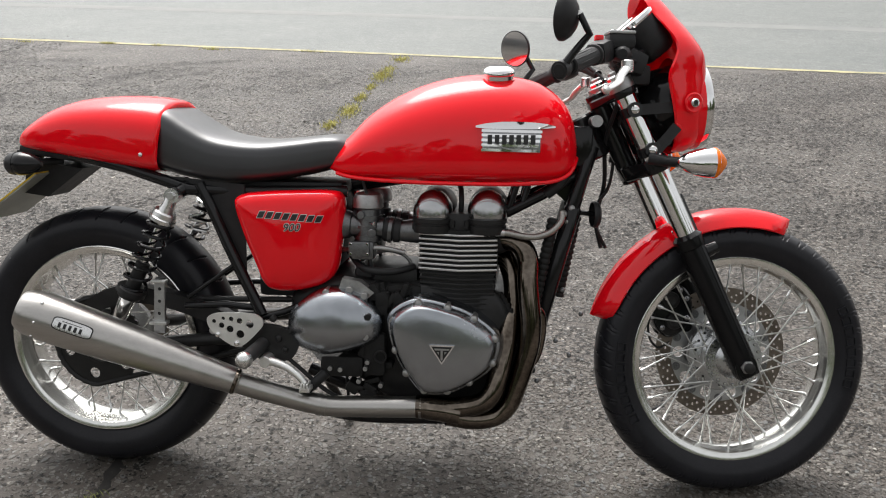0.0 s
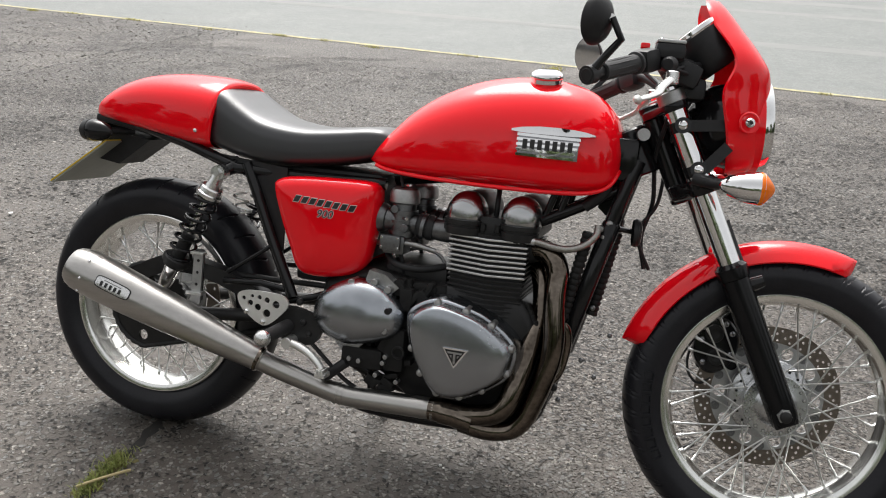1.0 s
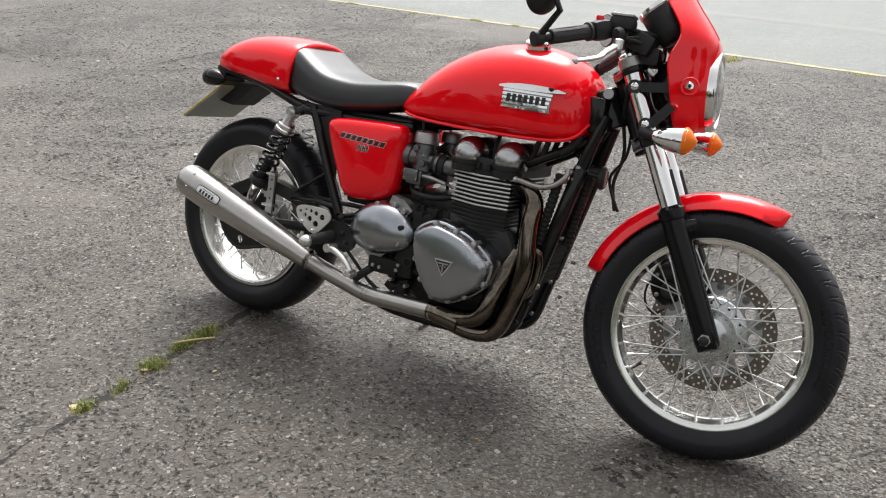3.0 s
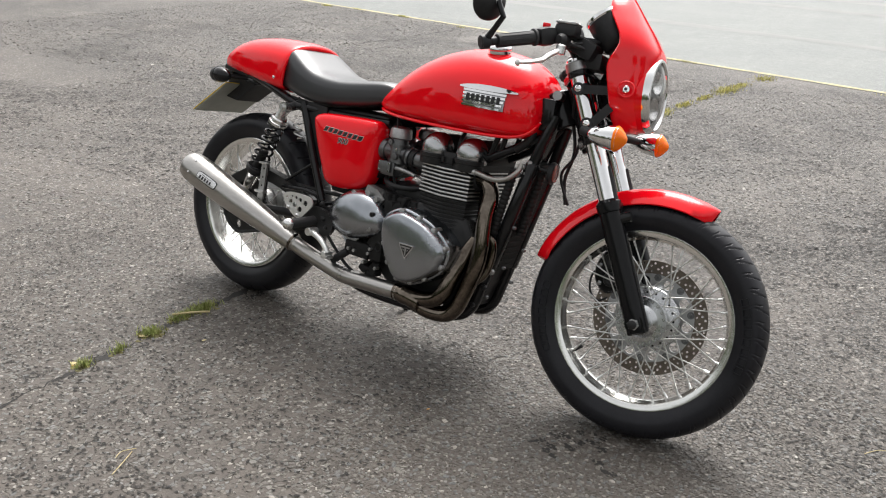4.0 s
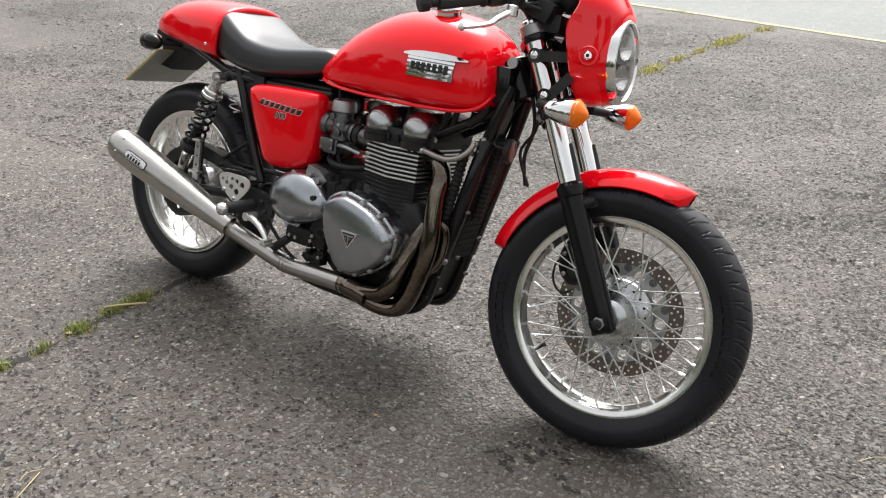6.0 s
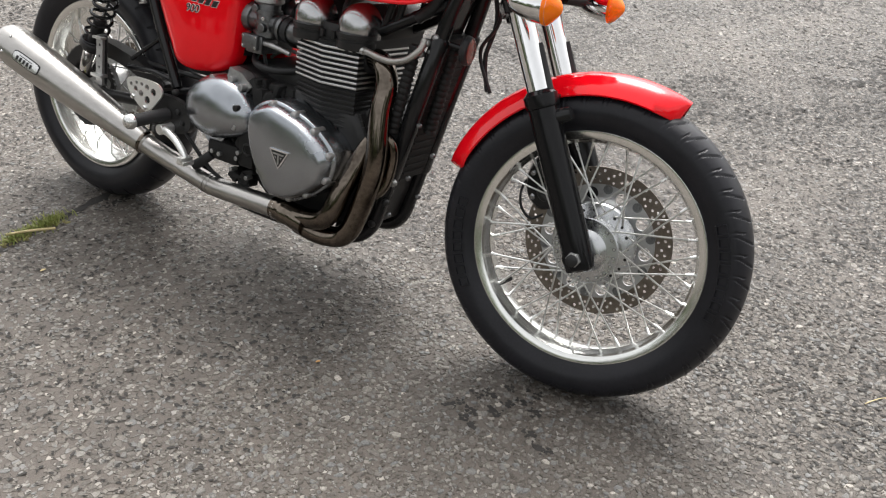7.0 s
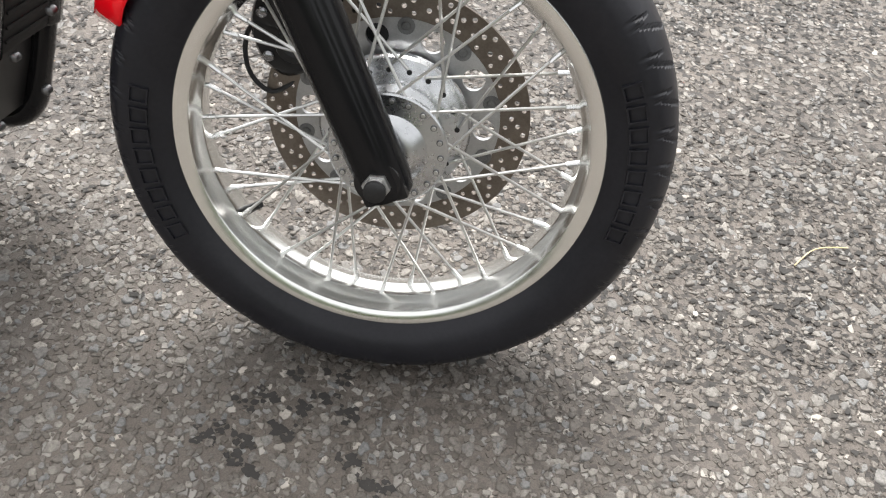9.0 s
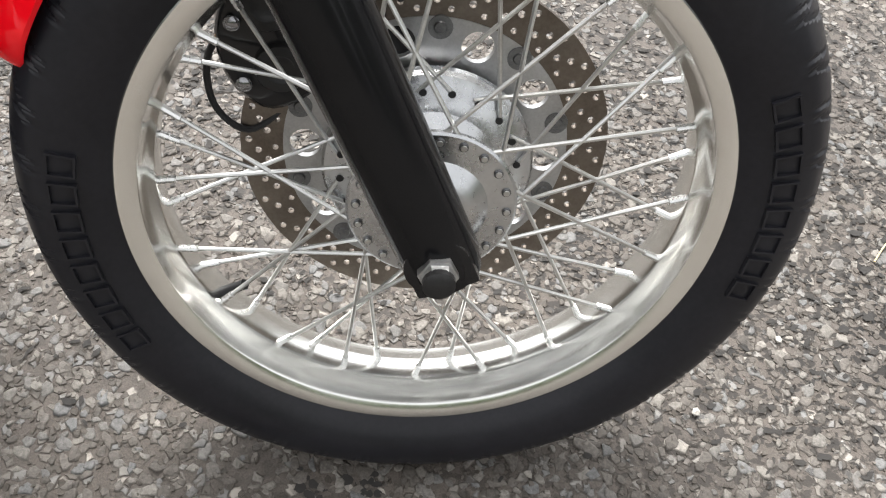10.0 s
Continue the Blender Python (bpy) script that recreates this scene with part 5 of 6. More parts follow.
for x, z, r in ((0.460, 0.365, 0.008), (0.475, 0.340, 0.007), (0.490, 0.385, 0.007), (0.448, 0.410, 0.008)):
    bolt((x, -0.164, z), (0, -1, 0), r, 0.008, bike, SATIN, name="mount_bolt")
part("brake_line", tube(smooth_path([(0.445, -0.155, 0.345), (0.50, -0.158, 0.300), (0.56, -0.15, 0.245), (0.60, -0.13, 0.215)], 6), 0.005, 8), PLASTIC, bike)
part("side_stand", tube([(0.50, 0.115, 0.20), (0.535, 0.185, 0.095), (0.565, 0.235, 0.020)], [0.012, 0.011, 0.010], 14), BLACK, bike, "black side stand, swung out")
part("stand_foot", box((0.568, 0.240, 0.014), (0.05, 0.035, 0.006), 0.002, m=Matrix.Rotation(radians(12), 4, "X")), BLACK, bike)
part("overflow_hose", tube(smooth_path([(0.60, -0.09, 0.30), (0.602, -0.095, 0.24), (0.608, -0.10, 0.19)], 5), 0.0035, 8), PLASTIC, bike)
part("coil_hook", tube([(0.262 + 0.006 * a / 6 + 0.017 * math.cos(a), -0.128 + 0.017 * math.sin(a) * 0.5, 0.640 - 0.0035 * a) for a in spread(0, 15, 60)], 0.0026, 6), SPOKE, bike, "small bright coil spring")

# ---- tail: tray, number plate, indicators ----
part("tail_tray", box((-0.02, 0, 0.752), (0.30, 0.16, 0.018), 0.006, m=Matrix.Rotation(radians(8.5), 4, "Y")), PLASTIC, bike, "black tail tray under the cowl")
part("frame_side_plate", plate([(0.185, 0.722), (0.375, 0.705), (0.375, 0.500), (0.335, 0.575), (0.285, 0.665)], -0.118, -0.112), PLASTIC, bike)
part("plate_bracket", rings_mesh([[V(p) for p in ring] for ring in (
    [(-0.165, -0.055, 0.745), (-0.030, -0.055, 0.728), (-0.030, 0.055, 0.728), (-0.165, 0.055, 0.745)],
    [(-0.178, -0.050, 0.668), (-0.120, -0.050, 0.660), (-0.120, 0.050, 0.660), (-0.178, 0.050, 0.668)])]), PLASTIC, bike, "black plate bracket")
n0, n1 = V((-0.268, 0, 0.601)), V((-0.112, 0, 0.716))
pd = (n1 - n0).normalized()
pn = V((-pd.z, 0, pd.x))


def plate_slab(lo, hi, y0, y1, back, face):
    bm = bmesh.new()
    rows = []
    for off in (back, face):
        rows.append([n0 + pd * t + pn * off + V((0, y, 0)) for t, y in ((lo, y0), (hi, y0), (hi, y1), (lo, y1))])
    return rings_mesh(rows, bm)


PL = (n1 - n0).length
plate_ob = part("number_plate", plate_slab(0, PL, -0.112, 0.112, 0.0, 0.003), PLATEBACK, bike, "number plate seen from its grey back")
part("plate_face", plate_slab(-0.001, PL + 0.001, -0.1135, 0.1135, 0.0032, 0.0062), YELLOW, plate_ob, "yellow reflective plate face")
for k in range(3):
    part("plate_mark", plate_slab(0.105, 0.165, -0.085 + 0.062 * k, -0.045 + 0.062 * k, 0.0063, 0.0068), INK, plate_ob)
    part("plate_mark", plate_slab(0.025, 0.085, -0.085 + 0.062 * k, -0.045 + 0.062 * k, 0.0063, 0.0068), INK, plate_ob)
part("plate_clip", plate_slab(0.16, 0.185, -0.02, 0.02, -0.004, -0.0005), SPOKE, plate_ob)
for s in (1, -1):
    c = V((-0.134, s * -0.118, 0.742))
    lamp = part("rear_indicator", tube([c + V((x, 0, 0)) for x in (0.040, 0.030, 0.015, -0.005, -0.020, -0.030, -0.034)], [0.006, 0.016, 0.023, 0.027, 0.026, 0.018, 0.006], 24), BLACK, bike, "small black rear indicator")
    part("indicator_lens", tube([c + V((x, 0, 0)) for x in (-0.020, -0.034, -0.042, -0.046)], [0.0265, 0.024, 0.016, 0.004], 24), PLASTIC, lamp)
    part("indicator_stalk", tube([c + V((0.008, s * 0.02, 0)), c + V((0.050, s * 0.075, 0.004))], 0.009, 12), PLASTIC, lamp)
part("tail_light", box((-0.185, 0, 0.755), (0.03, 0.08, 0.03), 0.008), PLASTIC, bike)

# ---- front end, which turns with the bars ----
def steered(name, bm, material, label="", sharp=38):
    return part(name, bm, material, bike, label, STEER, sharp)


FT, FA = V((-0.312, 0, 0.640)), V((0.000, 0, 0.002))       # fork leg: top and axle
fd = (FT - FA).normalized()
fo = V((fd.z, 0, -fd.x))                                    # forwards, square to the leg


LEG = 0.086


def along(t, y, fwd=0.0):
    """A point t metres up a leg from the axle."""
    return FA + fd * t + fo * fwd + V((0, y, 0))


FL = (FT - FA).length
for s in (-1, 1):
    y = LEG * s
    leg = steered("fork_leg", tube([along(t, y) for t in (-0.030, -0.026, -0.010, 0.040, 0.250, 0.292, 0.294, 0.300, 0.318, 0.320, 0.327)], [0.020, 0.027, 0.0300, 0.0300, 0.0300, 0.0295, 0.0325, 0.0335, 0.0335, 0.031, 0.024], 28), FORKPAINT, "black painted fork leg")
    part("stanchion", tube([along(t, y) for t in (0.310, FL - 0.004, FL)], [0.0235, 0.0235, 0.020], 28), CHROME, leg, "chrome fork tube")
    part("fork_cap", tube([along(t, y) for t in (FL, FL + 0.006, FL + 0.009)], [0.017, 0.017, 0.014], 6), ALLOY, leg)
    part("axle_lug", tube([V((0.0, y - 0.024, 0.0)), V((0.0, y + 0.024, 0.0))], 0.0245, 28), BLACK, leg)
    part("axle_foot", box((0.006, y, -0.012), (0.050, 0.040, 0.030), 0.005, m=Matrix.Rotation(radians(-25), 4, "Y")), BLACK, leg)
    # short plastic guard in front of the bright tube
    rows = []
    for t, w in ((0.318, 0.030), (0.345, 0.029), (0.400, 0.024), (0.412, 0.018)):
        rows.append([along(t, y + q * w * 0.5, 0.029 - 0.014 * q * q) for q in (-1, -0.6, -0.2, 0.2, 0.6, 1)] + [along(t, y + q * w * 0.5, 0.025 - 0.014 * q * q) for q in (1, 0.6, 0.2, -0.2, -0.6, -1)])
    part("stone_guard", rings_mesh(rows), PLASTIC, leg, "black plastic fork guard")
    part("mudguard_bracket", box(along(0.305, y * 0.72, 0.012), (0.030, 0.030, 0.026), 0.004), BLACK, leg)
    part("fork_boss", tube([along(0.270, y, 0.020), along(0.270, y, 0.052)], [0.016, 0.013], 14), BLACK, leg)
part("axle_nut", tube([(0, -0.108, 0), (0, -0.110, 0), (0, -0.120, 0), (0, -0.1205, 0), (0, -0.126, 0)], [0.0145, 0.0150, 0.0150, 0.0130, 0.0120], 6), ALLOY, bike, "bright axle nut", STEER)
part("axle_cap", tube([(0, -0.125, 0), (0, -0.130, 0), (0, -0.132, 0)], [0.0120, 0.0120, 0.009], 20), SATIN, bike, "", STEER)
part("axle_spindle", rod((0, -0.108, 0), (0, 0.115, 0), 0.010, n=16), SPOKE, bike, "", STEER)
part("wheel_spacer", tube([(0, -0.064, 0), (0, -0.058, 0)], 0.019, 20), SATIN, bike, "", STEER)
# yokes
for t, h, nm, grow in ((0.495, 0.034, "lower_yoke", 0.030), (0.668, 0.020, "upper_yoke", 0.028)):
    base = along(t, 0)
    pts = [(grow * math.cos(a), LEG + grow * math.sin(a)) for a in spread(0.0, math.pi, 11)] + [(-0.058, 0.035), (-0.062, 0.0)]
    pts = pts + [(x, -y) for x, y in pts[::-1][1:]]
    rows = [[base + fd * dz + fo * x * k + V((0, y * (0.98 if k < 1 else 1.0), 0)) for x, y in pts] for dz, k in ((-h / 2, 0.94), (-h / 2 + 0.003, 1.0), (h / 2 - 0.003, 1.0), (h / 2, 0.94))]
    steered(nm, rings_mesh(rows), BLACK, "black fork yoke")
steered("steering_stem", rod(along(0.47, 0, -0.038), along(0.69, 0, -0.038), 0.024, n=20), BLACK)
for s in (-1, 1):
    for t, tx, tz in ((0.625, -0.190, 0.571), (0.530, -0.180, 0.530)):
        q = along(t, LEG * s)
        collar = steered("bracket_clamp", tube([q - fd * 0.011, q + fd * 0.011], 0.0262, 24), BLACK)
        part("clamp_boss", tube([q + V((0, 0.018 * s, 0)), q + V((0, 0.032 * s, 0))], 0.0165, 18), BLACK, collar)
        bolt(q + V((0, 0.032 * s, 0)), (0, s, 0), 0.0095, 0.006, collar, CHROME)
        a, b = q + V((0.010, 0.026 * s, 0)), V((tx, 0.112 * s, tz))
        dd = (b - a).normalized()
        nn = V((-dd.z, 0, dd.x)) * 0.0115
        rows = [[a + nn, a - nn, a - nn + V((0, 0.004 * s, 0)), a + nn + V((0, 0.004 * s, 0))], [b + nn, b - nn, b - nn + V((0, 0.004 * s, 0)), b + nn + V((0, 0.004 * s, 0))]]
        part("fairing_stay", rings_mesh(rows), PLASTIC, collar, "flat black fairing stay")

# mudguard
rows = []
for a in spread(radians(68), radians(164), 40):
    end = min((a - radians(68)) / radians(8), (radians(164) - a) / radians(8), 1.0)
    half = 0.056 * (0.35 + 0.65 * math.sqrt(max(end, 0.0)))
    r = 0.346
    outer, inner = [], []
    for q in spread(-1, 1, 13):
        drop = 0.040 * abs(q) ** 2.6
        outer.append(V(((r - drop) * math.cos(a), half * q, (r - drop) * math.sin(a) + 0.004)))
        inner.append(V(((r - drop - 0.003) * math.cos(a), half * q * 0.96, (r - drop - 0.003) * math.sin(a) + 0.004)))
    rows.append(outer + inner[::-1])
guard = steered("front_mudguard", rings_mesh(rows), RED, "glossy red front mudguard", 60)
bolt((-0.160, -0.062, 0.296), (0, -1, 0.2), 0.007, 0.007, guard)

# brake calliper on the far side
CAL = smooth_path([(-0.170, 0.118), (-0.150, 0.158), (-0.112, 0.166), (-0.082, 0.140), (-0.076, 0.098), (-0.092, 0.058), (-0.128, 0.036), (-0.158, 0.052), (-0.172, 0.084)], 4, True)
cal = steered("brake_calliper", pillow(CAL, [(0.96, 0.092), (1.0, 0.088), (1.0, 0.044), (0.97, 0.038), (0.90, 0.034), (0.84, 0.0335)]), BLACK, "black brake calliper", 30)
for x, z in ((-0.132, 0.128), (-0.122, 0.078)):
    part("piston_cover", lathe([(0.0, -0.006), (0.010, -0.006), (0.012, -0.0075), (0.019, -0.0070), (0.0205, -0.004), (0.0205, 0.004)], 28), SATIN, cal, "", Matrix.Translation((x, 0.034, z)))
for x, z in ((-0.158, 0.112), (-0.150, 0.062), (-0.094, 0.132), (-0.092, 0.086), (-0.110, 0.152)):
    part("calliper_bolt", tube([(x, 0.038, z), (x, 0.030, z), (x, 0.0285, z)], [0.0065, 0.0065, 0.0045], 12), DARKCHROME, cal)
for k in range(3):
    part("calliper_rib", box((-0.152 + 0.018 * k, 0.060, 0.163 - 0.004 * abs(k - 1)), (0.005, 0.044, 0.012), 0.0015), SATIN, cal)
part("pad_pin", rod((-0.168, 0.058, 0.098), (-0.078, 0.058, 0.118), 0.003, n=8), CHROME, cal)
part("calliper_carrier", plate(smooth_path([(-0.120, 0.165), (-0.060, 0.140), (-0.050, 0.060), (-0.085, 0.018), (-0.130, 0.030), (-0.160, 0.060)], 3, True), 0.066, 0.080), SATIN, cal)
part("brake_hose", tube(smooth_path([(-0.150, 0.045, 0.115), (-0.178, 0.045, 0.080), (-0.176, 0.045, 0.035), (-0.150, 0.050, 0.010), (-0.120, 0.055, 0.030)], 6), 0.0030, 8), PLASTIC, cal)

# ---- bikini fairing and headlamp ----
FAIR = [  # z, nose x, edge x, half width
    (0.476, -0.135, -0.168, 0.050), (0.490, -0.116, -0.172, 0.080), (0.515, -0.104, -0.178, 0.106), (0.550, -0.098, -0.185, 0.122), (0.585, -0.096, -0.194, 0.129), (0.620, -0.096, -0.203, 0.132), (0.645, -0.098, -0.203, 0.132),
    (0.670, -0.101, -0.193, 0.131), (0.692, -0.107, -0.187, 0.128), (0.715, -0.122, -0.193, 0.122), (0.740, -0.141, -0.210, 0.112), (0.768, -0.165, -0.231, 0.097), (0.795, -0.187, -0.243, 0.078), (0.815, -0.204, -0.247, 0.058), (0.830, -0.218, -0.247, 0.034)]
rows = []
for z, xf, xr, w in smooth_path(FAIR, 3):
    fwd, bck = [], []
    for q in spread(-1, 1, 33):
        x = xr + (xf - xr) * (1 - abs(q) ** 3.4)
        y = w * (1.18 * q - 0.18 * q ** 3)
        fwd.append(V((x, y, z)))
        bck.append(V((x - 0.004, y * 0.972, z)))
    rows.append(fwd + bck[::-1])
shell = rings_mesh(rows)
inside = [f for f in shell.faces if f.calc_center_median().x > -0.165 and (f.calc_center_median().y ** 2 + (f.calc_center_median().z - 0.583) ** 2) < 0.0905 ** 2]
bmesh.ops.delete(shell, geom=inside, context="FACES")      # the opening for the headlamp
fairing = steered("fairing", shell, RED, "glossy red bikini fairing round the headlamp", 50)
edge = [(x, y, z) for z, xf, x, y in smooth_path(FAIR, 3)]
for s in (-1, 1):
    c = V((-0.147, 0.1215 * s, 0.580))
    part("fairing_dimple", lathe([(0.0, -0.0035), (0.012, -0.0030), (0.0155, -0.0012), (0.0180, 0.0004), (0.0200, 0.0003), (0.0225, -0.002)], 28), RED, fairing, "", Matrix.Translation(c) @ Matrix.Rotation(radians(180 if s < 0 else 0), 4, "Z") @ Matrix.Rotation(radians(-14 * s if s > 0 else 14), 4, "Z"))
    part("fairing_bolt", tube([c, c + V((0.0, 0.006 * s, 0)), c + V((0.001, 0.008 * s, 0))], [0.0095, 0.0095, 0.0070], 18), CHROME, fairing)
    part("bolt_socket", tube([c + V((0, 0.004 * s, 0)), c + V((0.001, 0.0092 * s, 0))], 0.0045, 6), SATIN, fairing)
part("fairing_piping", tube([(xf + 0.0005, 0.0, z) for z, xf, xr, w in smooth_path(FAIR, 3)[26:]], 0.0018, 6), RED, fairing)
FACE = Matrix.Translation((-0.107, 0, 0.583)) @ Matrix.Rotation(radians(-4), 4, "Y") @ Matrix.Rotation(-HALF, 4, "Z")     # lathe axis forwards
head = part("headlamp", lathe([(0.0, -0.150), (0.030, -0.147), (0.060, -0.130), (0.082, -0.100), (0.092, -0.060), (0.094, -0.010)], 48), BLACK, bike, "round chrome-rimmed headlamp", STEER @ FACE)
part("lamp_rim", lathe([(0.098, -0.030), (0.099, -0.006), (0.0985, 0.006), (0.094, 0.014), (0.088, 0.015), (0.084, 0.010), (0.083, 0.0)], 56), CHROME, head, "chrome headlamp rim")
part("lamp_surround", lathe([(0.0995, -0.004), (0.101, -0.020), (0.108, -0.060)], 56), RED, head)
part("lamp_bowl", lathe([(0.083, 0.002), (0.080, -0.004), (0.060, -0.014), (0.0, -0.020)], 48), SATIN, head)
part("lamp_halo", lathe([(0.083, 0.002), (0.0825, 0.007), (0.078, 0.006), (0.077, -0.002)], 48), CARRIER, head, "pale ring inside the headlamp")
for z, w in ((0.034, 0.034), (-0.034, 0.034)):
    part("lamp_reflector", lathe([(0.0, -0.008), (w * 0.5, -0.005), (w * 0.85, 0.002), (w, 0.008)], 32), CHROME, head, "", Matrix.Translation((0, -0.002, z)) @ Matrix.Diagonal((1.5, 1, 0.85, 1)))
part("lamp_bar", box((0, -0.001, 0.0), (0.13, 0.012, 0.012), 0.003), SATIN, head)
part("lamp_lens", lathe([(0.0, 0.024), (0.030, 0.0225), (0.060, 0.018), (0.083, 0.010), (0.083, 0.008), (0.060, 0.0155), (0.030, 0.020), (0.0, 0.0215)], 48), GLASS, head, "clear domed headlamp glass").visible_shadow = False
# indicators
for s, c in ((-1, V((-0.150, -0.190, 0.452))), (1, V((-0.130, 0.168, 0.462)))):
    body = steered("front_indicator", tube([c + V((x, 0, 0)) for x in (-0.052, -0.046, -0.034, -0.016, 0.004, 0.024, 0.030)], [0.004, 0.012, 0.020, 0.0265, 0.0305, 0.0320, 0.0315], 28), CHROME, "chrome bullet indicator with amber lens", 60)
    part("indicator_lens", tube([c + V((x, 0, 0)) for x in (0.020, 0.024, 0.029, 0.036, 0.045, 0.051, 0.053)], [0.0310, 0.0325, 0.0320, 0.0265, 0.0165, 0.0080, 0.002], 28), ORANGE, body, "amber plastic lens", sharp=60)
    part("indicator_stalk", tube([c + V((-0.030, -s * 0.012, 0)), c + V((-0.055, -s * 0.060, 0.002)), V((-0.240, s * 0.115, 0.460))], [0.010, 0.012, 0.013], 14), PLASTIC, body)
# instruments
for s in (-1, 1):
    c, d = V((-0.262, 0.056 * s, 0.752)), V((-0.66, 0, 0.75)).normalized()
    pod = steered("instrument", tube([c - d * t for t in (0.085, 0.080, 0.060, 0.020, 0.0)], [0.030, 0.038, 0.044, 0.047, 0.047], 32), PLASTIC, "black instrument pod with chrome rim", 50)
    part("instrument_rim", tube([c, c + d * 0.004, c + d * 0.012, c + d * 0.014], [0.047, 0.0495, 0.0485, 0.044], 36), CHROME, pod)
    part("dial_face", tube([c + d * 0.004, c + d * 0.006], 0.043, 32), WHITE, pod, "pale dial face")
    part("dial_glass", tube([c + d * 0.012, c + d * 0.0135], 0.0435, 32), GLASS, pod).visible_shadow = False
steered("instrument_bracket", box((-0.275, 0, 0.690), (0.05, 0.16, 0.02), 0.005), PLASTIC)
# handlebars
for s in (-1, 1):
    root, knee, hold, tip = V((-0.310, LEG * s, 0.655)), V((-0.345, 0.150 * s, 0.680)), V((-0.385, 0.200 * s, 0.668)), V((-0.464, 0.298 * s, 0.630))
    bars = steered("handlebar", tube(smooth_path([root, knee, hold, tip], 6), 0.011, 16), SATIN, "black low handlebar")
    gd = (tip - hold).normalized()
    part("grip", tube([hold + gd * t for t in (0.0, 0.002, 0.008, 0.010, 0.060, 0.112, 0.114)], [0.018, 0.022, 0.022, 0.0175, 0.0165, 0.0175, 0.015], 20), GRIP, bars, "black rubber grip")
    for k in range(10):
        a = 2 * math.pi * k / 10
        e1 = gd.cross(V((0, 0, 1))).normalized()
        e2 = gd.cross(e1)
        off = 0.0168 * (math.cos(a) * e1 + math.sin(a) * e2)
        part("grip_rib", tube([hold + gd * 0.020 + off, hold + gd * 0.105 + off], 0.0013, 5), GRIP, bars)
    part("bar_end", tube([tip + gd * t for t in (0.006, 0.008, 0.024, 0.027)], [0.013, 0.0155, 0.0155, 0.012], 20), PLASTIC, bars)
    part("switch_housing", box(hold - gd * 0.028, (0.052, 0.046, 0.048), 0.016, m=gd.to_track_quat("X", "Z").to_matrix().to_4x4()), PLASTIC, bars, "black switch housing")
    part("clip_on_clamp", tube([along(t, LEG * s) for t in (0.672, 0.675, 0.697, 0.700)], [0.026, 0.029, 0.029, 0.024], 24), ALLOY, bars, "alloy clip-on clamp")
    lp = [hold + V((0.040, 0.030 * s, -0.036)) - gd * 0.05, hold + V((0.050, 0.02 * s, -0.044)), hold + V((0.042, 0.036 * s, -0.058)), hold + V((0.020, 0.068 * s, -0.071)), hold + V((0.003, 0.092 * s, -0.078))]
    part("lever", tube(smooth_path(lp, 6), [0.0105 - 0.00016 * k for k in range(25)], 12, squash=0.7), BRIGHT, bars, "polished aluminium lever")
    part("lever_ball", tube([lp[-1] + V((0.003, -0.004 * s, 0.002)), lp[-1], lp[-1] + V((-0.004, 0.005 * s, -0.002))], [0.006, 0.0095, 0.004], 14), BRIGHT, bars)
    part("lever_pivot", rod(lp[0] + V((0, 0, -0.012)), lp[0] + V((0, 0, 0.012)), 0.013, n=16), POLISHED, bars)
    # bar-end mirror on a cranked arm
    m0 = tip + gd * 0.016
    mc = V((-0.474, 0.324 * s, 0.722 if s < 0 else 0.742))
    mirror = steered("mirror", lathe([(0.0, 0.026), (0.012, 0.025), (0.028, 0.020), (0.039, 0.012), (0.0455, 0.003), (0.046, -0.002), (0.0435, -0.003)], 40), PLASTIC, "round black bar-end mirror")
    face = Matrix.Translation(mc) @ Matrix.Rotation(radians(-46 if s > 0 else -123), 4, "Z") @ Matrix.Rotation(radians(9 if s > 0 else -8), 4, "X")
    mirror.matrix_basis = STEER @ face
    part("mirror_glass", lathe([(0.0, -0.0022), (0.0435, -0.0022), (0.0435, -0.0035), (0.0, -0.0035)], 40), MIRROR, mirror, "round mirror glass")
    inv = face.inverted()
    arm = [inv @ p for p in (m0, m0 + V((0.020, 0.006 * s, 0.030)), V((-0.426, 0.330 * s, 0.690)), V((-0.446, 0.332 * s, 0.726)))]
    part("mirror_arm", tube(arm, [0.010, 0.0075, 0.0075, 0.0065], 12), BLACK, mirror, "black cranked mirror arm")
    part("mirror_joint", tube([arm[-1], inv @ (mc + V((0.022, 0, 0.002)))], 0.0075, 12), SPOKE, mirror)
    part("mirror_clamp", tube([inv @ (m0 - gd * 0.010), inv @ (m0 + gd * 0.010)], 0.0175, 18), PLASTIC, mirror)
part("kill_switch", box((-0.372, -0.176, 0.704), (0.018, 0.016, 0.012), 0.003), RED, bike, "", STEER)
res = steered("brake_reservoir", box((-0.322, -0.150, 0.700), (0.060, 0.055, 0.032), 0.012), PLASTIC, "black brake fluid reservoir with bright lid")
part("reservoir_lid", box((-0.322, -0.150, 0.718), (0.056, 0.052, 0.007), 0.003), ALLOY, res)
for dx, dy in ((-0.02, -0.018), (0.02, 0.018)):
    part("lid_screw", rod((-0.322 + dx, -0.150 + dy, 0.720), (-0.322 + dx, -0.150 + dy, 0.7235), 0.0035, n=8), CHROME, res)
steered("master_cylinder", tube([(-0.335, -0.128, 0.676), (-0.325, -0.150, 0.676), (-0.322, -0.185, 0.672), (-0.326, -0.192, 0.671)], [0.012, 0.016, 0.016, 0.011], 16), PLASTIC, "black brake master cylinder")
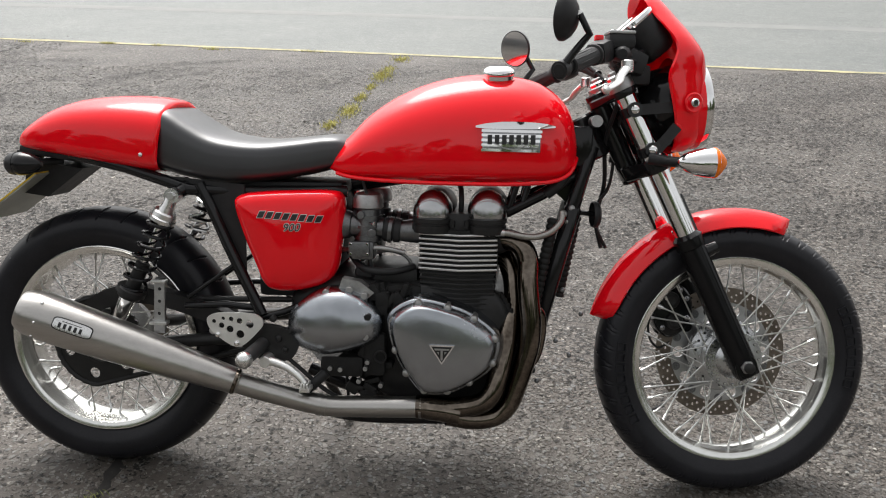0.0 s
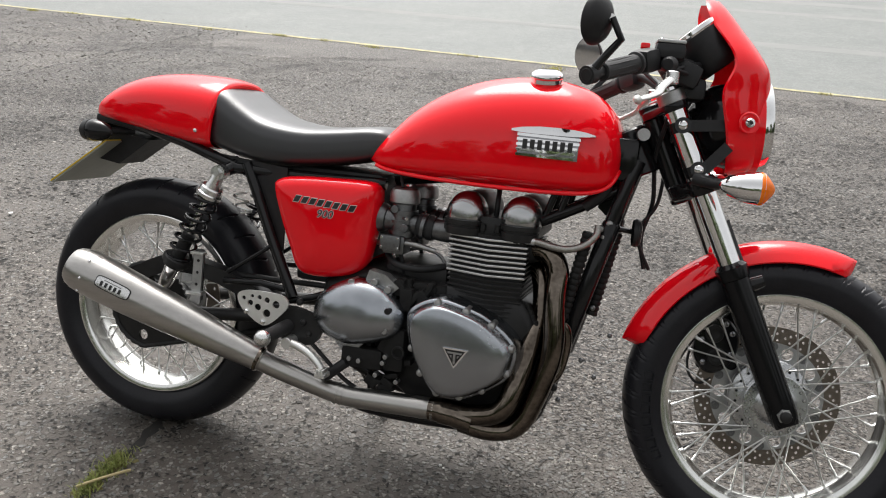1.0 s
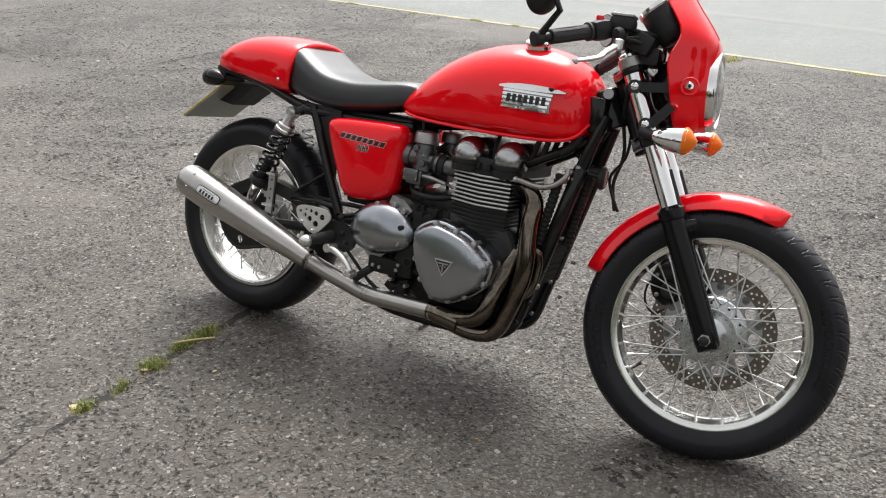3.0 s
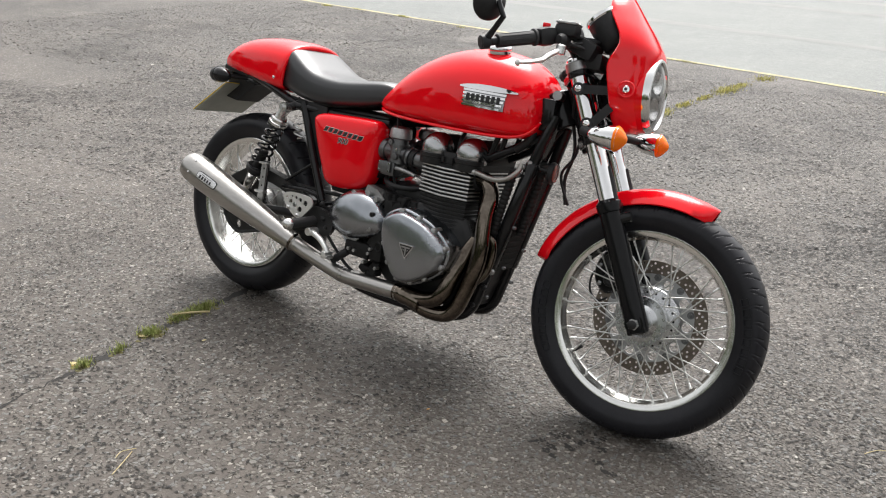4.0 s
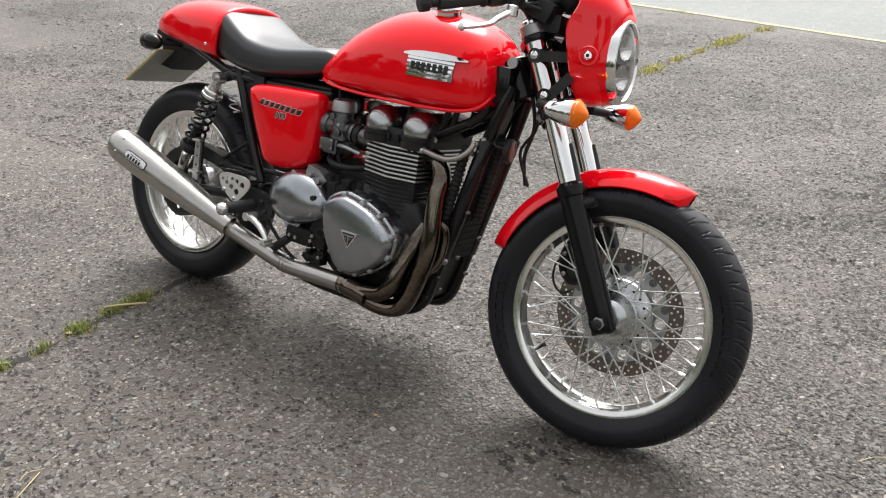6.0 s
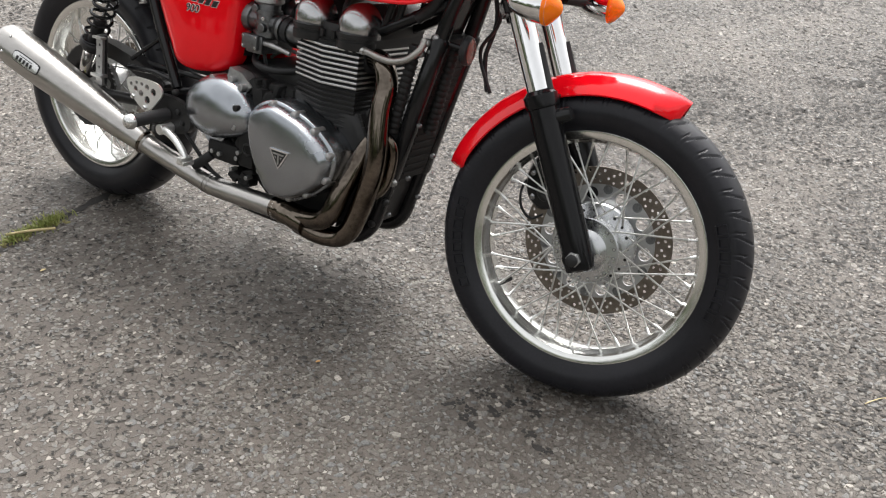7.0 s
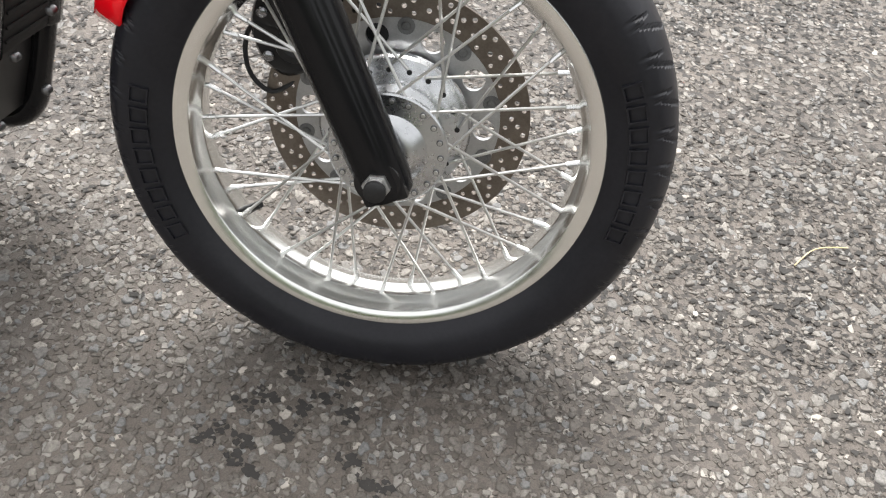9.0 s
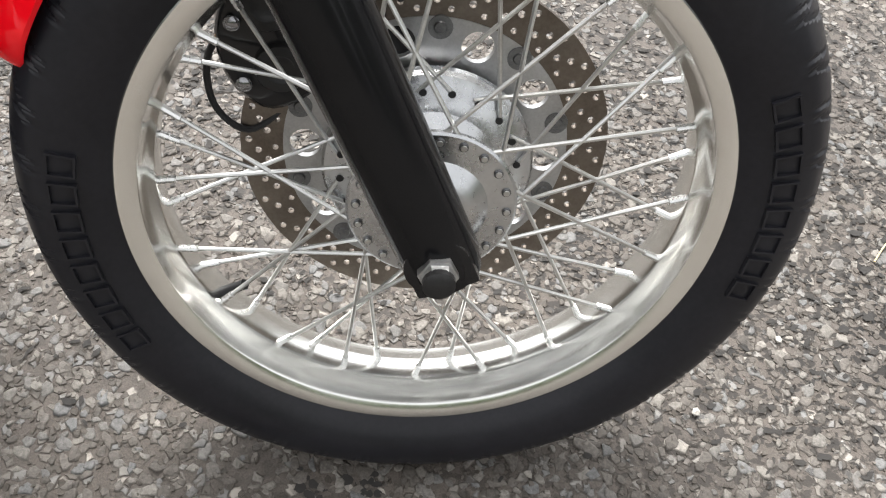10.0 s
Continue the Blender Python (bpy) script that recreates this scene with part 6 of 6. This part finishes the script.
steered("wiring_connector", box((-0.285, -0.085, 0.668), (0.070, 0.075, 0.050), 0.014, m=Matrix.Rotation(radians(20), 4, "Y")), PLASTIC, "black wiring connector block behind the fairing")
steered("wiring_connector", box((-0.262, -0.055, 0.640), (0.055, 0.080, 0.045), 0.012), PLASTIC, "black wiring connector block behind the fairing")
for k, pts in enumerate(([(-0.36, -0.165, 0.672), (-0.325, -0.150, 0.690), (-0.285, -0.110, 0.690), (-0.255, -0.075, 0.670)],
                         [(-0.365, -0.170, 0.664), (-0.330, -0.160, 0.668), (-0.280, -0.120, 0.664), (-0.250, -0.085, 0.645)])):
    steered("control_cable", tube(smooth_path(pts, 7), 0.0055 - 0.0006 * k, 8), PLASTIC, "black control cable")
key = steered("ignition_key", tube([(-0.345, -0.064, 0.540), (-0.345, -0.070, 0.540)], 0.013, 20), ALLOY, "ignition key in its lock")
part("lock_barrel", tube([(-0.345, -0.035, 0.540), (-0.345, -0.063, 0.540)], 0.013, 18), SATIN, key)
for pts, r in (([(-0.36, -0.12, 0.70), (-0.30, -0.09, 0.62), (-0.31, -0.01, 0.50), (-0.30, 0.035, 0.40), (-0.315, 0.045, 0.32), (-0.30, 0.050, 0.25)], 0.005),
               ([(-0.35, -0.14, 0.69), (-0.27, -0.07, 0.66), (-0.285, -0.01, 0.52), (-0.29, 0.025, 0.40), (-0.325, 0.036, 0.33), (-0.290, 0.044, 0.25)], 0.004),
               ([(-0.36, 0.12, 0.70), (-0.29, 0.06, 0.62), (-0.32, 0.03, 0.50), (-0.38, 0.03, 0.40)], 0.005),
               ([(-0.33, -0.15, 0.66), (-0.25, -0.08, 0.69), (-0.24, 0.0, 0.66), (-0.26, 0.06, 0.56), (-0.28, 0.06, 0.45)], 0.0055)):
    steered("control_cable", tube(smooth_path(pts, 7), r, 8), PLASTIC, "black control cable")
part("wiring_loom", tube(smooth_path([(1.15, -0.05, 0.79), (1.10, -0.055, 0.80), (1.09, -0.06, 0.73), (1.05, -0.06, 0.69)], 6), 0.012, 10), PLASTIC, bike)
part("coil_bracket", box((1.125, -0.040, 0.800), (0.05, 0.05, 0.09), 0.01), BLACK, bike)
# tank badge: plain shapes on the curve of the tank
def tank_side(x, z, lift):
    t, b, w = interp(TANK, x)
    mid = b + (t - b) * 0.36
    q = 2.25 if z > mid else 4.2
    u = min(abs((z - mid) / ((t - mid) if z > mid else (mid - b))), 1.0)
    return V((x, -(w * (1 - u ** q) ** (1 / q)) - lift, z))


def rows_patch(z_pairs, lift, depth=0.006):
    """A plate from columns (x, low z, high z) so that it bends with the tank."""
    bm = bmesh.new()
    front_, back_ = [], []
    for x, z0, z1 in z_pairs:
        col = [z0 + (z1 - z0) * k / 3 for k in range(4)]
        front_.append([bm.verts.new(tank_side(x, z, lift)) for z in col])
        back_.append([bm.verts.new(tank_side(x, z, lift - depth)) for z in (z0, z1)])
    for i in range(len(z_pairs) - 1):
        for k in range(3):
            bm.faces.new((front_[i][k], front_[i + 1][k], front_[i + 1][k + 1], front_[i][k + 1]))
        bm.faces.new((front_[i][0], back_[i][0], back_[i + 1][0], front_[i + 1][0]))
        bm.faces.new((front_[i][3], front_[i + 1][3], back_[i + 1][1], back_[i][1]))
    for e in (0, -1):
        bm.faces.new((*front_[e], back_[e][1], back_[e][0]))
    return bm


def columns(x0, x1, low0, low1, high0, high1, n=9, cut0=0.0, cut1=0.0):
    return [(x0 + (x1 - x0) * k / n, low0 + (low1 - low0) * k / n, high0 + (high1 - high0) * k / n) for k in range(n + 1)]


part("tank_badge", rows_patch(columns(0.908, 1.032, 0.792, 0.789, 0.838, 0.840), 0.004), DARKCHROME, tank, "chrome tank badge with dark raised shapes", sharp=30)
part("badge_wing", rows_patch([(0.893, 0.8415, 0.8455), (0.915, 0.839, 0.8505), (0.950, 0.8385, 0.854), (0.985, 0.8385, 0.8545), (1.020, 0.839, 0.853), (1.045, 0.8405, 0.850), (1.064, 0.842, 0.845)], 0.009), CHROME, tank, sharp=30)
for z in (0.7915, 0.8020, 0.8125, 0.8230, 0.8325):
    part("badge_rib", rows_patch(columns(0.906, 1.036 - 0.5 * abs(z - 0.83) * 0.6, z, z - 0.002, z + 0.0058, z + 0.0038), 0.0072), CHROME, tank, sharp=30)
for x, w in bar_letters(7, 0.108, 0.02, 0.38):
    part("badge_bar", rows_patch(columns(0.970 + x - w / 2, 0.970 + x + w / 2, 0.8060, 0.8060, 0.8265, 0.8265, 2), 0.0088), INK, tank)
part("badge_arc", rows_patch([(0.935 + 0.008 * k, 0.8065 - 0.012 * math.sin(math.pi * k / 9), 0.8090 - 0.012 * math.sin(math.pi * k / 9)) for k in range(10)], 0.0088), ALLOY, tank)

# ---- small things on the ground ----
def grass_tuft(x, y, length, width, blades, turn, seed, label, blade=None):
    """Moss and blades growing out of the joint."""
    rng = random.Random(seed)
    root = new("grass_tuft")
    root.matrix_basis = pose(x, y, 0, 0, 0, turn)
    tagged(root, label, "grass", "grass in the joint")
    bm = bmesh.new()
    for _ in range(int(blades / 6)):
        px, py = rng.gauss(0, length / 2.6), rng.gauss(0, width / 2.6)
        r, h = rng.uniform(0.006, 0.016), rng.uniform(0.003, 0.008)
        top = bm.verts.new((px, py, h))
        base = [bm.verts.new((px + r * rng.uniform(0.6, 1.2) * math.cos(a), py + r * rng.uniform(0.6, 1.2) * math.sin(a), -0.001)) for a in (k * 1.0472 for k in range(6))]
        for i in range(6):
            bm.faces.new((base[i], base[(i + 1) % 6], top))
    tagged(part("moss", bm, EARTH, root), kind="stuff")
    bm = bmesh.new()
    for _ in range(blades):
        px, py = rng.gauss(0, length / 2.8), rng.gauss(0, width / 2.8)
        a, h, out_ = rng.uniform(0, 6.283), rng.uniform(0.008, 0.026), rng.uniform(0.004, 0.022)
        w = rng.uniform(0.0008, 0.0018)
        d, n_ = V((math.cos(a), math.sin(a), 0)), V((-math.sin(a), math.cos(a), 0))
        p = V((px, py, 0.0))
        q, e = p + d * out_ * 0.45 + V((0, 0, h * 0.75)), p + d * out_ + V((0, 0, h))
        v = [bm.verts.new(k) for k in (p - n_ * w, p + n_ * w, q + n_ * w * 0.8, q - n_ * w * 0.8, e)]
        bm.faces.new((v[0], v[1], v[2], v[3]))
        bm.faces.new((v[3], v[2], v[4]))
    tagged(part("grass", bm, blade or GRASS, root, fix=False), kind="stuff")
    return root


grass_tuft(0.012, -0.235, 0.085, 0.045, 300, 95, 21, "green grass tuft in the joint beside the rear tyre")
grass_tuft(0.012, -0.325, 0.070, 0.035, 150, 95, 22, "yellowish grass tuft in the asphalt joint")
grass_tuft(0.036, -0.455, 0.055, 0.045, 240, 100, 23, "bright green grass tuft in the asphalt joint")
grass_tuft(0.058, -0.590, 0.040, 0.020, 70, 100, 24, "sparse grass tuft in the asphalt joint")
grass_tuft(0.060, -0.715, 0.040, 0.030, 110, 100, 25, "small grass tuft at the end of the joint")
for k, (x, y, ln, wd, n_) in enumerate(((-0.14, 3.42, 0.14, 0.07, 260), (-0.088, 3.80, 0.26, 0.09, 460), (-0.08, 4.20, 0.20, 0.06, 220), (-0.065, 4.55, 0.18, 0.05, 160), (-0.045, 4.98, 0.30, 0.11, 520), (-0.030, 5.25, 0.18, 0.06, 180), (0.015, 5.70, 0.20, 0.10, 260))):
    grass_tuft(x, y, ln, wd, n_, 92, 40 + k, "yellow-green moss and grass growing in the far joint", FARGRASS)
for k in range(12):
    x = -6.2 + 0.78 * k + 0.25 * math.sin(5 * k)
    if abs(x) > 0.4:
        grass_tuft(x, far_y(x) + (0.05 if k % 3 else -0.04), 0.16 + 0.05 * math.sin(k), 0.03, 60 if k % 2 else 140, -10, 70 + k, "thin grass along the yellow line", FARGRASS)


def stalk(pts, r, label, mat_=None):
    bm = tube(smooth_path(pts, 6), r, 7)
    return tagged(part("straw", bm, mat_ or STRAW), label, "straw")


stalk([(-0.003, -0.343, 0.016), (0.035, -0.298, 0.019), (0.075, -0.247, 0.016)], 0.0034, "dry pale straw lying over the grass joint")
stalk([(0.602, -0.985, 0.003), (0.585, -0.945, 0.006), (0.556, -0.895, 0.003)], 0.0011, "thin dry straw lying on the asphalt")
stalk([(0.548, -0.938, 0.003), (0.540, -0.915, 0.006), (0.552, -0.880, 0.003)], 0.0010, "bent dry grass stalk lying on the asphalt")
stalk([(2.05, 0.30, 0.003), (2.08, 0.34, 0.005), (2.13, 0.36, 0.003)], 0.0010, "thin dry straw on the asphalt by the front tyre")


def litter_leaf(x, y, size, turn, label, material=None):
    bm = bmesh.new()
    pts = [(-1, 0), (-0.6, 0.35), (0, 0.5), (0.6, 0.3), (1, 0), (0.6, -0.35), (0, -0.45), (-0.6, -0.3)]
    top = [bm.verts.new((size * a, size * b, 0.004 + 0.25 * size * abs(b))) for a, b in pts]
    low = [bm.verts.new((size * a, size * b, 0.003 + 0.25 * size * abs(b))) for a, b in pts]
    n = len(pts)
    bm.faces.new(top)
    bm.faces.new(low[::-1])
    for i in range(n):
        bm.faces.new((low[i], low[(i + 1) % n], top[(i + 1) % n], top[i]))
    ob = part("leaf", bm, material or LEAF)
    ob.matrix_basis = pose(x, y, 0, 0, 0, turn)
    return tagged(ob, label, "leaf")


litter_leaf(0.770, 0.375, 0.030, 25, "dry brown leaf on the asphalt under the engine")
litter_leaf(0.035, -0.730, 0.014, 120, "small pale leaf at the end of the joint")
litter_leaf(0.035, -0.487, 0.017, 40, "pale dry leaf at the edge of the grass tuft", STRAW)
litter_leaf(0.035, -0.728, 0.020, 10, "pale dry leaf lying over the joint", STRAW)
litter_leaf(0.208, -0.381, 0.008, 80, "small pale scrap of leaf on the asphalt", STRAW)
litter_leaf(1.02, -0.255, 0.006, 60, "tiny brown leaf scrap on the asphalt")


def pebble(x, y, r, seed, material):
    rng = random.Random(seed)
    bm = bmesh.new()
    bmesh.ops.create_icosphere(bm, subdivisions=1, radius=r)
    for v in bm.verts:
        v.co *= rng.uniform(0.75, 1.15)
        v.co.z = v.co.z * 0.6 + r * 0.5
    ob = part("pebble", bm, material, sharp=20)
    ob.matrix_basis = pose(x, y, 0.001)
    return tagged(ob, "loose pale stone lying on the asphalt", "stone", "loose stones")


for k, (x, y, r) in enumerate(((0.762, 0.030, 0.0055), (0.772, 0.022, 0.0035), (1.808, 0.057, 0.006), (1.912, 0.165, 0.005), (1.967, -0.07, 0.005), (1.55, -0.11, 0.0045), (1.037, -0.368, 0.0045), (0.30, 0.02, 0.005), (-1.5, 1.16, 0.012), (0.92, 0.45, 0.005))):
    pebble(x, y, r, 200 + k, WHITE if k < 2 or k == 8 else STONE_LOOSE)

# ---- lost chips: clusters of dark ragged hollows in the worn parts of the asphalt ----
def value_noise(x, y, cell, seed):
    """Smooth random field from a lattice of random numbers."""
    table = np.random.default_rng(seed).random((64, 64))
    u, v = np.asarray(x) / cell, np.asarray(y) / cell
    i, j = np.floor(u).astype(int), np.floor(v).astype(int)
    fu, fv = u - i, v - j
    fu, fv = fu * fu * (3 - 2 * fu), fv * fv * (3 - 2 * fv)
    at = lambda p, q: table[p % 64, q % 64]
    return (at(i, j) * (1 - fu) + at(i + 1, j) * fu) * (1 - fv) + (at(i, j + 1) * (1 - fu) + at(i + 1, j + 1) * fu) * fv


def wear(x, y):
    """How far the surface has broken up: streaky patches, growing away from the sound near side."""
    x, y = np.asarray(x), np.asarray(y)
    u, v = 0.86 * x + 0.51 * y, 0.86 * y - 0.51 * x
    patch = 0.55 * value_noise(u * 0.42, v, 0.42, 11) + 0.45 * value_noise(u * 0.5, v, 0.12, 12)
    return patch - 0.22 * np.clip((0.9 - (y + 0.25 * np.abs(x - 0.8))) / 0.9, 0, 1)


# ---- stone chips set in the asphalt: past counting, real geometry ----
def chip_field(name, x0, x1, y0, y1, step, size, seed, skip=None, label="", share=0.74, sides=6, dome=False, spread_=0.40, material=None, lift=1.0):
    """Chips as low polygons; domed ones have a rounded shoulder as well."""
    rng = np.random.default_rng(seed)
    gx, gy = np.meshgrid(np.arange(x0, x1, step), np.arange(y0, y1, step))
    px = gx.ravel() + rng.uniform(-0.46, 0.46, gx.size) * step
    py = gy.ravel() + rng.uniform(-0.46, 0.46, gx.size) * step
    keep = rng.random(px.size) < share
    if skip:
        keep &= ~((px > skip[0]) & (px < skip[1]) & (py > skip[2]) & (py < skip[3]))
    for cx, cy in BARE:
        keep &= ~(((px - cx) ** 2 + (py - cy) ** 2 < 0.016 ** 2) & (rng.random(px.size) < 0.70))
    keep &= rng.random(px.size) > 0.7 * np.clip((wear(px, py) - 0.44) / 0.26, 0, 1)
    jx = np.interp(py, [p[1] for p in JOINT], [p[0] for p in JOINT])
    keep &= (np.abs(px - jx) > 0.013) | (rng.random(px.size) < 0.35)
    px, py = px[keep], py[keep]
    n, m = px.size, sides
    ang = (np.arange(m) * 2 * math.pi / m)[None, :] + rng.uniform(-2.0, 2.0, (n, m)) / m + rng.uniform(0, 6.28, (n, 1))
    rad = size * np.clip(rng.lognormal(0.0, spread_, (n, 1)), 0.45, 1.75) * rng.uniform(0.52, 1.25, (n, m))
    stretch, turn = rng.uniform(0.58, 0.98, (n, 1)), rng.uniform(0, 3.14, (n, 1))
    ux, uy = rad * np.cos(ang), rad * np.sin(ang) * stretch
    vx, vy = ux * np.cos(turn) - uy * np.sin(turn), ux * np.sin(turn) + uy * np.cos(turn)
    tip = (vx * rng.normal(0, 0.12, (n, 1)) + vy * rng.normal(0, 0.12, (n, 1)))
    tz = lift * (rng.uniform(0.0004, 0.0015, (n, 1)) + tip)
    layers = [(0.70, tz + 0.0003), (0.92, tz), (1.06, -0.0010 + 0 * tz)] if dome else [(0.90, tz), (1.06, -0.0010 + 0 * tz)]
    co = np.empty((n, m * len(layers), 3))
    for q, (k, z) in enumerate(layers):
        part_ = slice(q * m, (q + 1) * m)
        co[:, part_, 0], co[:, part_, 1] = px[:, None] + vx * k, py[:, None] + vy * k
        co[:, part_, 2] = z if q == len(layers) - 1 else np.maximum(z, 0.0003)
    base = (np.arange(n) * m * len(layers))[:, None]
    i = np.arange(m)
    j = (i + 1) % m
    rows_ = [base + i[None, :]]
    for q in range(1, len(layers)):
        rows_.append(np.stack([base + q * m + i, base + q * m + j, base + (q - 1) * m + j, base + (q - 1) * m + i], -1).reshape(n, 4 * m))
    loops = np.concatenate(rows_, 1).ravel()
    totals = np.tile([m] + [4] * m * (len(layers) - 1), n)
    starts = np.concatenate([[0], np.cumsum(totals)[:-1]])
    me = bpy.data.meshes.new(name)
    me.vertices.add(co.shape[0] * co.shape[1])
    me.vertices.foreach_set("co", co.ravel())
    me.loops.add(loops.size)
    me.loops.foreach_set("vertex_index", loops.astype(np.int32))
    me.polygons.add(totals.size)
    me.polygons.foreach_set("loop_start", starts.astype(np.int32))
    me.update(calc_edges=True)
    me.validate()
    if dome:
        me.shade_smooth()
    else:
        me.shade_flat()
    me.materials.append(material or CHIP)
    return tagged(new(name, me), label, "stone chips", kind="stuff")


GRIT = "grey and tan stone chips set in the asphalt"
NEAR = (0.90, 2.35, -0.70, 0.60)
chip_field("stone_chips", *NEAR, 0.0128, 0.0066, 5, label=GRIT, share=0.76, sides=7, dome=True, spread_=0.32)
chip_field("fine_grit", *NEAR, 0.0080, 0.0031, 15, label="fine grit between the chips of the asphalt", share=0.50, material=GRITMAT)
chip_field("stone_chips", -1.2, 3.2, -1.5, 2.2, 0.0138, 0.0061, 6, NEAR, GRIT, share=0.66, material=WORNCHIP, lift=0.75)
chip_field("stone_chips", -3.2, 4.2, 2.2, 5.3, 0.0200, 0.0078, 7, label=GRIT, share=0.70, material=WORNCHIP, lift=1.1)
chip_field("stone_chips", -7.4, -3.2, 2.2, 6.9, 0.030, 0.0110, 9, label=GRIT, share=0.70, material=WORNCHIP, lift=1.3)
chip_field("stone_chips", -3.8, -1.2, -0.2, 2.2, 0.0195, 0.0078, 8, label=GRIT, share=0.70, material=WORNCHIP, lift=1.1)


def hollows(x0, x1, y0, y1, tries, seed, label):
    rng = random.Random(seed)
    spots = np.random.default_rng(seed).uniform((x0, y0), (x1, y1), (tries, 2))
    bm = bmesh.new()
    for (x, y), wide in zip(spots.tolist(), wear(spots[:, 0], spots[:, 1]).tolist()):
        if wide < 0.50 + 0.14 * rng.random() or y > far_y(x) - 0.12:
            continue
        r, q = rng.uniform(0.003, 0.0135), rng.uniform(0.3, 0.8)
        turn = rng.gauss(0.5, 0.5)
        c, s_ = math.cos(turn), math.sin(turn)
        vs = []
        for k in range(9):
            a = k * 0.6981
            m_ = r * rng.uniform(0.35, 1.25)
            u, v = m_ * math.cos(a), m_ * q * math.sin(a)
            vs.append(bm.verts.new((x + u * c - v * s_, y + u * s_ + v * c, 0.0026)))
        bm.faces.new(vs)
    return tagged(part("asphalt_hollows", bm, CRACK_GAP), label, "hollows", kind="stuff")


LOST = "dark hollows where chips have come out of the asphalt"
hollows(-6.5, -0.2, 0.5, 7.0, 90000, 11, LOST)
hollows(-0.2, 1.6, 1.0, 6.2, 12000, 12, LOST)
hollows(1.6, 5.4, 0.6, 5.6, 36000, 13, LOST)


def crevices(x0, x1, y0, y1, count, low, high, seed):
    """Flat dark flakes over the chips: shade of the small gaps, painted in outside the sound area."""
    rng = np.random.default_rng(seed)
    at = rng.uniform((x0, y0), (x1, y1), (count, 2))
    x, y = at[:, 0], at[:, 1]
    # x below 1.15 is filled too, where the bike's shade deepens the gaps
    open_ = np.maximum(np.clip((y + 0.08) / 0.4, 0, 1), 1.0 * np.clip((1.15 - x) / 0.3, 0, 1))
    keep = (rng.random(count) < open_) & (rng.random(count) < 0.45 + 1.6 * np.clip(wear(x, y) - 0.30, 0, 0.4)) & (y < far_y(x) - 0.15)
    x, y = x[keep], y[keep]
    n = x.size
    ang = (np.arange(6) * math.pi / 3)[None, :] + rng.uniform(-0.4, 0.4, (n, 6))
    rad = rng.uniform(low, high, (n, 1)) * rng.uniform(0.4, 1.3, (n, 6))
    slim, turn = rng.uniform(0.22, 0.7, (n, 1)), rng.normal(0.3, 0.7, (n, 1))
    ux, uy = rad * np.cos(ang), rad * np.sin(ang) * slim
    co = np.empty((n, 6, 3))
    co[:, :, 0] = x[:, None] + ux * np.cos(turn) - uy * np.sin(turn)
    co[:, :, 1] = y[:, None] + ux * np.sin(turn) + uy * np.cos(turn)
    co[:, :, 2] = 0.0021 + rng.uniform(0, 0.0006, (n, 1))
    me = bpy.data.meshes.new("gap_shade_flakes")
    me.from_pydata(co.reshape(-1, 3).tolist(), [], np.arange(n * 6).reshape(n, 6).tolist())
    me.materials.append(CRACK_GAP)
    return tagged(new("gap_shade_flakes", me), "flat dark flakes painting the shade between the stone chips of the asphalt", "crevices", kind="stuff")


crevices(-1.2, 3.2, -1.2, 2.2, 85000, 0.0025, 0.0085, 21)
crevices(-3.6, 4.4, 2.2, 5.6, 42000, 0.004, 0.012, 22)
